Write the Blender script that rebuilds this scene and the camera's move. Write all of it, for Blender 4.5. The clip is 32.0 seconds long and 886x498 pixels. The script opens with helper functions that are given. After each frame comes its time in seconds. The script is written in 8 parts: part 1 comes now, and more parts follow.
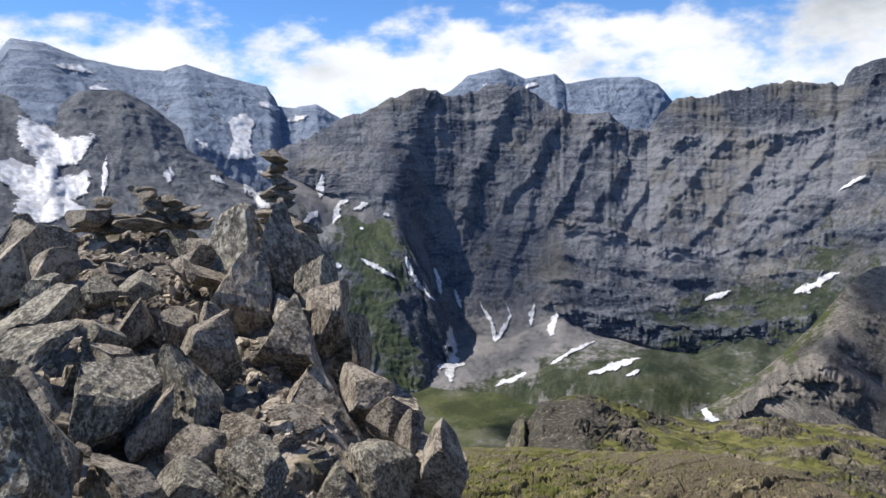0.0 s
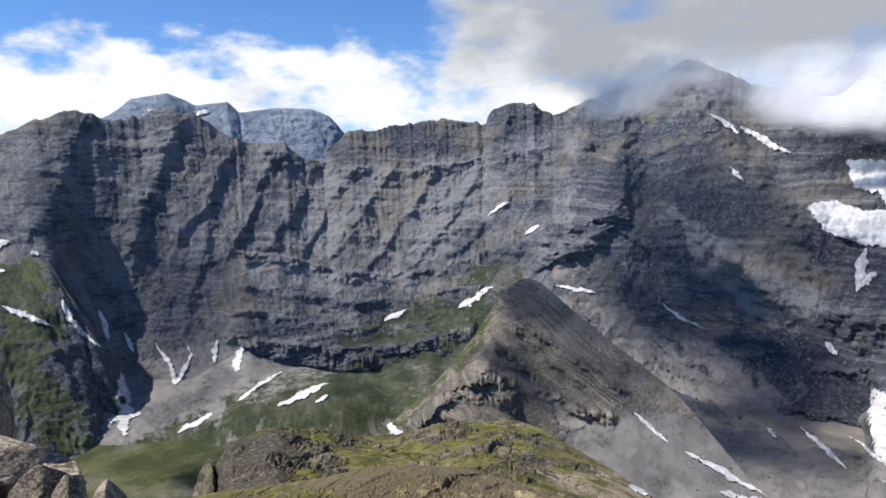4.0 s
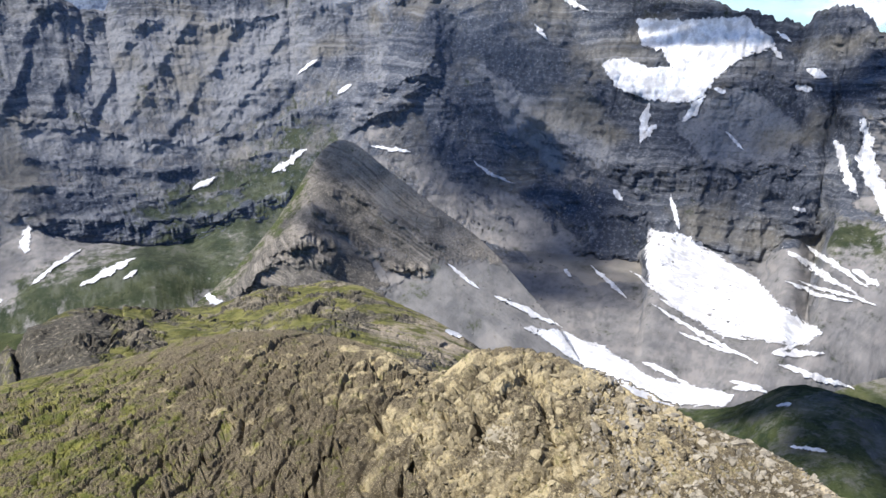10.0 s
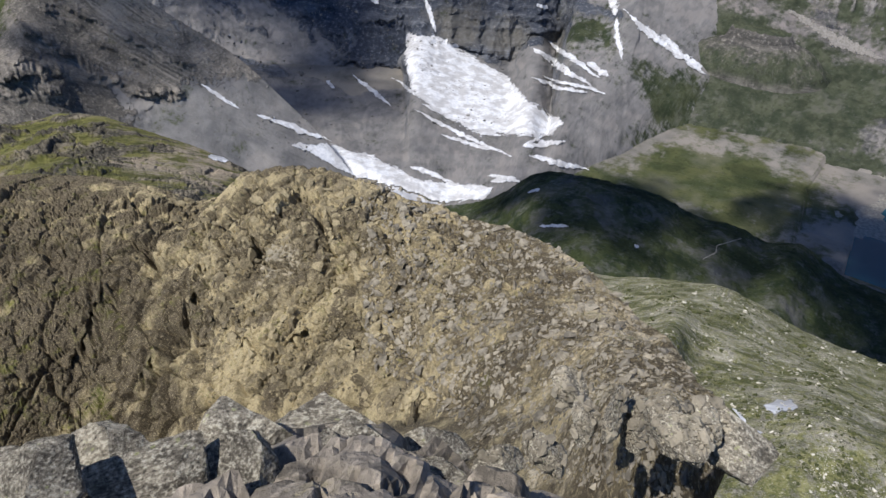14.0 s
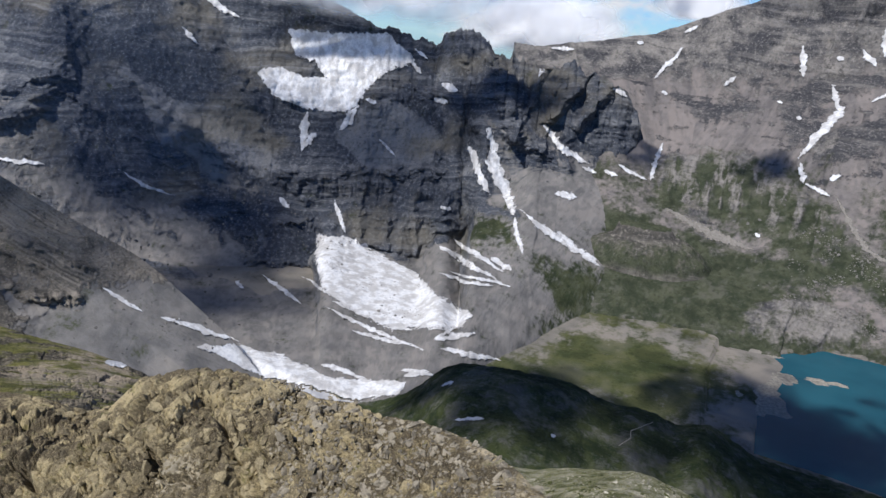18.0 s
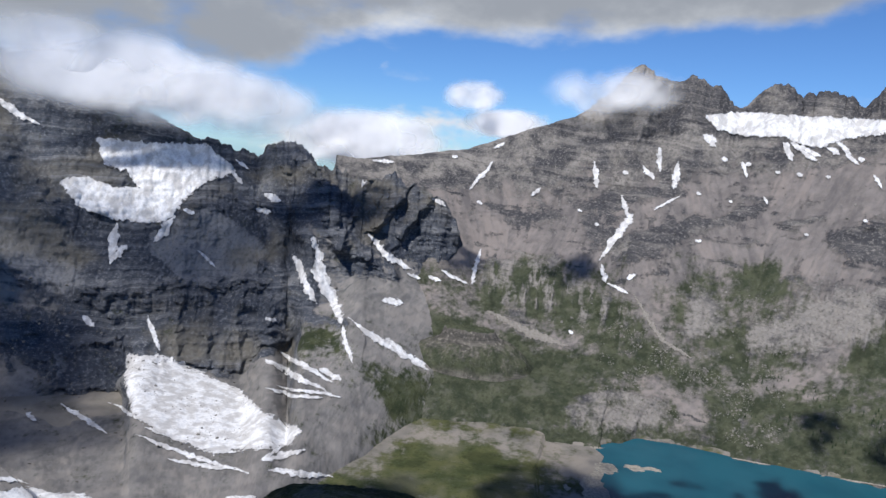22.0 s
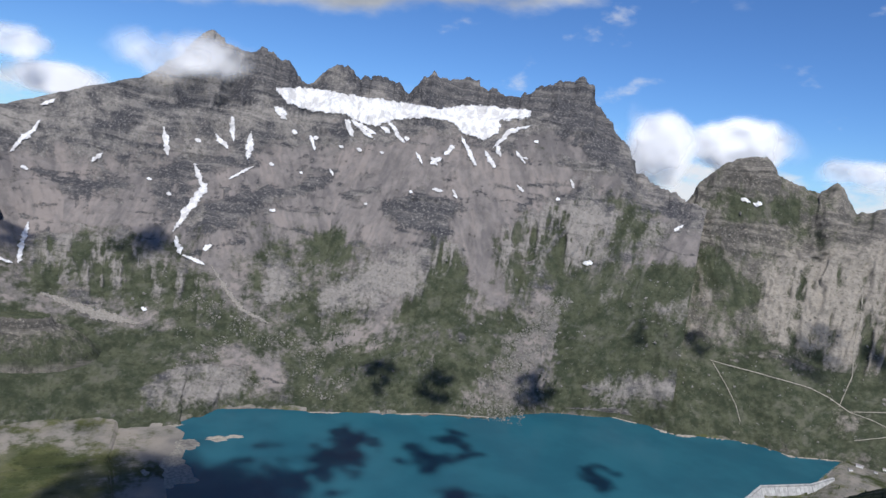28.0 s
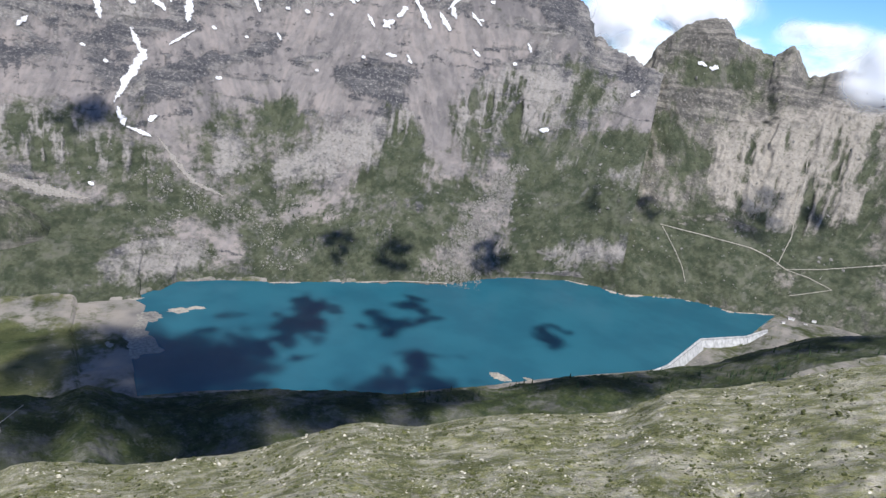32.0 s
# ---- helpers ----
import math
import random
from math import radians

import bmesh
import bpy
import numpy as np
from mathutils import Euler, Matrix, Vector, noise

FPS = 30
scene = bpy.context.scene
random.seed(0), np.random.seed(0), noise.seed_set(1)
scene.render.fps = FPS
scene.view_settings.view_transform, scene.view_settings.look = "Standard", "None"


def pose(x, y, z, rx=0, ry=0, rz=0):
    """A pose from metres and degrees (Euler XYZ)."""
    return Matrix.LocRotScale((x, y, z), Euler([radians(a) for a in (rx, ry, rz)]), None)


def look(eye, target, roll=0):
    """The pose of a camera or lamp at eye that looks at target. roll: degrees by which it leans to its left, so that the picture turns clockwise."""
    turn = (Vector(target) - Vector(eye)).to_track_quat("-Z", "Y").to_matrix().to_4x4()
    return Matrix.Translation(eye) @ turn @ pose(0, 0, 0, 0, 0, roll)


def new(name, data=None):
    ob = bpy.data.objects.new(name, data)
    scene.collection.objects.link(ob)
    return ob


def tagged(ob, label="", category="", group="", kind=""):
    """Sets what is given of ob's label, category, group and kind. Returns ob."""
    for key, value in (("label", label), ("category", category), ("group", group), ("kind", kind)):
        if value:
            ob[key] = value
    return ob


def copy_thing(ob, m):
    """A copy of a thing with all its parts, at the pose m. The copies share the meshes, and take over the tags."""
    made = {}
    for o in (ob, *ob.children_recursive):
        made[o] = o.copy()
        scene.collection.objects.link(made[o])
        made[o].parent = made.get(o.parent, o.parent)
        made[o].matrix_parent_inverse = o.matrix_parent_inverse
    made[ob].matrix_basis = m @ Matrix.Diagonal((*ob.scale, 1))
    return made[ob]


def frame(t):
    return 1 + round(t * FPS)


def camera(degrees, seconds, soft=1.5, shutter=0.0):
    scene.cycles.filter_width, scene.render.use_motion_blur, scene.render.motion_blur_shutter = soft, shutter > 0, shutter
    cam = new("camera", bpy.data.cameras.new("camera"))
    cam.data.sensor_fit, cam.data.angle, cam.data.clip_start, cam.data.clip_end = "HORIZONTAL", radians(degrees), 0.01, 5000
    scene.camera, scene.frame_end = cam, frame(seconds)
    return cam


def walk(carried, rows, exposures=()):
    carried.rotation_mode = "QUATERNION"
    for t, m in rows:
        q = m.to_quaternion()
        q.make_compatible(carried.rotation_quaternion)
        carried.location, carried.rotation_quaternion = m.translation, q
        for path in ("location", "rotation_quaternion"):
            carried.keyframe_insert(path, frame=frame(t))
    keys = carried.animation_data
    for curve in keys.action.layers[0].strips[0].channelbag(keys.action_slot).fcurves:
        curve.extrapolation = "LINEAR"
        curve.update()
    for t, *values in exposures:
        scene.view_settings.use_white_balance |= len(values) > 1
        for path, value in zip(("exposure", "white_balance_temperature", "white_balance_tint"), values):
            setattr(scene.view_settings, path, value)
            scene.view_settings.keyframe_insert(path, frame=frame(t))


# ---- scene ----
cam = camera(64.8, 32.0)
EYE = 860.0     # height of the eye above the lake
# seconds, bearing (clockwise from +y), pitch, lean
ROWS = [
    (0.0, -0.32, -8.99, -2.02),
    (0.5, 3.09, -9.08, -2.55),
    (1.0, 6.65, -9.06, -2.07),
    (1.5, 9.59, -9.26, -1.60),
    (2.0, 12.64, -9.14, -1.37),
    (2.5, 15.82, -8.72, -1.03),
    (3.0, 18.85, -8.22, -1.23),
    (3.5, 22.53, -7.44, -1.24),
    (4.0, 25.65, -7.34, -1.27),
    (4.5, 28.72, -7.24, -1.11),
    (6.5, 39.05, -8.79, 0.51),
    (7.0, 40.17, -9.65, 0.98),
    (7.5, 39.79, -11.19, 0.66),
    (8.0, 39.08, -12.89, -0.01),
    (8.5, 39.01, -14.98, -0.34),
    (9.0, 38.89, -16.31, -0.72),
    (9.5, 39.75, -16.98, -0.15),
    (10.0, 40.78, -18.88, -0.36),
    (10.5, 41.92, -21.19, -0.34),
    (11.0, 43.30, -23.33, 0.04),
    (11.5, 45.61, -25.55, 0.31),
    (12.0, 48.44, -27.07, 1.11),
    (12.5, 50.85, -29.12, 1.43),
    (13.0, 55.21, -31.71, 3.19),
    (13.5, 59.11, -32.95, 3.16),
    (15.5, 66.74, -32.98, 4.92),
    (16.0, 65.93, -28.80, 4.33),
    (16.5, 66.21, -26.14, 4.25),
    (17.0, 67.86, -22.92, 4.23),
    (17.5, 68.24, -19.80, 3.64),
    (18.0, 68.70, -17.40, 3.84),
    (18.5, 69.77, -15.03, 3.89),
    (19.0, 70.49, -12.80, 3.89),
    (19.5, 71.24, -11.09, 3.76),
    (20.0, 72.53, -9.51, 3.69),
    (20.5, 74.42, -8.47, 3.88),
    (21.0, 76.21, -7.45, 4.27),
    (21.5, 78.97, -7.71, 4.59),
    (22.0, 82.39, -7.56, 4.65),
    (22.5, 85.27, -6.92, 4.85),
    (23.0, 88.52, -6.18, 5.06),
    (23.5, 91.65, -6.29, 4.99),
    (24.0, 94.70, -6.19, 5.91),
    (24.5, 98.22, -6.31, 6.59),
    (25.0, 101.72, -6.33, 6.85),
    (25.5, 105.03, -6.24, 7.23),
    (26.0, 107.87, -5.71, 7.23),
    (26.5, 110.24, -5.80, 7.02),
    (28.5, 118.52, -6.78, 7.52),
    (29.0, 120.09, -7.29, 7.71),
    (29.5, 120.13, -8.48, 7.14),
    (30.0, 119.66, -9.69, 6.58),
    (30.5, 119.07, -11.35, 6.20),
    (31.0, 118.80, -13.20, 6.62),
    (31.5, 120.41, -15.31, 7.01),
    (32.0, 121.42, -16.62, 7.27),
]


def eye_at(bearing):
    """The holder turns on the spot and holds the camera close."""
    a = radians(bearing)
    return 0.1 * math.sin(a), 0.1 * math.cos(a), EYE


walk(cam, [(t, pose(*eye_at(b), 0, 0, -b) @ pose(0, 0, 0, 90 + p, 0, 0) @ pose(0, 0, 0, 0, 0, lean)) for t, b, p, lean in ROWS],
     [(t, e, k, 11) for t, e, k in ((0.0, -0.05, 6500), (4.0, -0.05, 6650), (7.0, -0.1, 6600), (9.0, 0.3, 6450), (10.0, 0.32, 6400), (11.0, 0.16, 6350), (13.0, -0.35, 6350), (16.0, -0.3, 6350), (18.0, -0.5, 6350), (20.0, -0.35, 6350), (23.0, -0.48, 6400), (26.0, -0.45, 6350), (30.0, -0.25, 6300), (32.0, 0.08, 6300))])

# ---- light ----
SUN_BEARING, SUN_HEIGHT = -71.0, 54.0
world = bpy.data.worlds.new("sky")
scene.world = world
world.use_nodes = True
wn, wl = world.node_tree.nodes, world.node_tree.links
wn.clear()
sky = wn.new("ShaderNodeTexSky")
sky.sky_type = "NISHITA"
sky.sun_disc = False
sky.sun_elevation, sky.sun_rotation = radians(SUN_HEIGHT), radians(SUN_BEARING)
sky.altitude, sky.air_density, sky.dust_density, sky.ozone_density = 2700, 1.1, 0.3, 2.5


def wmath(op, a, b=0.0, c=0.0):
    n = wn.new("ShaderNodeMath")
    n.operation = op
    for s, v in zip(n.inputs, (a, b, c)):
        if hasattr(v, "is_output"):
            wl.new(v, s)
        else:
            s.default_value = v
    return n.outputs[0]


def wband(x, lo, hi):
    n = wn.new("ShaderNodeMapRange")
    n.interpolation_type = "SMOOTHSTEP"
    wl.new(x, n.inputs["Value"])
    n.inputs["From Min"].default_value, n.inputs["From Max"].default_value = lo, hi
    return n.outputs[0]


def wtimes(*xs):
    total = xs[0]
    for x in xs[1:]:
        total = wmath("MULTIPLY", total, x)
    return total


def wnoise(scale, stretch, detail, rough):
    k = wn.new("ShaderNodeVectorMath")
    k.operation = "MULTIPLY"
    wl.new(way.outputs["Generated"], k.inputs[0])
    k.inputs[1].default_value = (scale, scale, scale * stretch)
    n = wn.new("ShaderNodeTexNoise")
    wl.new(k.outputs[0], n.inputs["Vector"])
    n.inputs["Scale"].default_value, n.inputs["Detail"].default_value, n.inputs["Roughness"].default_value = 1.0, detail, rough
    return n.outputs[0]


# far clouds belong to the sky: heaped ones low over the ranges, a grey deck higher up
way = wn.new("ShaderNodeTexCoord")
xyz = wn.new("ShaderNodeSeparateXYZ")
wl.new(way.outputs["Generated"], xyz.inputs[0])
az_deg = wmath("MULTIPLY", wmath("ARCTAN2", xyz.outputs[0], xyz.outputs[1]), 180 / math.pi)
el_deg = wmath("MULTIPLY", wmath("ARCSINE", xyz.outputs[2]), 180 / math.pi)
heap = wtimes(wband(az_deg, -70, -50), wband(az_deg, 52, 36), wband(el_deg, 12.5, 6.0), wband(el_deg, -3, -1), 0.3)
floor_el = wmath("ADD", wmath("ADD", 4.4, wmath("MULTIPLY", wband(az_deg, 66, 77), 4.8)), wmath("MULTIPLY", wband(az_deg, 92, 122), 3.0))
deck = wtimes(wband(az_deg, 18, 36), wband(az_deg, 134, 118), wband(wmath("SUBTRACT", el_deg, floor_el), -1.4, 2.8), wband(el_deg, 21, 15))
pile = wtimes(wband(az_deg, 66, 72), wband(az_deg, 98, 88), wband(el_deg, 6.0, 3.0), 0.14)
sea = wtimes(wband(az_deg, 128, 134), wband(az_deg, 178, 170), wband(el_deg, 4.5, 2.2), 0.22)
cover = wmath("ADD", wmath("ADD", heap, pile), wmath("ADD", sea, 0.02))
puff = wnoise(9.0, 1.9, 9, 0.56)
soft_puff = wnoise(7.0, 2.2, 6, 0.5)
veil = wband(wmath("ADD", deck, wmath("MULTIPLY", wmath("SUBTRACT", soft_puff, 0.5), 2.2)), 0.3, 1.0)
mask = wmath("MAXIMUM", wband(wmath("ADD", puff, cover), 0.63, 0.85), veil)
thick = wband(wmath("ADD", wmath("MULTIPLY", deck, 0.45), wmath("MULTIPLY", wnoise(8.0, 1.8, 6, 0.55), 0.75)), 0.34, 0.85)
tone = wn.new("ShaderNodeMix")
tone.data_type = "RGBA"
wl.new(thick, tone.inputs["Factor"])
tone.inputs["A"].default_value, tone.inputs["B"].default_value = (1.05, 1.09, 1.13, 1), (0.46, 0.5, 0.56, 1)
bg = wn.new("ShaderNodeBackground")
bg.inputs["Strength"].default_value = 0.12
white = wn.new("ShaderNodeBackground")
wl.new(tone.outputs["Result"], white.inputs[0])
both = wn.new("ShaderNodeMixShader")
out = wn.new("ShaderNodeOutputWorld")
deep = wn.new("ShaderNodeVectorMath")
deep.operation = "MULTIPLY"
deep.inputs[1].default_value = (0.62, 0.92, 1.3)
wl.new(sky.outputs[0], deep.inputs[0])
wl.new(deep.outputs[0], bg.inputs[0])
wl.new(mask, both.inputs[0])
wl.new(bg.outputs[0], both.inputs[1])
wl.new(white.outputs[0], both.inputs[2])
wl.new(both.outputs[0], out.inputs[0])
sun_data = bpy.data.lights.new("sun", "SUN")
sun_data.energy, sun_data.angle, sun_data.color = 7.2, radians(0.55), (1.0, 0.965, 0.91)
sun = new("sun", sun_data)
sb, sh = radians(SUN_BEARING), radians(SUN_HEIGHT)
SUN_DIR = Vector((math.sin(sb) * math.cos(sh), math.cos(sb) * math.cos(sh), math.sin(sh)))
sun.matrix_world = look(SUN_DIR * 50, (0, 0, 0))


# ---- noise on arrays ----
def _hash(ix, iy, iz):
    h = (ix * 374761393 + iy * 668265263 + iz * 2147483647 + 974711) & 0xFFFFFFFF
    h = ((h ^ (h >> 13)) * 1274126177) & 0xFFFFFFFF
    h = ((h ^ (h >> 16)) * 2246822519) & 0xFFFFFFFF
    return ((h ^ (h >> 15)) & 0xFFFF) / 32767.5 - 1.0


def vnoise(p):
    """Smooth value noise, -1 to 1, of an (n, 3) array."""
    q = np.floor(p).astype(np.int64)
    f = p - q
    f = f * f * f * (f * (f * 6 - 15) + 10)
    x, y, z = q[:, 0], q[:, 1], q[:, 2]
    fx, fy, fz = f[:, 0], f[:, 1], f[:, 2]
    total = 0
    for dz in (0, 1):
        rows_ = []
        for dy in (0, 1):
            a, b = _hash(x, y + dy, z + dz), _hash(x + 1, y + dy, z + dz)
            rows_.append(a + (b - a) * fx)
        plane = rows_[0] + (rows_[1] - rows_[0]) * fy
        total = total + plane * (fz if dz else 1 - fz)
    return total


def fbm(p, octaves=4, gain=0.5, ridged=False):
    total, amp, norm = 0, 1.0, 0.0
    p = np.array(p, dtype=float)
    for i in range(octaves):
        n = vnoise(p + 17.3 * i)
        if ridged:
            n = 1 - 2 * np.abs(n)
        total, norm = total + amp * n, norm + amp
        amp *= gain
        p = p * 2.03
    return total / norm


# ---- materials ----
class Mat:
    """A node material with short ways to add nodes."""

    def __init__(self, name, rough=0.9, metal=0.0, spec=0.25):
        self.m = bpy.data.materials.new(name)
        self.m.use_nodes = True
        self.t = self.m.node_tree
        self.b = self.t.nodes["Principled BSDF"]
        self.b.inputs["Roughness"].default_value = rough
        self.b.inputs["Metallic"].default_value = metal
        self.b.inputs["Specular IOR Level"].default_value = spec
        self.geo = self.t.nodes.new("ShaderNodeNewGeometry")
        self.pos = self.geo.outputs["Position"]

    def node(self, kind, **props):
        n = self.t.nodes.new(kind)
        for k, v in props.items():
            setattr(n, k, v)
        return n

    def put(self, a, b):
        if hasattr(a, "is_output"):
            self.t.links.new(a, b)
        else:
            b.default_value = a

    def math(self, op, a, b=0.0, c=0.0, clamp=False):
        n = self.node("ShaderNodeMath", operation=op, use_clamp=clamp)
        for s, v in zip(n.inputs, (a, b, c)):
            self.put(v, s)
        return n.outputs[0]

    def scaled(self, vec, s):
        n = self.node("ShaderNodeVectorMath", operation="MULTIPLY")
        self.put(vec, n.inputs[0])
        n.inputs[1].default_value = s if hasattr(s, "__len__") else (s, s, s)
        return n.outputs[0]

    def noise(self, size, detail=4, rough=0.55, vec=None, stretch=(1, 1, 1), distortion=0.0):
        n = self.node("ShaderNodeTexNoise")
        self.put(self.scaled(vec or self.pos, [q / size for q in stretch]), n.inputs["Vector"])
        n.inputs["Scale"].default_value = 1.0
        n.inputs["Detail"].default_value, n.inputs["Roughness"].default_value = detail, rough
        n.inputs["Distortion"].default_value = distortion
        return n.outputs[0]

    def cells(self, size, vec=None, stretch=(1, 1, 1), feature="F1", out="Distance"):
        n = self.node("ShaderNodeTexVoronoi", feature=feature)
        self.put(self.scaled(vec or self.pos, [q / size for q in stretch]), n.inputs["Vector"])
        n.inputs["Scale"].default_value = 1.0
        return n.outputs[out]

    def band(self, x, lo, hi, smooth=True):
        n = self.node("ShaderNodeMapRange", interpolation_type="SMOOTHSTEP" if smooth else "LINEAR")
        self.put(x, n.inputs["Value"])
        self.put(lo, n.inputs["From Min"])
        self.put(hi, n.inputs["From Max"])
        return n.outputs[0]

    def mix(self, f, a, b):
        n = self.node("ShaderNodeMix", data_type="RGBA")
        self.put(f, n.inputs["Factor"])
        for v, s in ((a, n.inputs["A"]), (b, n.inputs["B"])):
            self.put((*v, 1) if isinstance(v, tuple) and len(v) == 3 else v, s)
        return n.outputs["Result"]

    def axis(self, i, vec=None):
        n = self.node("ShaderNodeSeparateXYZ")
        self.put(vec or self.pos, n.inputs[0])
        return n.outputs[i]

    def bump(self, height, distance, strength=1.0, after=None):
        n = self.node("ShaderNodeBump")
        self.put(height, n.inputs["Height"])
        n.inputs["Distance"].default_value, n.inputs["Strength"].default_value = distance, strength
        if after:
            self.put(after, n.inputs["Normal"])
        return n.outputs[0]

    def done(self, colour, normal=None):
        self.put((*colour, 1) if isinstance(colour, tuple) else colour, self.b.inputs["Base Color"])
        if normal:
            self.put(normal, self.b.inputs["Normal"])
        return self.m


def attr(m, name):
    n = m.node("ShaderNodeAttribute", attribute_name=name)
    return n.outputs["Fac"]


def land(name, dark, pale, scree, grass_a, grass_b, patch=90.0, strata=0.0, strata_size=22.0, grain=12.0, bump=6.0, tilt=(0.06, 0.05), tuft=0.16, rust=None, streak=0.2, ease=(0.15, 0.5), fringe=1.4):
    """Rock with beds, stains and cracks; scree and turf take over where the sheet's own values for them say so."""
    m = Mat(name, 0.92, spec=0.15)
    z = m.axis(2)
    up = m.axis(2, m.geo.outputs["Normal"])
    mid, fine = m.noise(patch, 6, 0.62), m.noise(grain, 6, 0.68)
    rock = m.mix(m.band(m.math("ADD", mid, m.math("MULTIPLY", attr(m, "bare"), 0.22)), 0.36, 0.64), dark, pale)
    rock = m.mix(m.math("MULTIPLY", m.band(fine, 0.5, 0.72), 0.6), rock, tuple(min(1, c * 1.6) for c in pale))
    rock = m.mix(m.math("MULTIPLY", m.band(fine, 0.48, 0.3), 0.7), rock, tuple(c * 0.45 for c in dark))
    if rust:
        rock = m.mix(m.math("MULTIPLY", m.band(m.noise(patch * 2.3, 4), 0.5, 0.66), 0.6), rock, rust)
    height = fine
    if strata:
        bed = m.math("ADD", z, m.math("ADD", m.math("MULTIPLY", m.axis(0), tilt[0]), m.math("MULTIPLY", m.axis(1), tilt[1])))
        bed = m.math("ADD", bed, m.math("MULTIPLY", m.noise(300, 4), 110))
        comb = m.node("ShaderNodeCombineXYZ")
        m.put(bed, comb.inputs[2])
        beds = m.noise(strata_size, 4, 0.75, vec=comb.outputs[0])
        show = m.math("MULTIPLY", m.band(m.noise(patch * 1.6, 4, 0.6), 0.38, 0.6), strata)
        rock = m.mix(m.math("MULTIPLY", m.band(beds, 0.44, 0.62), show), rock, tuple(c * 1.3 for c in pale))
        rock = m.mix(m.math("MULTIPLY", m.band(beds, 0.48, 0.34), show), rock, tuple(c * 0.6 for c in dark))
        height = m.math("ADD", fine, m.math("MULTIPLY", beds, m.math("MULTIPLY", show, 1.0)))
    runs = m.noise(patch * 0.4, 5, 0.62, stretch=(1, 1, streak))
    fluff = m.math("ADD", m.math("ADD", m.math("SUBTRACT", mid, 0.5), m.math("SUBTRACT", runs, 0.5)), m.math("SUBTRACT", m.noise(patch * 0.12, 4, 0.7, stretch=(1, 1, streak)), 0.5))
    lies = m.band(up, 0.2, 0.6)
    lo = m.math("ADD", attr(m, "scree"), m.math("MULTIPLY", fluff, 0.9))
    loose = m.math("MULTIPLY", m.band(lo, 0.4, 0.62), lies)
    stones = m.mix(m.band(m.noise(patch * 0.5, 5, 0.65, stretch=(1, 1, streak)), 0.3, 0.7), tuple(c * 1.08 for c in scree), tuple(c * 0.78 for c in scree))
    stones = m.mix(m.math("MULTIPLY", m.band(m.noise(grain * 0.5, 4, 0.7), 0.52, 0.7), 0.3), stones, tuple(min(1, c * 1.35) for c in scree))
    tone = attr(m, "tone")
    stones = m.mix(m.math("MULTIPLY", m.band(tone, 0.0, 0.55), 0.55), stones, tuple(min(1, c * k) for c, k in zip(scree, (1.42, 1.36, 1.3))))
    stones = m.mix(m.math("MULTIPLY", m.band(tone, 0.0, -0.55), 0.6), stones, tuple(c * k for c, k in zip(scree, (0.52, 0.54, 0.58))))
    col = m.mix(loose, rock, stones)
    turf = m.mix(m.band(m.noise(patch * 0.5, 6, 0.62), 0.36, 0.64), grass_a, grass_b)
    turf = m.mix(m.math("MULTIPLY", m.band(m.noise(grain * 0.7, 5, 0.7), 0.52, 0.68), tuft), turf, scree)
    turf = m.mix(m.math("MULTIPLY", m.band(m.noise(grain * 1.4, 4, 0.6), 0.46, 0.34), 0.5), turf, tuple(c * 0.55 for c in grass_a))
    turf = m.mix(m.math("MULTIPLY", m.band(tone, 0.0, 0.6), 0.55), turf, tuple(0.6 * g + 0.4 * q for g, q in zip(grass_b, scree)))
    turf = m.mix(m.math("MULTIPLY", m.band(tone, 0.0, -0.6), 0.6), turf, tuple(c * 0.6 for c in grass_a))
    tu = m.math("ADD", attr(m, "turf"), m.math("MULTIPLY", fluff, fringe))
    hold = m.math("MULTIPLY", m.band(m.math("ADD", tu, m.math("MULTIPLY", tone, -0.35)), 0.22, 0.8), m.band(up, ease[0], ease[1]))
    col = m.mix(hold, col, turf)
    still = m.math("SUBTRACT", 1.0, m.math("MULTIPLY", m.math("MAXIMUM", loose, hold), 0.75))
    return m.done(col, m.bump(m.math("MULTIPLY", height, still), bump, 1.0))


# ---- lines of the land: bearing, distance, height above the lake ----
FARL_S = [
    (-35.2, 4650, 1412), (-31.4, 4650, 1423), (-30.7, 4650, 1486), (-28.7, 4650, 1467), (-26.3, 4650, 1387), (-23.0, 4650, 1325),
    (-21.1, 4650, 1316), (-19.5, 4650, 1359), (-17.5, 4650, 1301), (-13.8, 4650, 1218), (-13.0, 4650, 1094), (-11.8, 4650, 1084),
    (-10.0, 4650, 1105), (-8.3, 4650, 1012), (-4.7, 4650, 893),
]
FARM_S = [
    (-1.9, 4650, 1068), (0.9, 4650, 1168), (2.2, 4650, 1254), (4.7, 4650, 1292), (6.7, 4650, 1221), (9.0, 4650, 1241),
    (9.8, 4650, 1174), (12.4, 4650, 1199), (15.4, 4650, 1196), (16.7, 4650, 1146), (17.9, 4650, 1037), (19.6, 4650, 945),
    (22.0, 4650, 852),
]
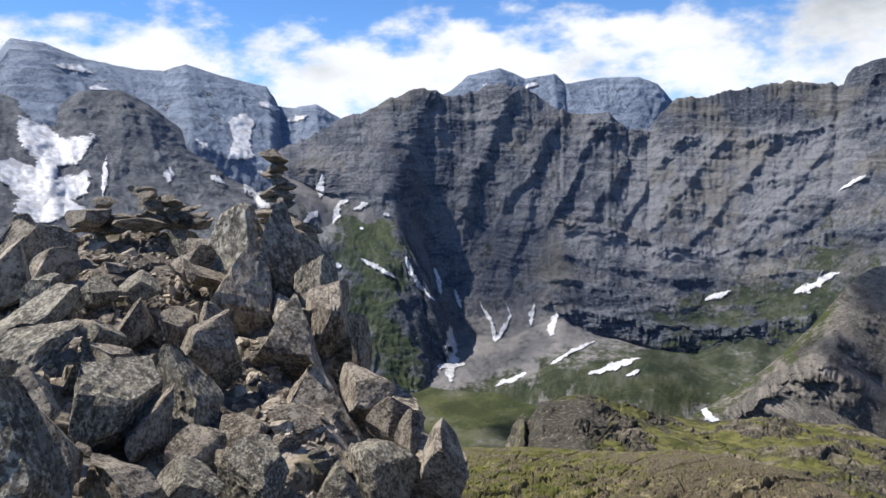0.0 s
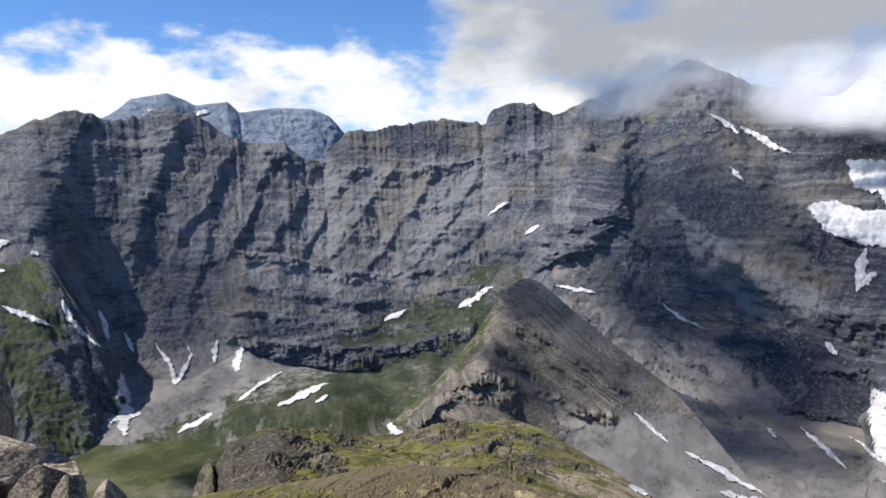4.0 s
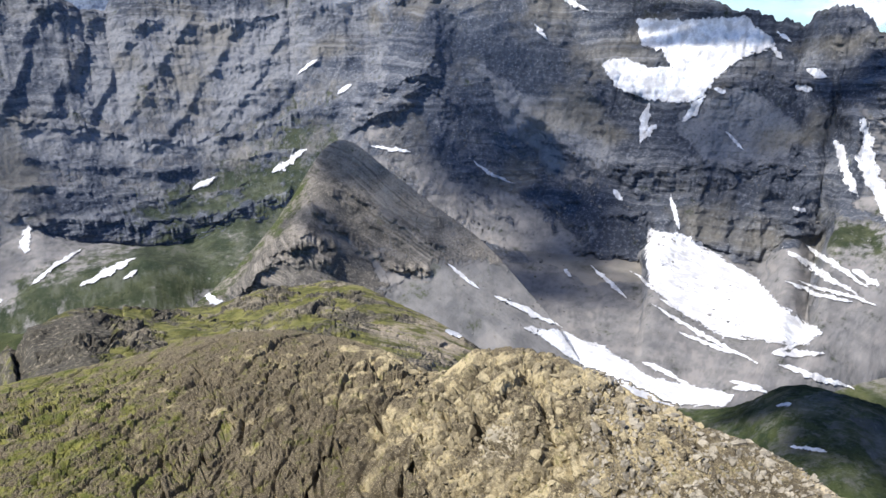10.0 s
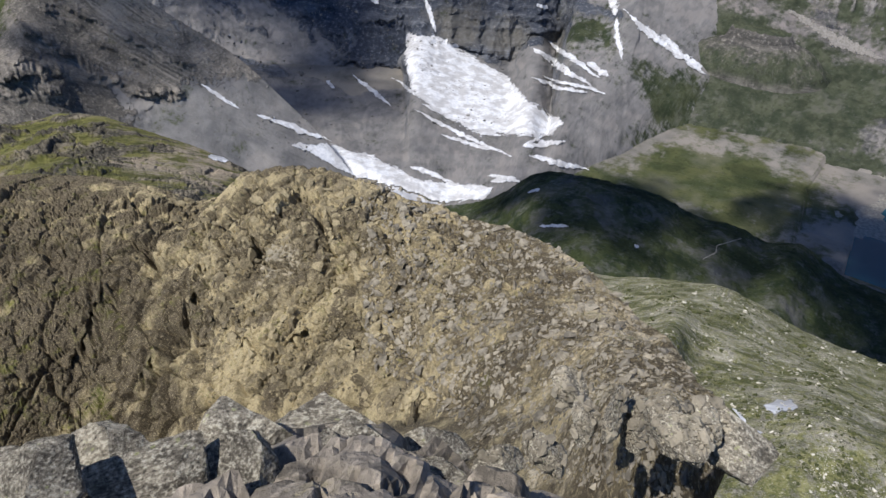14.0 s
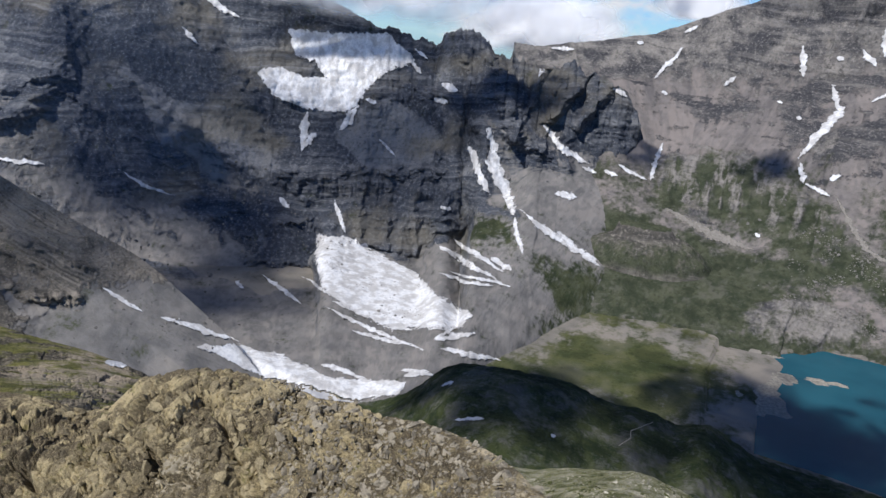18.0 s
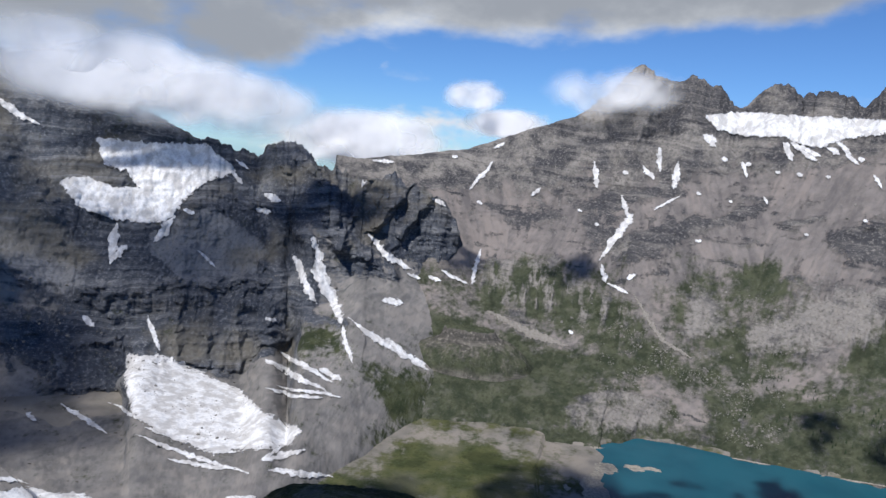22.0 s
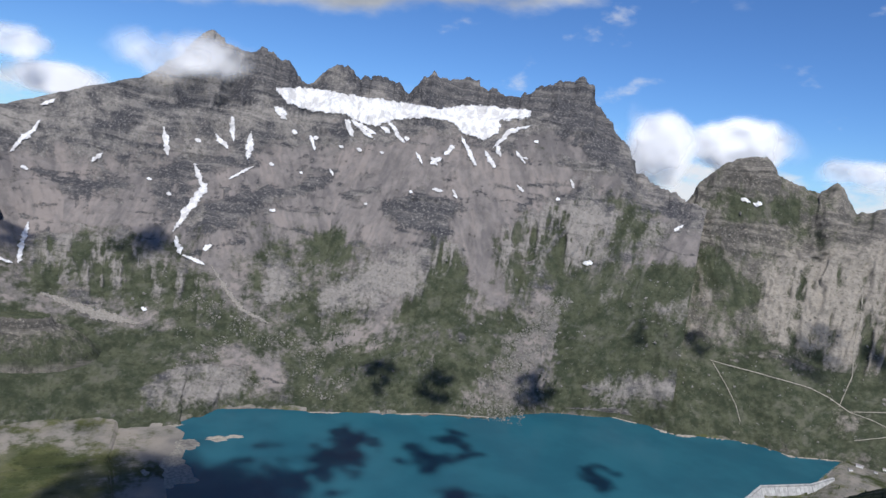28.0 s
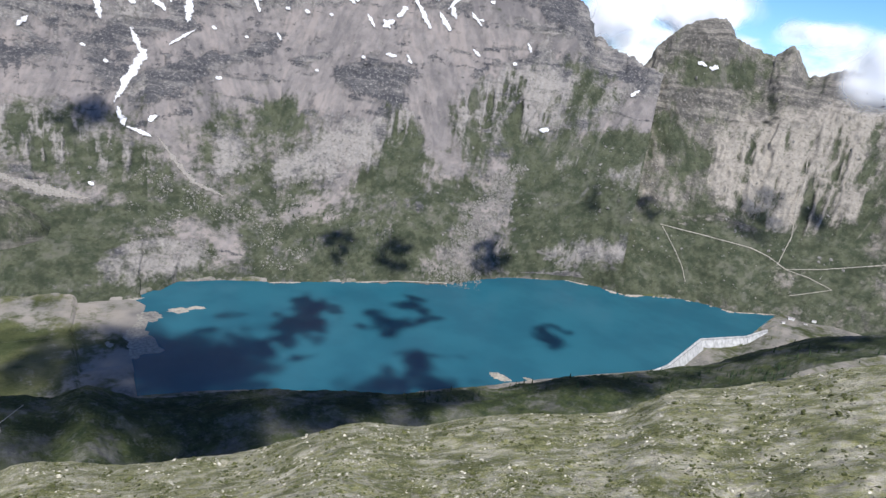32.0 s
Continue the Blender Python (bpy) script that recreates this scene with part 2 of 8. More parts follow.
LEFT_S = [
    (-35.6, 3892, 1248), (-33.6, 3888, 1202), (-31.7, 3884, 1132), (-29.8, 3880, 1074), (-28.5, 3878, 1060), (-26.9, 3875, 1139),
    (-24.3, 3870, 1146), (-22.5, 3866, 1081), (-21.0, 3864, 995), (-19.5, 3861, 906), (-17.2, 3856, 769), (-15.2, 3852, 680),
    (-13.1, 3749, 643), (-10.4, 3468, 638), (-7.7, 3184, 611), (-4.2, 2832, 515), (-1.6, 2596, 279), (0.1, 2450, 56),
]
LEFT_M = [
    (-36.9, 2843, 599), (-32.9, 2833, 578), (-29.4, 2825, 561), (-25.8, 2817, 503), (-21.9, 2808, 507), (-17.7, 2798, 492),
    (-13.4, 2788, 477), (-10.6, 2782, 492), (-8.0, 2702, 451), (-5.3, 2599, 374), (-3.1, 2504, 217), (-1.8, 2442, 41),
    (-0.0, 2351, -78),
]
LEFT_F = [
    (-38.3, 2250, 205), (-34.1, 2250, 194), (-23.0, 2250, 101), (-11.5, 2250, 55), (-7.2, 2250, 59), (-5.3, 2250, 33),
    (-3.9, 2250, 10), (-1.9, 2250, -14), (-0.1, 2250, -78),
]
TOUR_S1 = [
    (-13.8, 3499, 809), (-12.8, 3496, 842), (-10.1, 3486, 902), (-8.3, 3480, 960), (-6.5, 3473, 997), (-3.7, 3463, 1067),
    (-1.9, 3457, 1100), (-0.3, 3451, 1078), (0.8, 3453, 1057), (3.1, 3460, 1084), (4.7, 3466, 1108), (6.7, 3472, 1076),
    (8.0, 3477, 1025), (9.8, 3483, 962), (11.8, 3489, 944), (13.1, 3494, 954), (14.6, 3499, 857), (16.3, 3503, 861),
    (17.1, 3504, 944), (18.3, 3507, 997), (20.8, 3512, 1011), (22.3, 3515, 1026), (24.2, 3518, 1044), (26.1, 3522, 1047),
    (29.3, 3529, 1029), (29.9, 3530, 1086), (30.9, 3532, 1116),
]
TOUR_S2 = [
    (33.0, 3536, 1119), (34.8, 3540, 1052), (37.6, 3545, 1123), (39.6, 3549, 1186), (42.1, 3513, 1201), (44.1, 3478, 1268),
    (45.3, 3456, 1278), (48.1, 3408, 1195), (52.0, 3340, 1069), (58.0, 3234, 959), (62.1, 3179, 866), (65.5, 3145, 811),
    (67.3, 3127, 804), (69.0, 3110, 865), (70.4, 3096, 839), (71.8, 3082, 784), (73.7, 3079, 767), (76.0, 3077, 720),
    (77.1, 3076, 732), (78.0, 3076, 771), (79.0, 3075, 715), (79.9, 3074, 707), (81.1, 3074, 676), (82.5, 3073, 641),
    (83.8, 3072, 507), (85.1, 3071, 342),
]
TOUR_B = [
    (-13.8, 3343, 786), (-10.3, 3221, 743), (-4.0, 3001, 653), (-1.5, 2973, 320), (0.4, 2953, 270), (5.1, 2903, 274),
    (9.7, 2853, 306), (14.2, 2850, 261), (20.7, 2850, 180), (24.0, 2850, 212), (29.5, 2850, 327), (32.3, 2850, 399),
    (39.7, 2803, 490), (44.4, 2756, 315), (49.1, 2709, 215), (53.7, 2663, 190), (58.1, 2650, 216), (62.2, 2650, 242),
    (68.0, 2650, 288), (69.2, 2650, 368), (69.9, 2650, 258), (71.3, 2676, 525), (74.1, 2733, 480), (77.8, 2806, 440),
    (80.5, 2867, 415), (83.0, 2950, 375), (84.9, 3005, 330),
]
TOUR_F = [
    (-13.8, 3200, 752), (-10.4, 3200, 642), (-6.4, 2960, 589), (-4.0, 2801, 426), (-2.6, 2776, 217), (0.2, 2730, 82),
    (5.0, 2692, 65), (9.2, 2680, 160), (12.0, 2672, 96), (15.6, 2662, 56), (20.0, 2650, 33), (24.1, 2636, 116), (25.4, 2632, 99),
    (39.7, 2535, 53), (53.2, 2352, 3), (58.1, 2407, 13), (58.6, 2412, 126), (62.3, 2452, 80), (66.8, 2480, 38), (67.7, 2485, 92),
    (68.8, 2493, 151), (70.7, 2516, 25), (71.3, 2532, 268), (73.6, 2590, 284), (75.8, 2645, 370), (78.6, 2736, 365),
    (80.4, 2797, 363), (83.1, 2896, 348), (85.3, 2982, 334),
]
TOUR_T = [
    (-13.9, 3000, 712), (-10.5, 3000, 608), (-7.1, 2806, 387), (-4.7, 2416, 77), (-2.9, 2286, 14), (0.0, 2250, 23),
    (3.9, 2230, 26), (9.7, 2202, 106), (16.5, 2167, 157), (20.9, 2136, 91), (24.2, 2083, 106), (44.9, 1751, 94), (57.5, 1491, 42),
    (62.4, 1452, 25), (66.9, 1472, 51), (70.3, 1627, 51), (74.2, 1808, 40), (78.3, 2044, 45), (82.2, 2337, 106), (84.4, 2714, 219),
    (85.5, 2898, 326),
]
SPUR_S = [
    (17.4, 1421, 250), (20.0, 1520, 256), (21.7, 1574, 265), (24.0, 1658, 299), (26.4, 1742, 344), (28.6, 1819, 414),
    (30.0, 1870, 470), (31.2, 1913, 529), (32.6, 1948, 533), (33.7, 1924, 520), (35.8, 1856, 465), (37.7, 1795, 430),
    (40.1, 1779, 373), (42.1, 1762, 333), (44.5, 1731, 286), (47.0, 1689, 212), (50.5, 1610, 129), (54.7, 1513, 9),
]
SPUR_M = [
    (17.4, 1393, 250), (18.8, 1445, 260), (21.7, 1503, 262), (26.4, 1560, 330), (29.2, 1610, 382), (31.0, 1658, 365),
    (32.9, 1697, 308), (35.8, 1630, 248), (40.7, 1571, 217), (44.0, 1542, 164), (48.0, 1466, 89), (54.7, 1426, -61),
]
SPUR_F = [
    (17.3, 1320, 170), (22.0, 1330, 190), (30.0, 1350, 200), (36.0, 1360, 130), (39.0, 1360, 90), (42.0, 1360, 30),
    (46.0, 1360, -80), (55.0, 1360, -300),
]
MID_S = [
    (1.7, 568, 549), (3.2, 576, 556), (6.1, 590, 619), (6.3, 591, 607), (7.7, 599, 626), (11.5, 639, 620), (11.8, 642, 619),
    (14.2, 669, 598), (14.3, 670, 601), (17.1, 701, 580), (17.4, 702, 579), (21.1, 719, 566), (24.9, 737, 571), (27.8, 750, 567),
    (30.7, 748, 572), (33.7, 702, 580), (36.6, 654, 580), (39.6, 607, 583), (42.6, 561, 585), (45.7, 514, 586), (48.8, 468, 593),
]
MID_M = [
    (-0.3, 420, 630), (2.6, 423, 628), (4.7, 426, 627), (5.1, 426, 638), (11.1, 447, 651), (16.6, 478, 630), (24.6, 503, 625),
    (30.6, 514, 628), (36.5, 455, 639), (42.6, 396, 648.0), (45.7, 368, 648.9), (48.9, 340, 652.6),
]
MID_F = [
    (9.7, 200, 743.6), (17.2, 200, 743.6), (21.3, 200, 744.5), (26.0, 199, 750.6), (32.9, 189, 756.9), (40.2, 180, 757.6),
    (50.7, 159, 754.4),
]
NEAR_S = [
    (10.1, 147, 791.7), (15.2, 143, 793.7), (19.0, 141, 796.3), (23.7, 134, 798.9), (26.9, 130, 800.1), (29.0, 126, 800.7),
    (32.5, 118, 802.6), (35.5, 110, 803.9), (39.2, 100, 804.8), (41.3, 95, 808.0), (43.4, 91, 813.6), (46.5, 85, 817.2),
    (50.6, 80, 819.1), (53.7, 76, 819.7), (58.6, 70, 821.1), (64.1, 61, 823.4), (68.0, 55, 826.4), (72.4, 47, 830.0),
    (76.0, 41, 832.7), (78.4, 36, 834.8), (82.1, 29, 838.3), (84.7, 25, 840.9), (88.3, 19, 844.0), (91.2, 15, 846.9),
    (93.4, 12, 848.5),
]
NEAR_U = [
    (8.2, 103, 801.1), (17.4, 99, 804.0), (25.8, 91, 808.3), (38.9, 75, 813.7), (46.3, 65, 819.8), (53.9, 58, 823.8),
    (64.7, 46, 828.3), (73.4, 35, 834.5), (79.2, 28, 839.0), (82.9, 23, 841.9), (85.4, 20, 843.9), (88.9, 16, 846.3),
    (91.6, 13, 848.5), (94.2, 11, 849.3),
]
NEAR_M = [
    (5.4, 75, 805.9), (14.7, 71, 807.0), (28.3, 65, 807.9), (50.8, 45, 820.8), (68.6, 30, 835.4), (79.9, 19, 844.4),
    (86.2, 15, 847.1), (89.6, 12, 848.6), (93.0, 10, 850.3),
]
NEAR_F = [
    (1.2, 60, 803.1), (11.3, 58, 802.9), (26.1, 53, 803.1), (51.0, 35, 821.5), (70.4, 20, 839.3), (82.0, 12, 848.0),
    (87.7, 10, 850.2), (93.6, 8, 852.0),
]
ALP_S = [
    (78.6, 654, 392), (81.5, 639, 415), (84.8, 621, 436), (88.0, 590, 464), (94.6, 524, 486), (105.6, 492, 508), (111.0, 487, 536),
    (115.0, 515, 536), (121.3, 559, 512), (125.8, 591, 516), (130.8, 625, 517), (134.7, 648, 513), (139.3, 676, 521),
    (142.1, 692, 548), (147.0, 722, 563), (152.1, 752, 588), (156.3, 778, 610), (160.3, 800, 628),
]
ALP_F = [
    (78.4, 316, 566.4), (86.2, 285, 642.2), (86.6, 284, 603.5), (99.3, 248, 656.2), (125.0, 233, 670.1), (150.1, 259, 691.3),
    (159.6, 272, 713.4), (164.8, 280, 728.0),
]
DARK_S = [
    (62.5, 1384, 55), (66.4, 1357, 101), (70.3, 1331, 191), (74.9, 1301, 210), (79.4, 1309, 192), (82.3, 1315, 177),
    (82.5, 1315, 169), (85.7, 1321, 151), (86.4, 1323, 156), (89.2, 1328, 142), (89.4, 1329, 132), (90.6, 1334, 130),
    (92.7, 1346, 145), (96.9, 1371, 90), (101.4, 1391, 81), (105.7, 1393, 93), (113.6, 1397, 91), (118.8, 1399, 90),
    (127.9, 1505, 85), (133.6, 1581, 115), (138.2, 1691, 112), (141.7, 1790, 113), (144.6, 1873, 120), (148.3, 1980, 163),
    (151.8, 2080, 206), (155.7, 2191, 241), (159.6, 2200, 310),
]
DENT_S = [
    (73.0, 3515, 824), (74.9, 3545, 810), (80.8, 3635, 867), (83.8, 3681, 905), (86.8, 3735, 981), (92.1, 3836, 1121),
    (94.5, 3882, 1255), (96.9, 3929, 1412), (98.8, 3947, 1337), (100.8, 3940, 1362), (102.5, 3935, 1309), (104.4, 3928, 1202),
    (105.3, 3925, 1272), (106.3, 3921, 1358), (108.3, 3915, 1281), (109.8, 3909, 1309), (112.3, 3901, 1242), (113.0, 3898, 1318),
    (114.1, 3894, 1372), (115.4, 3890, 1336), (116.9, 3885, 1379), (118.1, 3881, 1339), (119.8, 3875, 1275), (121.9, 3868, 1304),
    (123.1, 3864, 1364), (125.7, 3855, 1413), (126.7, 3851, 1390), (127.1, 3847, 1291), (128.8, 3758, 1180), (129.8, 3708, 1086),
    (130.9, 3653, 955), (133.1, 3547, 878), (135.1, 3450, 845), (138.5, 3443, 765), (144.5, 3431, 712),
]
DENT_G = [
    (73.1, 3358, 704), (75.0, 3373, 695), (80.9, 3419, 710), (87.2, 3467, 675), (94.4, 3522, 725), (100.5, 3547, 827),
    (106.1, 3542, 842), (112.3, 3535, 975), (116.8, 3531, 981), (123.3, 3524, 1056), (127.5, 3506, 1057), (129.3, 3450, 964),
    (131.3, 3393, 825), (135.4, 3300, 716), (138.8, 3300, 655), (144.7, 3300, 633),
]
DENT_C = [
    (73.3, 3002, 479), (75.3, 3006, 444), (82.4, 3020, 514), (85.2, 3025, 434), (92.7, 3040, 492), (99.3, 3053, 528),
    (104.9, 3064, 536), (113.1, 3082, 617), (117.7, 3091, 625), (124.3, 3119, 651), (130.6, 3169, 654), (134.6, 3180, 620),
    (139.0, 3180, 597), (144.8, 3180, 600),
]
DENT_F = [
    (73.5, 2649, 306), (75.5, 2649, 289), (85.2, 2645, 243), (91.2, 2643, 194), (100.2, 2649, 203), (109.7, 2687, 200),
    (118.8, 2752, 287), (125.3, 2852, 359), (129.3, 2941, 408), (135.8, 3019, 477), (139.3, 3037, 483), (145.0, 3050, 532),
]
GREEN_S = [
    (130.3, 3295, 419), (132.6, 3447, 534), (134.1, 3541, 653), (134.8, 3584, 813), (135.7, 3628, 947), (137.3, 3694, 1048),
    (138.3, 3731, 1091), (140.1, 3801, 1118), (141.1, 3822, 1028), (144.0, 3881, 965), (145.0, 3900, 1028), (146.5, 3930, 895),
    (147.9, 3958, 924), (149.2, 3985, 952), (150.5, 4000, 867), (152.9, 4000, 839), (157.6, 4000, 841),
]
GREEN_M = [
    (130.7, 3103, 295), (133.1, 3211, 404), (134.6, 3281, 489), (138.5, 3375, 625), (142.2, 3454, 631), (146.1, 3527, 772),
    (152.1, 3617, 781), (158.0, 3667, 704),
]
GREEN_F = [
    (131.3, 2897, 144), (134.6, 2944, 239), (139.7, 3024, 278), (143.8, 3091, 290), (147.8, 3161, 258), (153.7, 3231, 287),
    (159.3, 3278, 308),
]
KNOLL_S = [
    (-37.9, 8, 858.9), (-35.0, 8, 858.9), (-33.0, 8, 859.0), (-31.5, 9, 859.1), (-29.8, 9, 859.0), (-27.1, 10, 859.1),
    (-24.1, 10, 859.1), (-21.7, 10, 859.1), (-20.2, 10, 858.9), (-17.7, 10, 858.8), (-15.5, 9, 858.8), (-14.2, 9, 859.0),
    (-11.5, 9, 859.0), (-10.2, 8, 858.8), (-9.5, 8, 858.4), (-8.7, 8, 858.1), (-7.5, 7, 857.8), (-6.9, 7, 857.6), (-5.3, 6, 857.5),
    (-3.2, 6, 857.6), (-1.9, 5, 857.5), (-0.2, 5, 857.7), (1.9, 4, 857.7),
]
KNOLL_M = [
    (-38.9, 5, 858.6), (-33.7, 5, 858.9), (-26.3, 5, 858.8), (-18.3, 6, 858.6), (-14.7, 6, 858.7), (-12.1, 6, 858.5),
    (-10.7, 5, 858.4), (-7.7, 5, 858.1), (-5.5, 5, 857.9), (-3.3, 5, 857.9), (-2.0, 4, 857.8), (-0.3, 4, 857.8), (1.9, 4, 857.9),
]
KNOLL_F = [
    (-40.3, 3, 858.8), (-35.1, 3, 858.8), (-27.8, 3, 858.7), (-19.5, 3, 858.4), (-10.3, 3, 858.3), (-3.7, 3, 858.2),
    (1.8, 3, 858.0),
]
SHORE_FAR = [
    (95.5, 2129, 0), (97.1, 2182, 0), (99.5, 2287, 0), (102.9, 2309, 0), (107.4, 2305, 0), (113.0, 2342, 0), (122.1, 2450, 0),
    (127.2, 2628, 0), (132.1, 2724, 0), (134.7, 2720, 0), (137.0, 2679, 0), (142.1, 2796, 0), (145.4, 2780, 0), (148.7, 2887, 0),
]
SHORE_NEAR = [
    (96.3, 1696, 0), (96.5, 1554, 0), (106.2, 1556, 0), (113.7, 1556, 0), (118.8, 1563, 0), (126.8, 1681, 0), (133.6, 1826, 0),
    (138.2, 1944, 0), (141.7, 2062, 0), (143.7, 2362, 0), (146.9, 2510, 0), (148.6, 2897, 0),
]
TOUR_SCREE = [
    (-1.7, -16.3, 9.7, -18.2, 1.82, 1), (35.0, -11.1, 42.6, -15.4, 0.91, 0.8), (46.7, -9.8, 52.9, -15.1, 1.36, 0.6),
    (75.5, -7.3, 80.4, -10.1, 1.36, 1), (73.4, -9.8, 80.1, -15.6, 2.27, 1), (37.0, -6.6, 40.7, -5.3, 0.73, 0.8),
]


def along(line, az):
    a = np.array(line)
    return np.interp(az, a[:, 0], a[:, 1]), np.interp(az, a[:, 0], a[:, 2])


def beyond(line, dr, dz):
    return [(a, r + dr, z + dz) for a, r, z in line]


def grid_mesh(name, pts, nu, nv):
    """A sheet from nu x nv points."""
    mesh = bpy.data.meshes.new(name)
    i = np.arange(nu * nv).reshape(nu, nv)
    quads = np.stack([i[:-1, :-1], i[1:, :-1], i[1:, 1:], i[:-1, 1:]], -1).reshape(-1, 4)
    mesh.vertices.add(nu * nv)
    mesh.vertices.foreach_set("co", pts.astype(np.float32).ravel())
    mesh.loops.add(quads.size)
    mesh.loops.foreach_set("vertex_index", quads.ravel().astype(np.int32))
    mesh.polygons.add(len(quads))
    mesh.polygons.foreach_set("loop_start", np.arange(0, quads.size, 4, dtype=np.int32))
    mesh.update()
    mesh.polygons.foreach_set("use_smooth", np.ones(len(quads), dtype=bool))
    return mesh


SHEETS = {}


def bearing_height(p):
    """Bearing and height angle of points, from the summit."""
    az = np.degrees(np.arctan2(p[:, 0], p[:, 1]))
    az = np.where(az < -90, az + 360, az)
    return az, np.degrees(np.arctan2(p[:, 2] - EYE, np.hypot(p[:, 0], p[:, 1])))


def near_strip(p, strip):
    """1 on the axis of a strip (two ends by bearing and height angle, width), 0 at its edge."""
    a1, e1, a2, e2, w = strip[:5]
    az, el = bearing_height(p)
    dx, dy = a2 - a1, e2 - e1
    s = np.clip(((az - a1) * dx + (el - e1) * dy) / (dx * dx + dy * dy + 1e-9), 0, 1)
    d = np.hypot(az - a1 - s * dx, el - e1 - s * dy)
    return np.clip(1 - d / w, 0, 1)


AREAS = {}


def area(sheet, kind, value, *ring):
    """Cover of one stretch of a mountain: a ring of bearings and height angles."""
    AREAS.setdefault(sheet, []).append((kind, value, ring))


STROKES = {}


def ridge(sheet, height, left, right, *line):
    """A rib of rock drawn down a mountain: its height and how wide its two flanks are, in degrees."""
    STROKES.setdefault(sheet, []).append((height, left, right, line))


def ledge(sheet, depth, drop, *line):
    """A bed that stands proud below a line across a mountain and falls away over a drop, in degrees."""
    STROKES.setdefault(sheet, []).append((depth, drop, 0, line))


def rib_height(az, el, left, right, line):
    """1 on the crest of a rib, falling to 0 at the foot of its flanks."""
    best = np.zeros(len(az))
    reach = max(left, right)
    q = np.array(line)
    near = np.where((az > q[:, 0].min() - reach) & (az < q[:, 0].max() + reach) & (el > q[:, 1].min() - reach) & (el < q[:, 1].max() + reach))[0]
    x, y, top = az[near], el[near], np.zeros(len(near))
    for (x1, y1), (x2, y2) in zip(line, line[1:]):
        dx, dy = x2 - x1, y2 - y1
        t = np.clip(((x - x1) * dx + (y - y1) * dy) / (dx * dx + dy * dy + 1e-9), 0, 1)
        ox, oy = x - x1 - t * dx, y - y1 - t * dy
        wide = np.where(dx * oy - dy * ox > 0, right, left)
        top = np.maximum(top, 1 - np.hypot(ox, oy) / wide)
    best[near] = top
    return best


def bed_step(az, el, drop, line):
    """1 at the lip of a bed, falling to 0 below it, with nothing above."""
    q = np.array(sorted(line))
    below = np.interp(az, q[:, 0], q[:, 1]) - el
    ends = np.clip(np.minimum(az - q[0, 0], q[-1, 0] - az) / 0.8 + 0.3, 0, 1)
    return np.clip((below + 0.06) / 0.12, 0, 1) * np.clip(1 - below / drop, 0, 1) * ends


def within(az, el, ring, soft):
    """1 inside a ring, 0 outside, with a soft edge."""
    q = np.array(ring)
    hit = np.zeros(len(az))
    near = np.where((az > q[:, 0].min() - soft) & (az < q[:, 0].max() + soft) & (el > q[:, 1].min() - soft) & (el < q[:, 1].max() + soft))[0]
    x, y = az[near], el[near]
    odd, gap = np.zeros(len(near), dtype=bool), np.full(len(near), 99.0)
    for (x1, y1), (x2, y2) in zip(ring, ring[1:] + ring[:1]):
        cross = ((y1 > y) != (y2 > y)) & (x < (x2 - x1) * (y - y1) / (y2 - y1 + 1e-12) + x1)
        odd ^= cross
        t = np.clip(((x - x1) * (x2 - x1) + (y - y1) * (y2 - y1)) / ((x2 - x1) ** 2 + (y2 - y1) ** 2 + 1e-12), 0, 1)
        gap = np.minimum(gap, np.hypot(x - x1 - t * (x2 - x1), y - y1 - t * (y2 - y1)))
    hit[near] = np.clip(0.5 + np.where(odd, gap, -gap) / (2 * soft), 0, 1)
    return hit


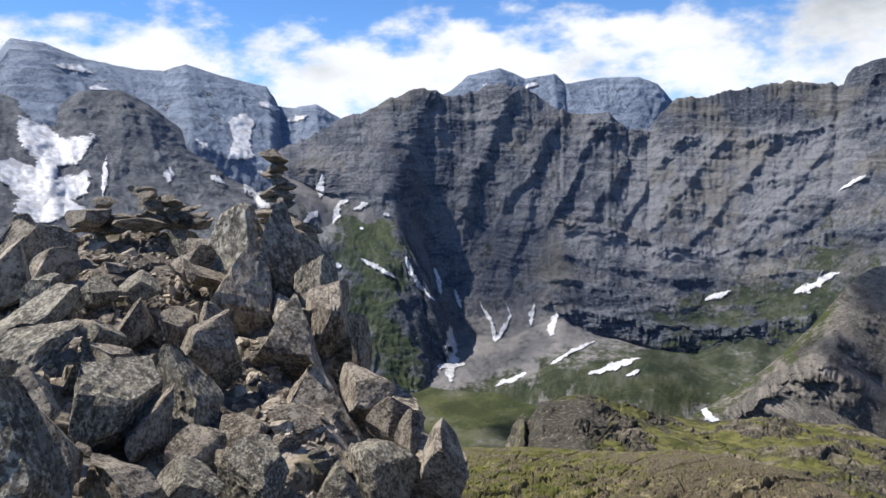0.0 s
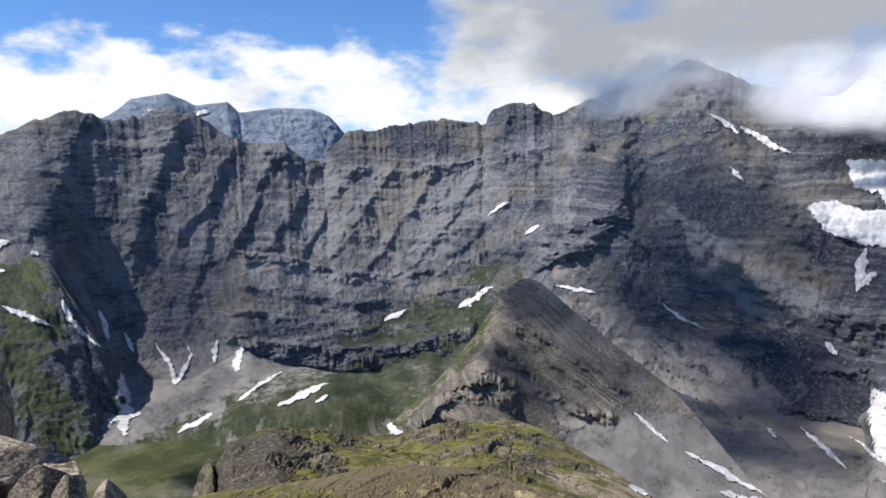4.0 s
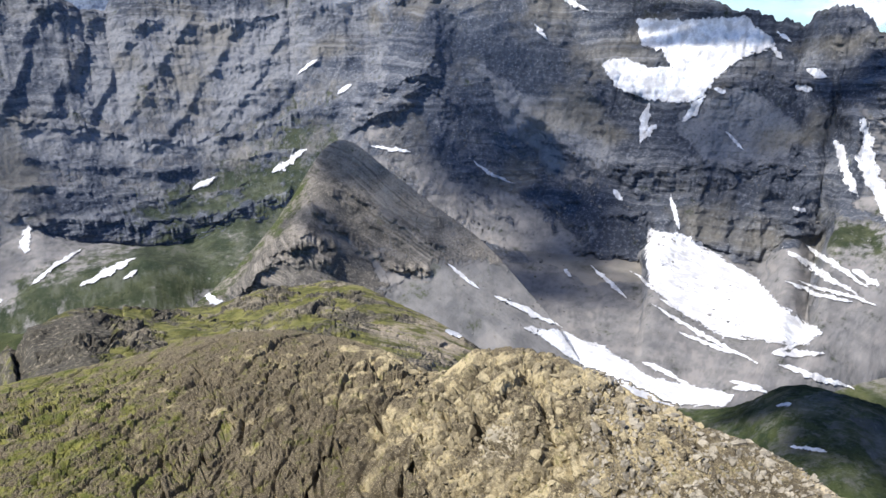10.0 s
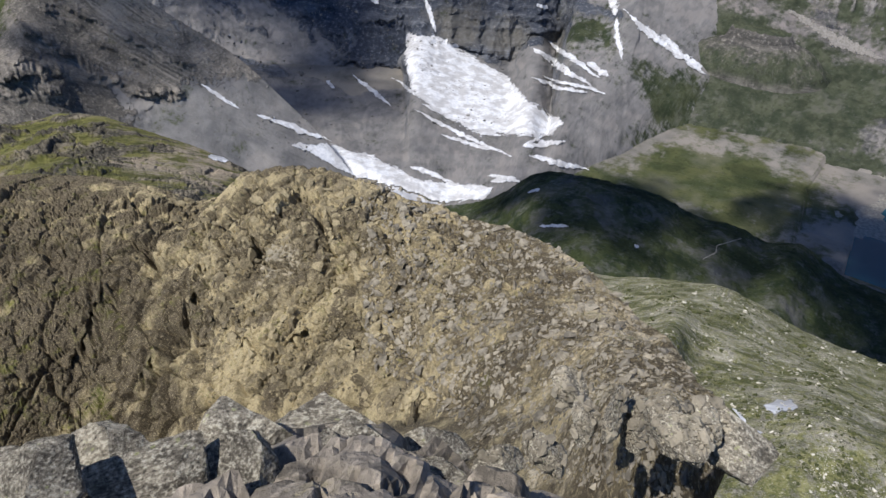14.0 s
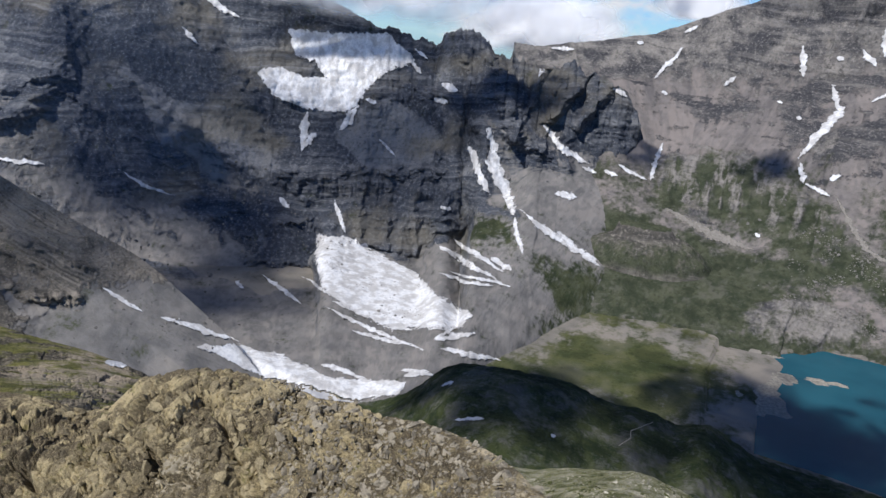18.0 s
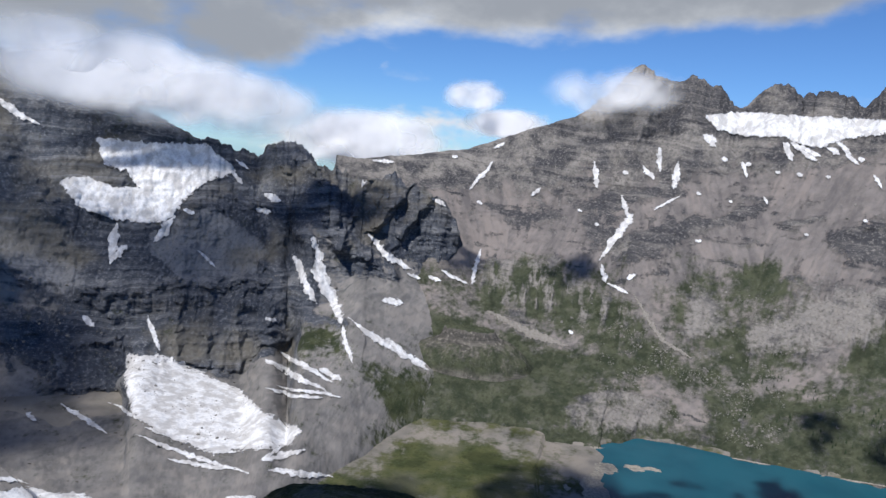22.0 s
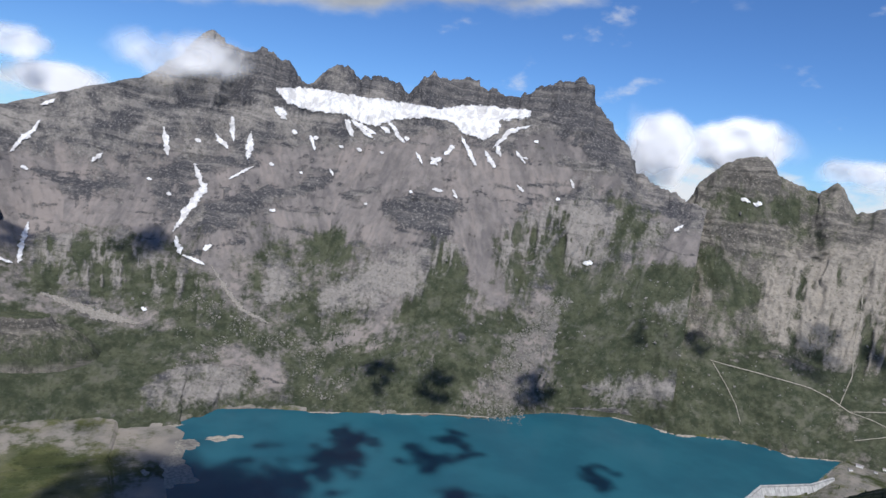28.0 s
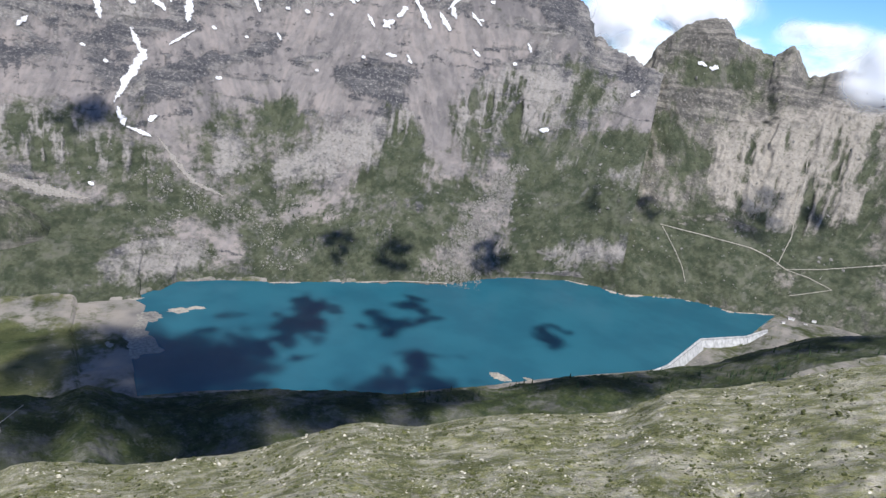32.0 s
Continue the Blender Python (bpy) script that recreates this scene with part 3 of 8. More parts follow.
def loft(name, lines, az0, az1, step, counts, relief, material, label, category, kind="structure", scree=(), cover=None, soften=0.0, crisp=(), jag=0.0, flat_faces=False, tint=None, outcrop=0.0, exact=False, drawn=False, calm_crest=((0, 1), (1, 1))):
    """Land lofted through lines (front to back), roughened along its own normal by relief(p, n, v)."""
    az = np.arange(az0, az1 + step * 0.5, step)
    rz = [along(l, az) for l in lines]
    if soften:
        k = max(1, int(soften / step))
        w = np.hanning(2 * k + 3)[1:-1]
        w /= w.sum()
        rz = [pair if i in crisp else tuple(np.convolve(np.pad(q, k, "edge"), w, "valid") for q in pair) for i, pair in enumerate(rz)]
    if jag:
        tooth = np.stack([az * 1.1, 0 * az, 0 * az], -1)
        teeth = jag * (fbm(tooth, 5, 0.62, True) - 0.1) * np.interp(az, calm_crest[0], calm_crest[1])
        rz = [(pair[0], pair[1] + teeth) if i in crisp[:1] else pair for i, pair in enumerate(rz)]
    rows_, vs = [], []
    for k, n in enumerate(counts):
        for s in range(n + (k == len(counts) - 1)):
            w = s / n
            rows_.append((rz[k][0] * (1 - w) + rz[k + 1][0] * w, rz[k][1] * (1 - w) + rz[k + 1][1] * w))
            vs.append(k + w)
    r, z = np.array([q[0] for q in rows_]).T, np.array([q[1] for q in rows_]).T
    nu, nv = r.shape
    a = np.radians(az)[:, None]
    p = np.stack([r * np.sin(a), r * np.cos(a), z], -1)
    du, dv = np.gradient(p, axis=0), np.gradient(p, axis=1)
    n = np.cross(dv, du)
    n /= np.maximum(np.linalg.norm(n, axis=-1, keepdims=True), 1e-9)
    n[n[..., 2] < 0] *= -1
    for _ in range(3):
        n[1:-1, 1:-1] = (n[:-2, 1:-1] + n[2:, 1:-1] + n[1:-1, :-2] + n[1:-1, 2:] + n[1:-1, 1:-1]) / 5
    flat, fn = p.reshape(-1, 3), n.reshape(-1, 3)
    v = np.tile(np.array(vs), nu)
    base = flat
    loose, green = cover(base, v) if cover else (np.zeros(len(v)), np.zeros(len(v)))
    reach = np.hypot(base[:, 0], base[:, 1])[:, None] / 2600
    warp = base + 60 * reach * np.stack([fbm(base / reach / 150 + k, 3) * 1.5 for k in (0, 31, 67)], -1)
    for strip in scree:
        loose = np.maximum(loose, np.clip(near_strip(warp, strip) * 1.8, 0, 1) * strip[5])
    way = -base.copy()
    way[:, 2] = 0
    way /= np.maximum(np.linalg.norm(way, axis=1, keepdims=True), 1e-6)
    bare = np.zeros(len(v))
    if name in AREAS:
        az_, el_ = bearing_height(base)
        u = np.stack([az_, el_, 0 * az_], -1)
        gentle = np.clip((-7 - el_) / 4, 0, 1)
        loosely = 0.8 if drawn else 1.0
        az_ = az_ + loosely * 1.6 * fbm(u / (2.2, 1.9, 1), 5, 0.62) + 0.4 * (1 - gentle) * fbm(u / (0.35, 1.6, 1), 3, 0.6)
        el_ = el_ + loosely * 0.9 * fbm(u / 1.3 + 40, 5, 0.62)
        for what, value, ring in AREAS[name]:
            s = within(az_, el_, ring, 0.9 if drawn else 0.5 if what in ("cliff", "pale") else 1.3)
            if what == "scree":
                loose, green = loose * (1 - s) + value * s, green * (1 - (0.55 + 0.45 * (1 - gentle)) * s)
            elif what == "turf":
                green = green * (1 - s) + value * s
            elif what == "flute":
                comb = 1.3 * fbm(u / (0.75, 4.0, 1) + 0.25 * fbm(u / 1.2, 3)[:, None] + 3, 4, 0.55, True)
                flat = flat + way * (value * s * comb)[:, None]
                green, loose = green + s * (0.3 - 0.8 * comb), loose * (1 - 0.7 * s)
                bare = bare + 0.9 * s * np.clip(comb + 0.2, 0, 1)
            else:
                loose, green = loose * (1 - (0.7 if drawn else 1) * s), green * (1 - (0.75 if drawn else 1) * s)
                bare = np.where(s > 0.02, (0.7 if what == "pale" and drawn else 1 if what == "pale" else -1) * s, bare)
                flat = flat + way * (value * s * s * (3 - 2 * s))[:, None]
        runs = (1 - 0.6 * gentle) * fbm(u / (0.8, 2.6, 1), 4, 0.55, True) + 0.6 * fbm(u / (0.22, 1.5, 1) + 9, 3, 0.6)
        green = green + np.where((green > 0.15) & (green < 0.85), 0.22 * (runs - 0.1), 0.05 * runs)
        loose = loose + np.where((loose > 0.15) & (loose < 0.85), -0.22 * (runs - 0.1), 0)
    if name in STROKES:
        az_, el_ = bearing_height(base)
        u = np.stack([az_, el_, 0 * az_], -1)
        az_ = az_ + 0.75 * fbm(u / 1.7 + 70, 5, 0.6)
        el_ = el_ + 0.22 * fbm(u / (1.1, 0.8, 1) + 90, 5, 0.62)
        notch = 0.8 + 0.45 * fbm(u / (0.3, 1.6, 1) + 33, 4, 0.6, True)
        broken = np.clip(0.75 + 1.3 * fbm(u / (1.6, 0.8, 1) + 51, 4, 0.6), 0.1, 1.4)
        for size, one, two, line in STROKES[name]:
            if two:
                s = rib_height(az_, el_, one, two, line)
                flat = flat + way * (0.45 * size * s * np.clip(0.55 + 0.5 * broken, 0.3, 1.2))[:, None]
                loose = loose * (1 - 0.5 * s)
            else:
                s = bed_step(az_, el_, one, line)
                flat = flat + way * (size * s * notch * broken)[:, None]
                loose, green = loose * (1 - 0.8 * s), green * (1 - 0.6 * s)
                bare = bare - 0.25 * s
    ua, ue = bearing_height(base)
    lean_ = 0.35 * ue * np.sign(np.sin(ua / 3.1))
    w3 = np.stack([ua + lean_ + 0.5 * fbm(base / reach / 260, 3), ue, 0 * ua], -1)
    tone = 0.75 * fbm(w3 / (2.6, 3.4, 1), 4, 0.55) + 0.7 * fbm(w3 / (0.7, 3.0, 1) + 21, 4, 0.6) + 0.45 * fbm(w3 / (0.22, 0.7, 1) + 55, 3, 0.65)
    flatter = np.clip((-7 - ue) / 4, 0, 1)
    tone = tone * (1 - flatter) + flatter * (0.9 * fbm(w3 / (1.6, 0.8, 1), 5, 0.6) + 0.7 * fbm(w3 / (0.3, 0.2, 1) + 9, 3, 0.6))
    if np.mean(reach) < 0.64 or exact:
        tone = fbm(base / np.mean(reach) / 110, 5, 0.6) * 1.4
    shelf = np.clip(fbm(np.stack([ua, ue + 0.06 * ua, 0 * ua], -1) / (3.2, 0.5, 1) + 0.6 * fbm(w3 / 2.2, 3)[:, None] + 5, 5, 0.62) * 3 - 0.5, 0, 1)
    loose = loose * (1 - outcrop * shelf)
    bare = bare - 0.8 * outcrop * shelf
    if tint:
        bare = bare + tint(base)
    calm = 1 - np.clip(np.maximum(0.55 * loose, 0.4 * green), 0, 0.6)
    flat = flat + relief(base, fn, v) * (1.0 if exact else calm[:, None])
    ob = new(name, grid_mesh(name, flat, nu, nv))
    if flat_faces:
        ob.data.polygons.foreach_set("use_smooth", np.zeros(len(ob.data.polygons), dtype=bool))
    for key, values in (("scree", loose), ("turf", green), ("bare", bare), ("tone", tone)):
        ob.data.attributes.new(key, "FLOAT", "POINT").data.foreach_set("value", values.astype(np.float32))
    ob.data.materials.append(material)
    tagged(ob, label, category, kind=kind)
    SHEETS[name] = ob
    return ob


TURF_A, TURF_B = (0.024, 0.033, 0.016), (0.05, 0.057, 0.029)
# turf of the far slopes, greyed so that haze is in the colour
HAZE_TURF_A, HAZE_TURF_B = (0.031, 0.039, 0.023), (0.058, 0.064, 0.039)
# tour_mat: the blue cast of distant haze is put into the rock colours
tour_mat = land("layered_haze_blue_limestone", (0.046, 0.053, 0.068), (0.165, 0.168, 0.176), (0.165, 0.158, 0.152), TURF_A, TURF_B, 120, 0.55, 30, bump=7, rust=(0.15, 0.135, 0.105))
dent_mat = land("grey_brown_limestone", (0.05, 0.05, 0.055), (0.2, 0.186, 0.17), (0.16, 0.145, 0.138), HAZE_TURF_A, HAZE_TURF_B, 110, 0.5, 34, tilt=(0.05, -0.08), streak=0.6, ease=(0.05, 0.35), fringe=0.9)
green_mat = land("brown_limestone", (0.07, 0.066, 0.06), (0.225, 0.205, 0.176), (0.185, 0.17, 0.15), HAZE_TURF_A, HAZE_TURF_B, 80, 0.5, 34, tilt=(0.05, -0.08), streak=0.6, ease=(0.05, 0.35), fringe=0.9)
spur_mat = land("brown_slate", (0.1, 0.092, 0.08), (0.25, 0.222, 0.185), (0.175, 0.168, 0.16), (0.06, 0.075, 0.02), TURF_B, 70, 0.85, 22, tilt=(0.48, -0.36), grain=6)
mid_mat = land("turfy_gneiss", (0.06, 0.054, 0.042), (0.22, 0.19, 0.14), (0.25, 0.21, 0.155), (0.07, 0.074, 0.02), (0.15, 0.14, 0.042), 22, grain=4, bump=2.0, streak=0.6, ease=(0.4, 0.75))
near_mat = land("lichened_gneiss", (0.1, 0.081, 0.053), (0.4, 0.33, 0.19), (0.33, 0.285, 0.2), (0.075, 0.085, 0.018), (0.15, 0.14, 0.035), 4, grain=0.15, bump=0.22, streak=1.0)
alp_mat = land("alpine_turf", (0.2, 0.185, 0.135), (0.5, 0.47, 0.38), (0.5, 0.465, 0.37), (0.075, 0.085, 0.027), (0.22, 0.212, 0.085), 8, grain=1.1, bump=0.9, tuft=0.7, streak=1.0, fringe=2.0)
# dark_mat: greens lowered, cloud shade painted into the turf colour
dark_mat = land("shade_painted_turf", (0.08, 0.08, 0.07), (0.18, 0.175, 0.15), (0.18, 0.165, 0.14), (0.016, 0.027, 0.01), (0.042, 0.052, 0.018), 50, grain=6, bump=3, tuft=0.2, streak=1.0)
floor_mat = land("valley_floor", (0.11, 0.104, 0.092), (0.18, 0.17, 0.15), (0.175, 0.162, 0.143), (0.036, 0.047, 0.018), (0.075, 0.08, 0.032), 190, grain=10, bump=2, streak=1.0)
# distance haze is painted into this rock as a paler, bluer colour
far_mat = land("far_haze_painted_rock", (0.12, 0.15, 0.2), (0.22, 0.26, 0.32), (0.25, 0.28, 0.33), TURF_A, TURF_B, 150, 0.5, 45, bump=8)
left_mat = land("shaded_slate", (0.06, 0.065, 0.075), (0.16, 0.165, 0.17), (0.19, 0.19, 0.188), (0.03, 0.042, 0.018), (0.06, 0.072, 0.032), 110, 0.3)


def wall_relief(big, beds, fine, size=1.0, bed_size=46.0, lean=(0.06, 0.05), keep=(), run=3.6, hold=0.4):
    """Spurs and gullies that run down the slope, beds that stand proud, and broken rock."""
    def relief(p, n, v):
        far = float(np.mean(np.hypot(p[:, 0], p[:, 1])))
        az, el = bearing_height(p)
        warp = 35 * size * np.stack([fbm(p / (110 * size) + k, 2) for k in (3, 41)], -1)
        u, w = np.radians(az) * far + warp[:, 0], np.radians(el) * far + warp[:, 1]
        u = u + 0.35 * w * np.sign(vnoise(np.stack([u, 0 * u, 0 * u], -1) / (500 * size)))
        q = np.stack([u, w / run, 0.3 * p[:, 2] / run], -1) / size
        steep = np.clip(1.3 - n[:, 2:3], 0.3, 1.0)
        g = fbm(q / 190, 5, 0.58, True)[:, None]
        b = fbm(p / (420 * size), 3)[:, None]
        lvl = p[:, 2] + lean[0] * p[:, 0] + lean[1] * p[:, 1] + 0.9 * bed_size * fbm(p / (320 * size), 3)
        lay = np.stack([0 * lvl, 0 * lvl, lvl / bed_size], -1)
        s = np.clip(2.2 * fbm(lay, 4, 0.6), -1, 1)[:, None]
        s = s * np.clip(1.8 * fbm(p / (170 * size) + 9, 4)[:, None] + 0.45, 0, 1.3)
        f = fbm(p / (48 * size), 5, 0.62, True)[:, None]
        fade = np.ones_like(v)
        for at in keep:
            fade = np.minimum(fade, hold + np.clip(np.abs(v - at) * 4, 0, 1 - hold))
        d = (big * (0.9 * g + 0.4 * b) + beds * s + fine * f) * steep * fade[:, None]
        return n * d
    return relief


def hill_relief(size, amp, fine):
    def relief(p, n, v):
        d = amp * fbm(p / size, 5, 0.52)[:, None] + fine * fbm(p / (size * 0.22), 4, 0.6, True)[:, None]
        return n * d
    return relief


def cover_by_rows(scree_rows, turf_rows):
    """Cover that changes with the lines of a loft: (v, value) pairs."""
    def cover(p, v):
        w = v + 0.25 * fbm(p / 180, 3)
        return np.interp(w, *zip(*scree_rows)), np.interp(w, *zip(*turf_rows))
    return cover


def even(scree, turf):
    return lambda p, v: (np.full(len(v), float(scree)), np.full(len(v), float(turf)))


def worley(p):
    """Nearest cell's random values and the gap to the next cell, of an (n, 3) array."""
    q = np.floor(p).astype(np.int64)
    best = np.full(len(p), 9.0)
    second = np.full(len(p), 9.0)
    ident = np.zeros((len(p), 3))
    at = np.zeros((len(p), 3))
    for dx in (-1, 0, 1):
        for dy in (-1, 0, 1):
            for dz in (-1, 0, 1):
                c = q + (dx, dy, dz)
                h = np.stack([_hash(c[:, 0] + k, c[:, 1] + 7 * k, c[:, 2] + 13 * k) for k in (0, 101, 211)], -1)
                f = c + 0.5 + 0.45 * h
                gap_ = np.abs(p - f)
                d = 0.45 * gap_.max(1) + 0.55 * np.sqrt((gap_ * gap_).sum(1))
                closer = d < best
                second = np.where(closer, best, np.minimum(second, d))
                best = np.where(closer, d, best)
                ident[closer], at[closer] = h[closer], f[closer]
    return ident, second - best, at


def blocky(p, size, squash=(1, 1, 1), gap_width=0.12, deep=0.7, tip=0.9):
    """Blocks of broken rock: each cell stands at its own height and leans its own way, with open joints."""
    q = p * squash / size
    q = q + 0.13 * np.stack([vnoise(q * 1.3 + k) for k in (5, 37, 71)], -1)
    ident, gap, at = worley(q)
    lean = ((q - at) * ident[:, [1, 2, 0]]).sum(1)
    joint = np.clip(gap / gap_width, 0, 1)
    return 0.6 * ident[:, 0] + tip * lean - deep * (1 - joint)


# the joints of the bedrock: long planes that climb to the right, short cross breaks
_long = Vector((0.68, 0.02, 0.72)).normalized()
_face = Vector((-0.55, -0.6, 0.5))
_face = (_face - _long * _face.dot(_long)).normalized()
JOINTS = np.array([_long, _face, _long.cross(_face)]).T


def jointed(p, size, stretch, gap_width, deep, tip=0.9):
    return blocky(p @ JOINTS, size, (1 / stretch, 0.6, 1), gap_width, deep, tip)


def crag_relief(p, n, v):
    """Turf humps with broken crags standing out of them."""
    crag = np.clip(2.6 * fbm(p / 34 + 8, 4, 0.55) + 0.45, 0.08, 1.1)
    rib = fbm((p @ JOINTS) / (60, 22, 22), 4, 0.55, True)
    d = 7 * fbm(p / 75, 4) + 6 * crag * rib + crag * (3.4 * jointed(p, 17, 2.0, 0.06, 1.3, 0.7) + 1.7 * jointed(p + 30, 7, 1.7, 0.09, 1.2, 0.6) + 0.7 * blocky(p, 3.0, deep=0.9))
    az, _ = bearing_height(p)
    d = d * np.interp(az, [31, 34, 43, 46], [1, 0.35, 0.35, 1]) + 0.5 * fbm(p / 4, 3, 0.6)
    return n * (d * (0.35 + np.clip(np.abs(v - 2) * 4, 0, 0.65)))[:, None]


def crag_tint(p):
    return 0.9 * fbm(p / 20, 4) - 0.3


def crag_cover(p, v):
    crag = np.clip(2.6 * fbm(p / 34 + 8, 4, 0.55) + 0.45, 0.08, 1.1)
    return np.full(len(v), 0.3), 0.95 - 0.75 * crag


# ---- what covers the slopes: cliffs, pale rock, scree, turf ----
area("rock_wall_massif", "cliff", 30, *((53.31, -11.47), (57.57, -7.85), (61.14, -8.18), (68.19, -11.11), (70.55, -15.14), (66.20, -18.60), (62.36, -17.33), (58.67, -17.33), (57.81, -19.65), (52.07, -18.80)))
area("rock_wall_massif", "cliff", 20, *((9.57, -12.28), (18.19, -13.05), (25.21, -12.72), (24.78, -15.18), (17.69, -17.24), (12.42, -16.31), (9.14, -13.86)))
area("rock_wall_massif", "cliff", 16, *((58.45, -7.82), (61.93, -4.97), (67.85, -4.65), (68.58, -9.70), (63.86, -8.07)))
area("rock_wall_massif", "scree", 0.95, *((34.61, -9.03), (39.77, -4.38), (42.05, -5.83), (38.35, -7.74), (35.98, -9.98)))
area("rock_wall_massif", "pale", 4, *((46.57, -4.87), (49.23, -4.43), (53.06, -10.57), (50.92, -12.44), (48.04, -8.88)))
area("rock_wall_massif", "scree", 0.6, *((10.83, -6.31), (23.14, -6.17), (31.60, -4.69), (30.43, -9.59), (22.74, -10.55), (10.72, -9.54)))
area("rock_wall_massif", "turf", 0.5, *((22.41, -14.09), (26.62, -12.13), (30.36, -10.95), (30.91, -9.15), (24.93, -10.68), (20.28, -13.46)))
area("rock_wall_massif", "cliff", 4, *((75.88, -6.45), (80.16, -2.47), (84.92, -5.28), (85.42, -10.24), (82.46, -7.78), (77.91, -8.62)))
area("shaded_mountain", "turf", 0.85, *((-8.77, -6.72), (-4.13, -6.25), (-3.20, -8.37), (-3.66, -14.37), (-2.65, -20.76), (-5.32, -20.84), (-6.98, -16.01), (-8.99, -10.38), (-10.02, -8.48)))
area("shaded_mountain", "scree", 0.9, *((-13.08, -3.76), (-9.94, -3.46), (-8.77, -6.72), (-10.71, -8.44), (-14.22, -7.30)))
area("shaded_mountain", "cliff", 0, *((-4.27, -9.25), (-2.46, -10.72), (0.18, -16.35), (2.93, -20.92), (-1.93, -20.79), (-3.56, -14.37)))
area("turf_ridge", "cliff", 9, *((7.38, -21.13), (11.79, -20.65), (12.90, -22.88), (10.97, -25.83), (6.75, -26.84), (5.13, -25.21)))
area("turf_ridge", "cliff", 8, *((26.55, -25.26), (29.52, -25.07), (30.80, -28.72), (26.96, -32.26), (23.69, -29.75)))
area("turf_ridge", "cliff", 6, *((15.84, -21.68), (17.60, -21.61), (17.86, -23.08), (16.10, -23.02)))
area("turf_ridge", "scree", 1, *((34.01, -25.33), (39.59, -24.48), (42.37, -25.92), (41.86, -27.81), (35.48, -26.65)))
area("turf_ridge", "turf", 0.9, *((18.81, -26.47), (22.18, -25.65), (25.43, -26.92), (22.76, -29.20), (19.41, -29.13)))
# no step here: cloud shade over the right wall, painted as darker rock
area("rock_wall_massif", "cliff", 0, *((36.94, 2.42), (40.07, 2.75), (54.87, 1.23), (67.59, 0.56), (71.43, -2.60), (70.79, -15.13), (66.21, -18.96), (58.27, -19.66), (52.07, -19.23), (44.79, -17.49), (36.18, -14.34)))
area("ground", "turf", 0.9, *((82.26, -20.81), (92.86, -21.84), (94.44, -22.71), (89.35, -23.09), (82.11, -22.57)))
area("ground", "turf", 0.95, *((82.06, -23.09), (93.98, -25.70), (89.17, -26.71), (81.79, -25.99)))
area("ground", "turf", 0.9, *((66.76, -29.31), (72.48, -25.76), (79.27, -24.37), (88.77, -23.94), (95.63, -25.08), (93.73, -27.11), (69.80, -30.06)))
area("near_ridge", "scree", 0.95, *((43.03, -33.03), (47.37, -32.71), (47.87, -35.48), (43.94, -35.82)))
area("rock_wall_massif", "turf", 0.75, *((0.83, -20.13), (8.18, -18.64), (16.28, -18.28), (22.68, -15.91), (29.86, -11.61), (30.72, -12.79), (26.28, -16.65), (21.39, -19.80), (15.84, -21.68), (7.78, -21.02), (0.54, -21.58)))
area("rock_wall_massif", "turf", 0.75, *((77.76, -18.30), (81.42, -16.59), (83.50, -13.86), (84.80, -17.55), (81.89, -21.46), (78.22, -23.60)))


area("rock_wall_massif", "cliff", 8, *((60.25, -0.38), (65.23, 0.14), (68.91, -0.79), (72.52, -2.96), (77.95, -3.79), (83.32, -5.13), (84.65, -7.54), (80.58, -10.10), (74.58, -10.41), (71.67, -7.96), (70.11, -9.73), (69.50, -13.10), (67.70, -15.55), (60.64, -16.04)))


area("ground", "scree", 1.1, (68.84, -19.79), (76.66, -19.65), (81.67, -21.34), (88.68, -21.24), (96.8, -20.56), (99.58, -22.55), (99.33, -25.45), (94.28, -28.01), (87.88, -25.2), (82.02, -24.19), (75.22, -25.19), (69.14, -24.3))
area("ground", "turf", 1.1, (80.02, -23.79), (86.15, -22.9), (91.31, -23.68), (95.53, -25.24), (91.71, -26.13), (85.29, -26.94), (80.28, -25.96))

area("rock_wall_massif", "cliff", 0, (15.73, 2.76), (31.18, 4.45), (36.09, 3.19), (31.14, 1.1), (21.94, -0.29), (16.96, 0.05))
area("rock_wall_massif", "pale", 0, (17.37, -0.86), (29.29, -0.68), (31.1, -3), (24.5, -8.43), (11.72, -7), (15.54, -1.5))
area("rock_wall_massif", "pale", 0, (9.96, -7.13), (17.95, -9.13), (23.54, -9.33), (24.44, -10.74), (15.15, -10.14), (9.43, -8.89))
area("rock_wall_massif", "pale", 0, (44.07, -4.67), (47.06, -6.87), (52.78, -9.34), (56.29, -11.51), (53.64, -11.55), (47.01, -8.98))
area("rock_wall_massif", "pale", 0, (59.82, -8.23), (63.37, -5.79), (67.65, -8.3), (68.24, -10.34), (61.72, -10.67))
area("rock_wall_massif", "cliff", 0, (54.52, -11.76), (68.29, -11.03), (69.47, -14.68), (66.31, -18.31), (60.05, -16.88), (56.39, -20.03), (52.75, -18.62))
area("rock_wall_massif", "cliff", 0, (68.12, -0.56), (71.43, -2.35), (75.59, -8.2), (74.32, -9.69), (71.31, -13.63), (68.26, -10.57))

area("craggy_summit_range", "turf", 0.75, (85.83, -8.14), (91.1, -7.77), (95.13, -10.43), (98.48, -11.51), (101.69, -13.94), (105.35, -15.02), (97.54, -15.23), (93.39, -13.68), (89.18, -12.37), (86, -11.66))
area("craggy_summit_range", "flute", 10, (85.83, -8.14), (91.1, -7.77), (95.13, -10.43), (98.48, -11.51), (95.29, -12.55), (89.16, -11.97), (85.98, -11.27))
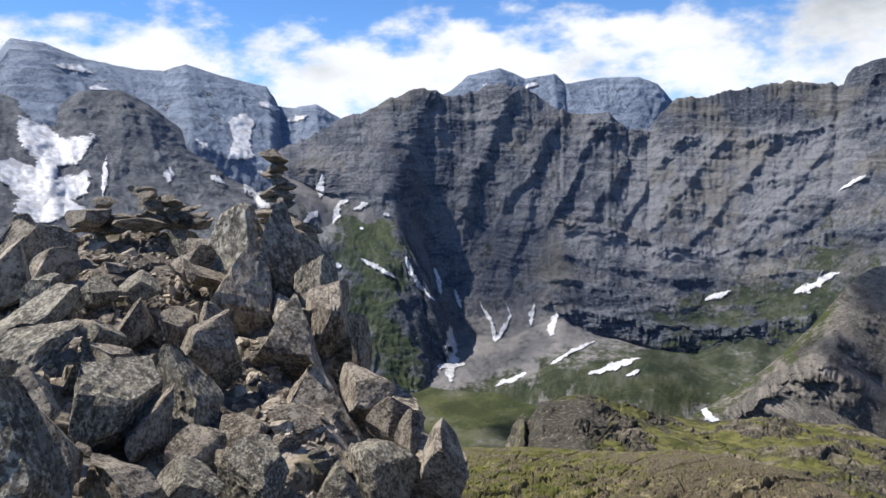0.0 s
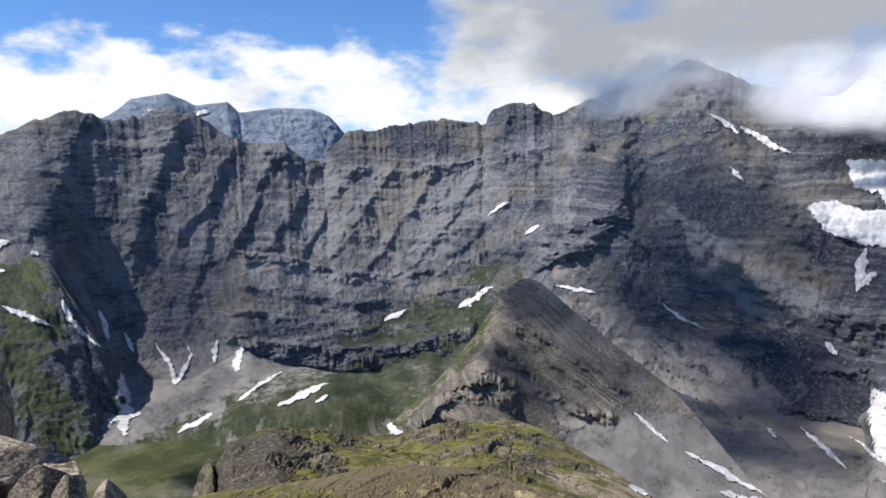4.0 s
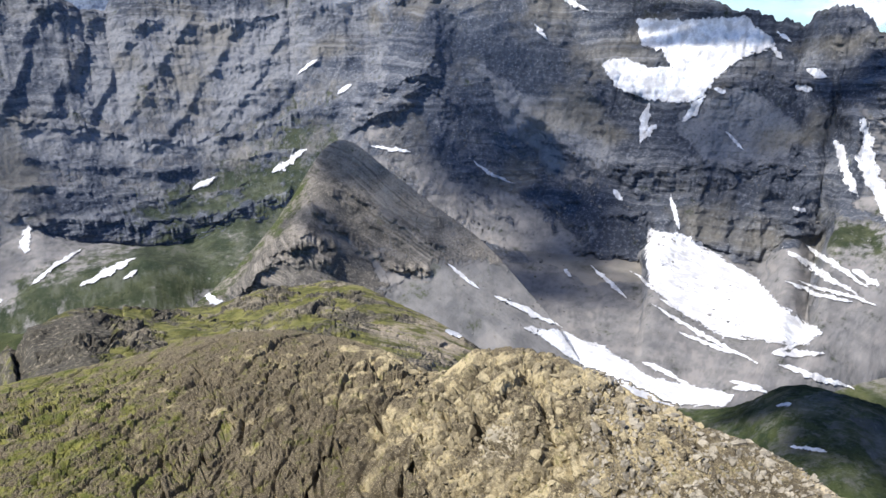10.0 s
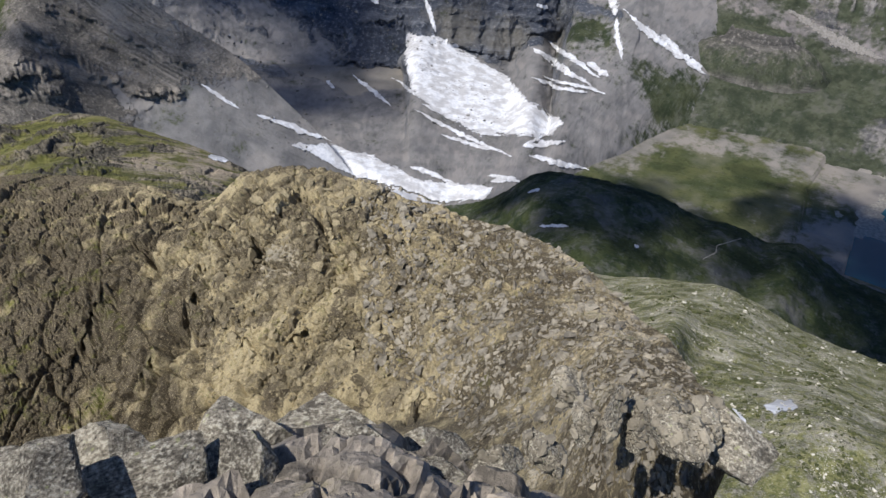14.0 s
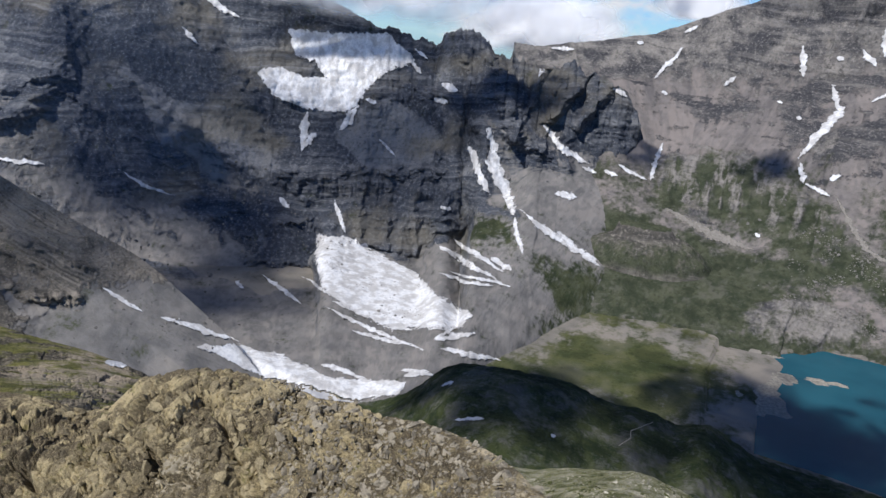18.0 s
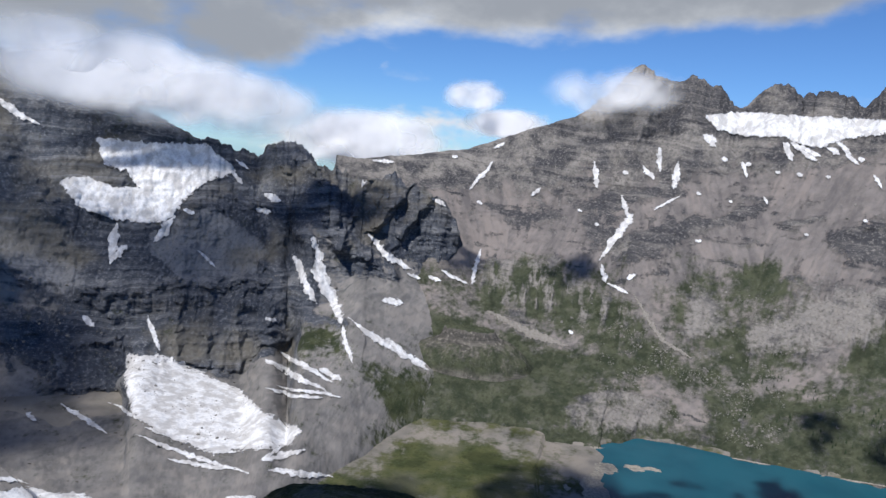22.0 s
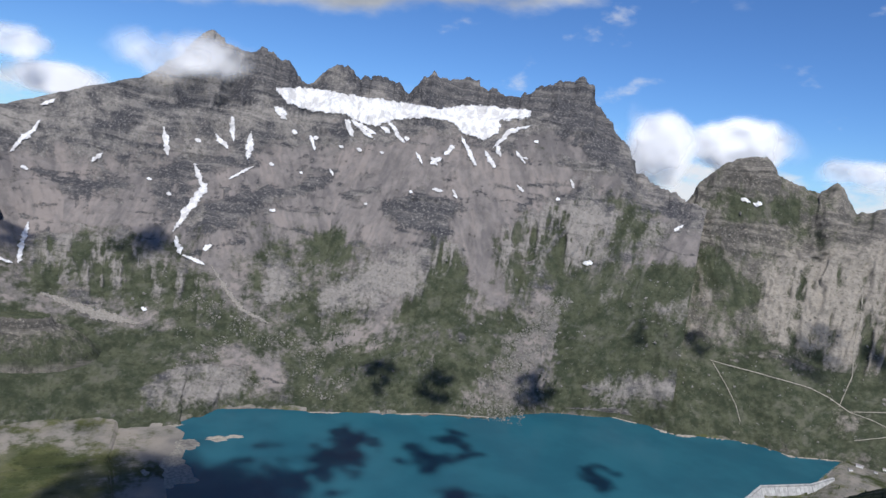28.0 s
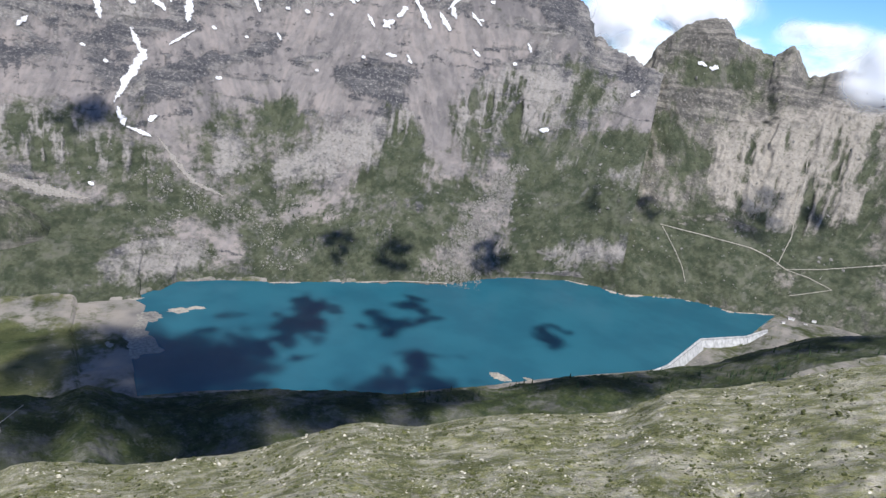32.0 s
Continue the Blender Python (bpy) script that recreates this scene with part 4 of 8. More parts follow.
area("craggy_summit_range", "turf", 1.3, (76.98, -13.49), (82.85, -14.36), (88.22, -14.39), (92.75, -15.56), (97.54, -15.23), (104.9, -15.05), (95.22, -16.85), (93.83, -19.64), (86.43, -20.23), (77.1, -19))
area("craggy_summit_range", "turf", 0.7, (100.58, -11.37), (102.4, -7.65), (105.01, -7.39), (105.03, -11.91), (101.6, -13.06))
area("craggy_summit_range", "turf", 0.95, (104.92, -6.49), (108.03, -6.15), (109.13, -7.87), (106.5, -8.83))
area("craggy_summit_range", "turf", 0.9, (106.01, -12.73), (109.75, -13.31), (110.8, -14.35), (108.07, -14.82), (105.21, -13.69))
area("craggy_summit_range", "turf", 0.8, (103.17, -15.61), (109.09, -15.63), (115.68, -15.44), (119.07, -12.26), (122.61, -10.38), (124.66, -11.47), (125.6, -17.72), (105.89, -20.04))
area("craggy_summit_range", "flute", 12, (109.74, -9.18), (111.81, -7.1), (117.16, -5.04), (123.34, -2.35), (127.64, -0.39), (134.14, -2.2), (131.11, -5.39), (124.12, -7.83), (122.67, -10.84), (119.01, -11.8), (114.39, -12.83))
area("craggy_summit_range", "turf", 1, (114.51, -10.04), (116.59, -7.92), (119.04, -8.54), (119.29, -10.37), (116.26, -12.61), (114.44, -13.28))
area("craggy_summit_range", "turf", 0.75, (121.69, -7.24), (123.73, -5.09), (124.45, -6.85), (122.54, -9.92))
area("craggy_summit_range", "turf", 1.2, (126.04, -11.26), (126.09, -8.47), (133, -6), (138.59, -5.94), (141.59, -6.7), (142.89, -14.17), (140.8, -16.39), (132.11, -17.23), (127.39, -16.97))
area("craggy_summit_range", "turf", 0.6, (127.64, -0.39), (132.16, -0.68), (134.21, -2.64), (131.11, -5.39), (128.39, -5.34), (130.19, -2.32))
area("craggy_summit_range", "scree", 1.1, (111.6, -5.27), (115.15, -3.9), (114.34, -8.66), (113.4, -12.48), (114.56, -14.19), (109.09, -15.63), (106.3, -15.4), (110.67, -13.22), (111.16, -9.49))
area("craggy_summit_range", "scree", 1.05, (116.07, -3.78), (121.91, -2.08), (120.98, -5.47), (121.95, -9.07), (123.14, -10.77), (119.47, -11.74), (118.98, -8.08))
area("craggy_summit_range", "scree", 1, (97.49, -9.62), (99.2, -10.15), (102.52, -13.44), (106.3, -15.4), (104.01, -15.11), (100.32, -13.14))
area("craggy_summit_range", "scree", 1, (81.18, -11.01), (86.02, -12.05), (89.54, -12.36), (93.39, -13.68), (95.46, -14.75), (90.82, -15.09), (88.21, -14.19), (82.16, -12.86))
area("craggy_summit_range", "scree", 0.9, (94.78, -16.44), (103.56, -15.05), (105.37, -19.42), (102.28, -19.98), (101.19, -17.88), (97.71, -17.13))
area("craggy_summit_range", "scree", 1, (122.39, -15.49), (124.52, -10.57), (125.63, -8.54), (127.41, -11.04), (126.58, -14.85), (126.53, -17.57), (119.95, -18.54))
area("craggy_summit_range", "pale", 6, (102.35, -11.68), (102.92, -8.5), (104.75, -9.23), (104.58, -11.95), (102.87, -12.53))
area("craggy_summit_range", "pale", 8, (109.79, -9.64), (111.81, -7.1), (114.51, -6.31), (114.51, -10.04), (111.46, -11.99), (106.44, -12.47), (107.57, -10.32))
area("craggy_summit_range", "pale", 14, (93.84, -19.72), (95.75, -18.42), (98.58, -17.53), (100.74, -17.68), (101.8, -19.57), (98, -20.56))
area("craggy_summit_range", "pale", 14, (129.95, -15.4), (132.01, -13.89), (136.42, -13.47), (137.35, -15.03), (131.12, -16.84))
area("craggy_summit_range", "pale", 9, (132.92, -8.29), (137.58, -7.46), (137.34, -8.62), (134.99, -10.18), (133.13, -9.62))
area("craggy_summit_range", "pale", 7, (129.35, -8.66), (131.39, -7.17), (131.97, -7.99), (129.92, -9.35))
area("craggy_summit_range", "pale", 4, (127.47, -2.25), (129.17, -1.55), (129.28, -5.21), (128.39, -5.34))
area("craggy_summit_range", "cliff", 22, (95.97, -5.74), (97.92, -4.8), (100.76, -3.82), (102.61, -3.07), (102.13, -4.77), (100.08, -5.75), (96.9, -7.29))
area("craggy_summit_range", "cliff", 14, (93.34, -4.65), (95.4, -3.48), (96.36, -5.61), (94.43, -6.31))
area("craggy_summit_range", "cliff", 14, (111.38, -3.45), (114.03, -2.42), (117.33, -2.69), (116.64, -4.64), (114.46, -5.85), (112.05, -5.22))
area("craggy_summit_range", "cliff", 6, (99, 6.69), (103.15, 6.97), (105.32, 4.74), (102.64, 3.46), (99.62, 4.28))
area("craggy_summit_range", "cliff", 6, (106.53, 7.73), (112.85, 7.15), (116.47, 7.42), (126.25, 8.81), (129.67, 3.93), (129.07, 2.07), (122.19, 5.71), (110.39, 5.04), (107.7, 5.09))
area("craggy_summit_range", "cliff", 8, (89.18, -0.04), (92.22, 0.82), (92.26, 0.13), (89.21, -0.56))
area("craggy_summit_range", "cliff", 8, (87.34, -4.54), (91.21, -3.75), (91.09, -4.72), (87.72, -5.14))
area("craggy_summit_range", "cliff", 10, (92.67, -3.13), (100.86, -0.28), (100.72, -1.09), (93.46, -3.62))
area("craggy_summit_range", "cliff", 8, (104.04, -2.08), (106.17, -1.36), (105.87, -2.76), (104.15, -3.19))
area("green_mountain", "turf", 0.9, (137.45, 0.93), (141.02, 1.4), (143.94, 0.12), (142.17, -0.78), (138.2, -1.07))
area("green_mountain", "turf", 0.75, (136.11, -3.69), (137.75, -3.43), (138.99, -5.87), (136.6, -6.74), (133.57, -6.81))
area("green_mountain", "turf", 0.95, (138.92, -5.44), (142.6, -5.64), (141.34, -7.62), (138.54, -8.17))
area("green_mountain", "pale", 8, (141.62, -4.53), (144.73, -2.28), (151.45, -0.36), (151.92, -3.03), (147.52, -5.52), (146.52, -8.24), (143.25, -9.38), (141.66, -7.12))
area("green_mountain", "flute", 14, (141.3, -5.02), (151.58, -1.12), (153, -9.08), (147.72, -10.86), (142.48, -9.55))
area("green_mountain", "turf", 1.15, (133.92, -11.73), (139.78, -10.56), (142.16, -10.05), (147.76, -11.05), (153, -9.08), (153.94, -14.24), (135.08, -18.58))
area("green_mountain", "cliff", 16, (134.6, -2.36), (137.79, -1.13), (142.24, -1.2), (142.07, -2.51), (136.03, -3.26))
area("green_mountain", "cliff", 10, (143.59, -0.02), (147.37, -0.53), (151.28, 0.59), (151.43, -0.28), (144.54, -1.14))
area("green_mountain", "cliff", 6, (135.47, 0.22), (137.87, 3.37), (140.31, 3.23), (141.02, 1.4), (137.45, 0.93))
area("green_mountain", "pale", 12, (147.19, -14.09), (148.08, -12.82), (149.61, -13.2), (148.8, -14.73))
area("green_mountain", "scree", 0.9, (134.21, -2.64), (135.34, -1.58), (135.89, -2.39), (133.86, -5.86), (132.56, -6.07))

# clefts of the near ridge
ridge("near_ridge", -7, 0.5, 0.5, (30.74, -35.1), (28.17, -37.49), (26.05, -38.78))
ridge("near_ridge", -5, 0.4, 0.4, (39.15, -34.58), (37.81, -36.71), (36.76, -38.39))
ridge("near_ridge", -5, 0.4, 0.4, (45.28, -31.06), (44.11, -33.08), (42.88, -35.31))
ridge("near_ridge", -5, 0.4, 0.4, (51.49, -33.18), (50.12, -34.58))
ridge("near_ridge", -6, 0.5, 0.5, (21.41, -31.28), (19.08, -33.21), (17.91, -35.39))
ridge("near_ridge", -6, 0.5, 0.5, (17.54, -32.77), (15.33, -35.41))
ridge("near_ridge", -5, 0.4, 0.4, (24.97, -33.79), (22.86, -35.46))
ridge("near_ridge", -5, 0.4, 0.4, (27.83, -40.89), (25, -43.25))
ridge("near_ridge", -4, 0.35, 0.35, (47.81, -40.04), (45.98, -41.34))
ridge("near_ridge", -4, 0.35, 0.35, (42.47, -40.7), (40.54, -42.33))
ridge("near_ridge", -4, 0.35, 0.35, (67.45, -36.96), (65.44, -35.4))
ridge("near_ridge", -4, 0.4, 0.4, (61.1, -44.96), (59.51, -47.27))
ridge("near_ridge", -4, 0.35, 0.35, (33.5, -39.73), (32, -41.68))
ridge("near_ridge", -4, 0.3, 0.3, (54.15, -36.34), (52.48, -37.77))
# ribs and beds of the mountains, by bearing and height angle
ridge("rock_wall_massif", 150, 1.2, 0.7, (70.8, -0.94), (72.48, -3.14), (73.96, -7.09), (76.3, -8.6))
ridge("rock_wall_massif", 150, 0.8, 0.5, (79.37, -1.75), (78.32, -3.78), (76.54, -6.27))
ridge("rock_wall_massif", 120, 0.7, 0.5, (81.86, -2.54), (80.37, -4.44), (78.92, -6.72))
ridge("rock_wall_massif", 110, 0.7, 0.5, (75.92, -2.35), (74.95, -4.95), (74, -7.91))
ridge("rock_wall_massif", 90, 0.5, 0.4, (77.27, -2.62), (76.64, -4.79))
ridge("rock_wall_massif", 100, 0.8, 0.6, (84.04, -3.63), (83.9, -7.18), (82.33, -8.63))
ridge("rock_wall_massif", 90, 0.6, 0.5, (69.49, -1.89), (70.3, -4.95), (71.1, -7.28))
ridge("rock_wall_massif", 80, 0.6, 0.5, (77.4, -7.69), (78.75, -10.16))
area("rock_wall_massif", "cliff", 0, (68.79, -0.81), (71.15, -0.89), (77.41, -1.76), (79.77, -1.7), (82.69, -2.45), (84.53, -4.46), (83.97, -8.07), (80.18, -7.48), (77.24, -5.16), (75.49, -7.82), (77.93, -9.78), (72.59, -8.81), (69.26, -12.1))
ridge("rock_wall_massif", 70, 1.6, 0.9, (-0.95, 3.27), (-2.66, -0.13), (-4.4, -4.08))
ridge("rock_wall_massif", 80, 1.4, 0.9, (5.17, 3.27), (3.28, -1.13), (1.39, -5.71))
ridge("rock_wall_massif", 70, 1.5, 0.7, (9.62, 1.96), (7.51, -1.7), (5.43, -5.1))
ridge("rock_wall_massif", 60, 1.3, 0.6, (13.01, 1.03), (10.64, -2.69), (8.91, -6.62))
ridge("rock_wall_massif", 50, 1.1, 0.6, (15.58, -0.59), (13.19, -4.13), (11.29, -6.76))
ridge("rock_wall_massif", 45, 1, 0.5, (18.49, -1.12), (15.85, -4.69), (14.4, -6.91))
ridge("rock_wall_massif", 40, 1, 0.5, (21.46, -0.96), (19.05, -4.57), (17.1, -7.48))
ridge("rock_wall_massif", 40, 1, 0.5, (24.91, -1.27), (22.25, -5.35), (19.84, -8.28))
ridge("rock_wall_massif", 40, 0.9, 0.5, (28.12, -2.26), (25.5, -5.9), (23.33, -8.4))
ridge("rock_wall_massif", 35, 0.9, 0.5, (31.1, -3.23), (28.76, -5.96), (26.39, -7.77))
ridge("rock_wall_massif", 60, 1.5, 1, (14.32, 1), (14.47, -0.57))
ridge("rock_wall_massif", 40, 1.2, 0.6, (31.17, 4.23), (30.69, 0.88))
ridge("rock_wall_massif", 40, 1, 0.6, (7.09, -5.19), (5.59, -9.04), (4.94, -12.47))
ridge("rock_wall_massif", 40, 1, 0.7, (1.78, -5.74), (0.53, -9.45), (-0.75, -13.48))
ridge("rock_wall_massif", 130, 3, 1.3, (39.56, 5.02), (40.26, -0.23), (40.42, -3.35), (38.34, -6.04), (35.65, -7.86))
ridge("rock_wall_massif", 60, 1.2, 0.9, (40.42, -3.35), (44.41, -7.32), (47.39, -10.7), (49.91, -13.93), (53.54, -17.65))
ridge("rock_wall_massif", 70, 1.6, 0.8, (44.77, 5.19), (47.89, 0.45), (51.52, -4.61), (55.03, -9.42))
ridge("rock_wall_massif", 45, 1, 0.7, (43.48, -2.49), (45.22, -5.99), (49.74, -8.88), (52.56, -12.05))
ridge("rock_wall_massif", 40, 1, 0.6, (38.34, -6.04), (39.03, -8.74), (42.37, -12.67), (46.73, -16.73))
ridge("rock_wall_massif", 40, 0.8, 0.5, (46.09, -7.71), (48.66, -12.34), (50.42, -17.21))
ledge("rock_wall_massif", 16, 1, (17.5, 2.42), (22.96, 3.04), (28.89, 2.91), (33.87, 3.49))
ledge("rock_wall_massif", 20, 1.1, (16.77, 1.09), (22, 1.44), (30.24, 1.62))
ledge("rock_wall_massif", 34, 1.6, (11.71, 1.05), (16.94, -0.26), (21.93, -0.83), (27.46, -0.32), (33.86, 0.72), (38.29, 1.14))
ledge("rock_wall_massif", 34, 1.3, (9.11, -6.86), (13.46, -7.68), (17.96, -8.99), (23.54, -9.19), (28.73, -7.63), (33.83, -6.94))
ledge("rock_wall_massif", 22, 0.9, (8.97, -9.3), (14.23, -10.54), (18.79, -11.46), (24.44, -10.97), (29.16, -10.13))
ledge("rock_wall_massif", 28, 1.1, (8.42, -11.25), (13.23, -12.29), (18.72, -13.29), (24.38, -13.27))
ledge("rock_wall_massif", 50, 2.4, (7.87, -13.19), (12.24, -14.1), (17.72, -14.92), (23.39, -14.71), (28.17, -13.44))
ledge("rock_wall_massif", 16, 0.8, (17.27, -3.37), (22.75, -4.07), (28.33, -3.27), (33.84, -2.36))
ledge("rock_wall_massif", 16, 0.8, (15.36, -5.58), (21.75, -6.45), (28.29, -5.68))
ledge("rock_wall_massif", 30, 1.6, (33.83, -5.56), (37.89, -5.13), (40.43, -3.79))
ridge("brown_spur", 30, 0.6, 1.6, (31.41, -9.84), (29.27, -12.9), (26.41, -16.41), (22.62, -20.12))
ridge("brown_spur", 12, 1.0, 0.7, (33.72, -10.04), (37.72, -13.48), (42.07, -16.65), (45.5, -18.83))
ridge("brown_spur", 16, 1.2, 0.8, (32.4, -10.2), (34.6, -14.2), (37.0, -17.6))
ledge("brown_spur", 34, 1.4, (29.24, -14.27), (32.94, -17.34), (35.81, -19.43), (39.71, -20.34))
ledge("brown_spur", 70, 3.2, (31.98, -18), (29.18, -16.54), (26.39, -17.08), (23.09, -19.73))
ledge("brown_spur", 16, 1.1, (31.13, -12.49), (35.82, -15.78), (40.65, -18.51))
ledge("brown_spur", 12, 0.7, (33.2, -11.0), (37.0, -13.9), (41.4, -17.1))
ledge("brown_spur", 14, 0.8, (30.6, -12.9), (34.6, -16.6), (38.2, -19.0))
area("brown_spur", "cliff", 14, (22.13, -20.94), (26.39, -16.86), (32.92, -18.47), (36.78, -21.25), (35.31, -22.57), (29.05, -21.46))
area("brown_spur", "scree", 1.1, (33.6, -18.9), (35.81, -20.56), (38.74, -21.03), (43.12, -20.0), (46.53, -20.2), (50.46, -22.0), (54, -28), (43.23, -27), (37.0, -25), (35.6, -22.2))
area("brown_spur", "scree", 0.9, (33.96, -10.2), (37.8, -13.3), (42.6, -16.8), (45.5, -18.4), (42.3, -17.1), (37.6, -13.9))
area("brown_spur", "turf", 0.9, (29.9, -12.3), (28.6, -14.6), (26.3, -17.0), (22.4, -20.6), (20.0, -22.5), (18.0, -21.5), (24.2, -17.6), (28.2, -13.6))
ledge("rock_wall_massif", 45, 2.2, (33.83, -6.94), (36.55, -6.72), (39.66, -5.58), (42.29, -7.35))
ledge("rock_wall_massif", 24, 1.2, (42.35, -10.9), (47.03, -12.44), (50.33, -14.73))
ledge("rock_wall_massif", 30, 1.4, (50.3, -13.9), (53.44, -15.25), (57.77, -15.12))
ridge("rock_wall_massif", 60, 1.2, 0.7, (39.76, -5), (41.48, -5.75), (44.3, -8.57), (46.94, -11.54))
ridge("rock_wall_massif", 50, 1.2, 0.8, (44.08, -4.47), (46.66, -7.3), (50.26, -8.95), (53.64, -10.66), (57.18, -11.49))
ridge("rock_wall_massif", 60, 1.2, 0.8, (48.79, 0.28), (51.15, -2.9), (52.79, -6.71), (53.64, -8.88))
ridge("rock_wall_massif", 60, 1.2, 0.8, (63.3, -3.99), (62.55, -8.11), (61.73, -10.89))
ridge("rock_wall_massif", 50, 1.2, 0.6, (67.01, -5.13), (67.65, -8.3), (68.02, -10.59))
ridge("rock_wall_massif", 90, 2, 1, (68.56, -0.31), (71.43, -2.35), (73.06, -5.64), (75.59, -8.2), (78.09, -10.06))
ridge("rock_wall_massif", 60, 0.8, 0.5, (77.98, -1.89), (77.5, -3.94), (76.76, -5.82))
ridge("rock_wall_massif", 60, 0.8, 0.5, (80.11, -3.07), (79.25, -5.61), (78.3, -7.52))
ridge("rock_wall_massif", 40, 0.5, 0.4, (61.74, -11.35), (61.38, -14.57), (61.93, -16.85))
ridge("rock_wall_massif", 40, 0.5, 0.4, (64.06, -11.26), (63.75, -14.96), (63.87, -17.71))
ridge("rock_wall_massif", 40, 0.5, 0.4, (66.43, -11.6), (66.13, -14.86), (66.77, -17.83))
ridge("rock_wall_massif", 40, 0.5, 0.4, (56.29, -11.51), (57.23, -14.65), (58.21, -17.81))
ridge("rock_wall_massif", 36, 0.6, 0.4, (68.52, -11.02), (68.48, -14.27))
ridge("rock_wall_massif", 50, 0.8, 0.6, (71.58, -4.37), (73.74, -8.35), (74.79, -9.65))
ridge("rock_wall_massif", 50, 1, 0.8, (81.76, -5.85), (83, -8.9))
ledge("rock_wall_massif", 50, 3.4, (54.51, -11.31), (58.08, -11.47), (61.72, -10.8), (65.44, -10.54), (68.51, -10.79))
ledge("rock_wall_massif", 26, 1.4, (54.09, -14.66), (58.15, -15.09), (61.85, -14.56), (66.1, -14.4), (69.47, -14.68))
ledge("rock_wall_massif", 30, 1.2, (53.63, -4.06), (56.22, -6.14), (58.89, -6.92), (61.54, -5.44))
ledge("rock_wall_massif", 40, 2.2, (61.54, -5.44), (64.23, -4.39), (67.9, -4.61), (70.75, -5.8))
ledge("rock_wall_massif", 20, 1, (44.73, -7.33), (49.83, -9.82), (54.51, -11.31))
ledge("rock_wall_massif", 24, 1.2, (41.54, -11.82), (45.31, -12.78), (49.75, -15.04), (53.65, -16.88))
ledge("rock_wall_massif", 24, 1.5, (37.08, -15.16), (40.58, -16.25), (44.33, -18.19), (48.39, -19.73))
ledge("rock_wall_massif", 30, 1.5, (70.8, -13.2), (74.67, -13.84), (75.19, -14.26))
area("rock_wall_massif", "turf", 1.15, (-0.96, -20.77), (4.42, -19.84), (9.34, -17.7), (14.86, -16.44), (21.47, -15.23), (27.69, -13.8), (29.12, -12.9), (28.59, -16.53), (22.28, -19.75), (18.37, -21.95), (8.25, -20.99), (-2.32, -22.85))
area("rock_wall_massif", "scree", 1, (-2.83, -20.01), (-0.02, -16.48), (3.12, -14.83), (7.84, -13.63), (12.19, -14.9), (17.14, -17.39), (9.3, -18.34), (4.44, -19.63), (-0.96, -20.77))
area("rock_wall_massif", "turf", 0.75, (14.99, -13.76), (21.56, -12.72), (26.31, -11.48), (31.04, -9.23), (31.96, -10.15), (27.68, -14.25), (23.34, -16.43), (18.6, -16.23))
area("rock_wall_massif", "turf", 0.55, (23.55, -9.1), (29.21, -6.89), (33.83, -6.48), (33.82, -8.32), (28.21, -11.04))
area("rock_wall_massif", "scree", 1, (33.83, -7.4), (38.34, -6.04), (40.09, -4.24), (41.4, -5.13), (38.35, -7.39), (35.65, -8.77))
area("rock_wall_massif", "scree", 0.9, (35.65, -11.05), (41.92, -11.81), (47.49, -14.12), (52.79, -17.75), (55.89, -20.06), (50.94, -20.4), (44.64, -18.17), (38.4, -14.6))
area("rock_wall_massif", "scree", 0.9, (44.83, -7.31), (49.74, -8.88), (52.56, -12.05), (54.85, -13.48), (49.88, -13.1), (45.73, -9.9))
area("rock_wall_massif", "scree", 1, (36.81, -19.04), (42.69, -19.7), (48.39, -19.73), (53.65, -19.97), (58.26, -20.5), (62.95, -18.65), (67.72, -17.55), (71.8, -20.06), (74.8, -20.74), (78.76, -21.25), (72.54, -28.91), (52.72, -28.88), (36.42, -24.38))
area("rock_wall_massif", "scree", 1, (71.48, -6.21), (75.72, -9.58), (78.21, -11.21), (79.51, -14.77), (83.57, -17.48), (76.48, -17.84), (74.2, -13.87))
area("rock_wall_massif", "scree", 1, (75.51, -7.29), (80.31, -9.17), (84.43, -9.66), (86.47, -11.67), (80.6, -11.89), (77.19, -10.37))
area("rock_wall_massif", "turf", 0.9, (71.35, -14.09), (74.24, -14.34), (74.48, -17.09), (71.59, -17.32))
area("rock_wall_massif", "turf", 1, (76.39, -16.92), (81.41, -19.12), (85.85, -20.74), (80.78, -21.91), (78.14, -19.96))
ledge("craggy_summit_range", 22, 0.8, (92.67, -3.13), (97.68, -1.87), (100.86, -0.28))
ledge("craggy_summit_range", 16, 0.6, (87.34, -4.54), (91.23, -4))
ledge("craggy_summit_range", 36, 1.6, (95.97, -5.74), (97.93, -4.88), (100.76, -3.82), (102.4, -3.09))
ledge("craggy_summit_range", 30, 1.8, (111.37, -3.31), (114.03, -2.42), (117.31, -2.55))
ledge("craggy_summit_range", 14, 0.5, (87.82, -0.52), (92.41, 0.64))
ledge("craggy_summit_range", 18, 1, (102.46, -3.71), (105.78, -1.86))
ledge("craggy_summit_range", 16, 0.7, (103.34, 0.59), (108.09, 1.6))
ledge("craggy_summit_range", 16, 0.8, (119.37, 6.25), (123.01, 6.39), (127.15, 5.85))
ledge("craggy_summit_range", 20, 0.9, (119.55, 4.93), (124.14, 4.83), (128.73, 4.27))
ledge("craggy_summit_range", 18, 1, (124.5, 2.4), (127.31, 1.85), (129.94, 2.18))
ledge("craggy_summit_range", 16, 0.7, (107.69, -2.99), (111.22, -2.08))
ledge("craggy_summit_range", 24, 1.2, (93.53, -4.62), (95.5, -4.84))
ledge("craggy_summit_range", 30, 1, (94.12, -18.22), (96.11, -17.79), (98.97, -17.18), (100.74, -17.68))
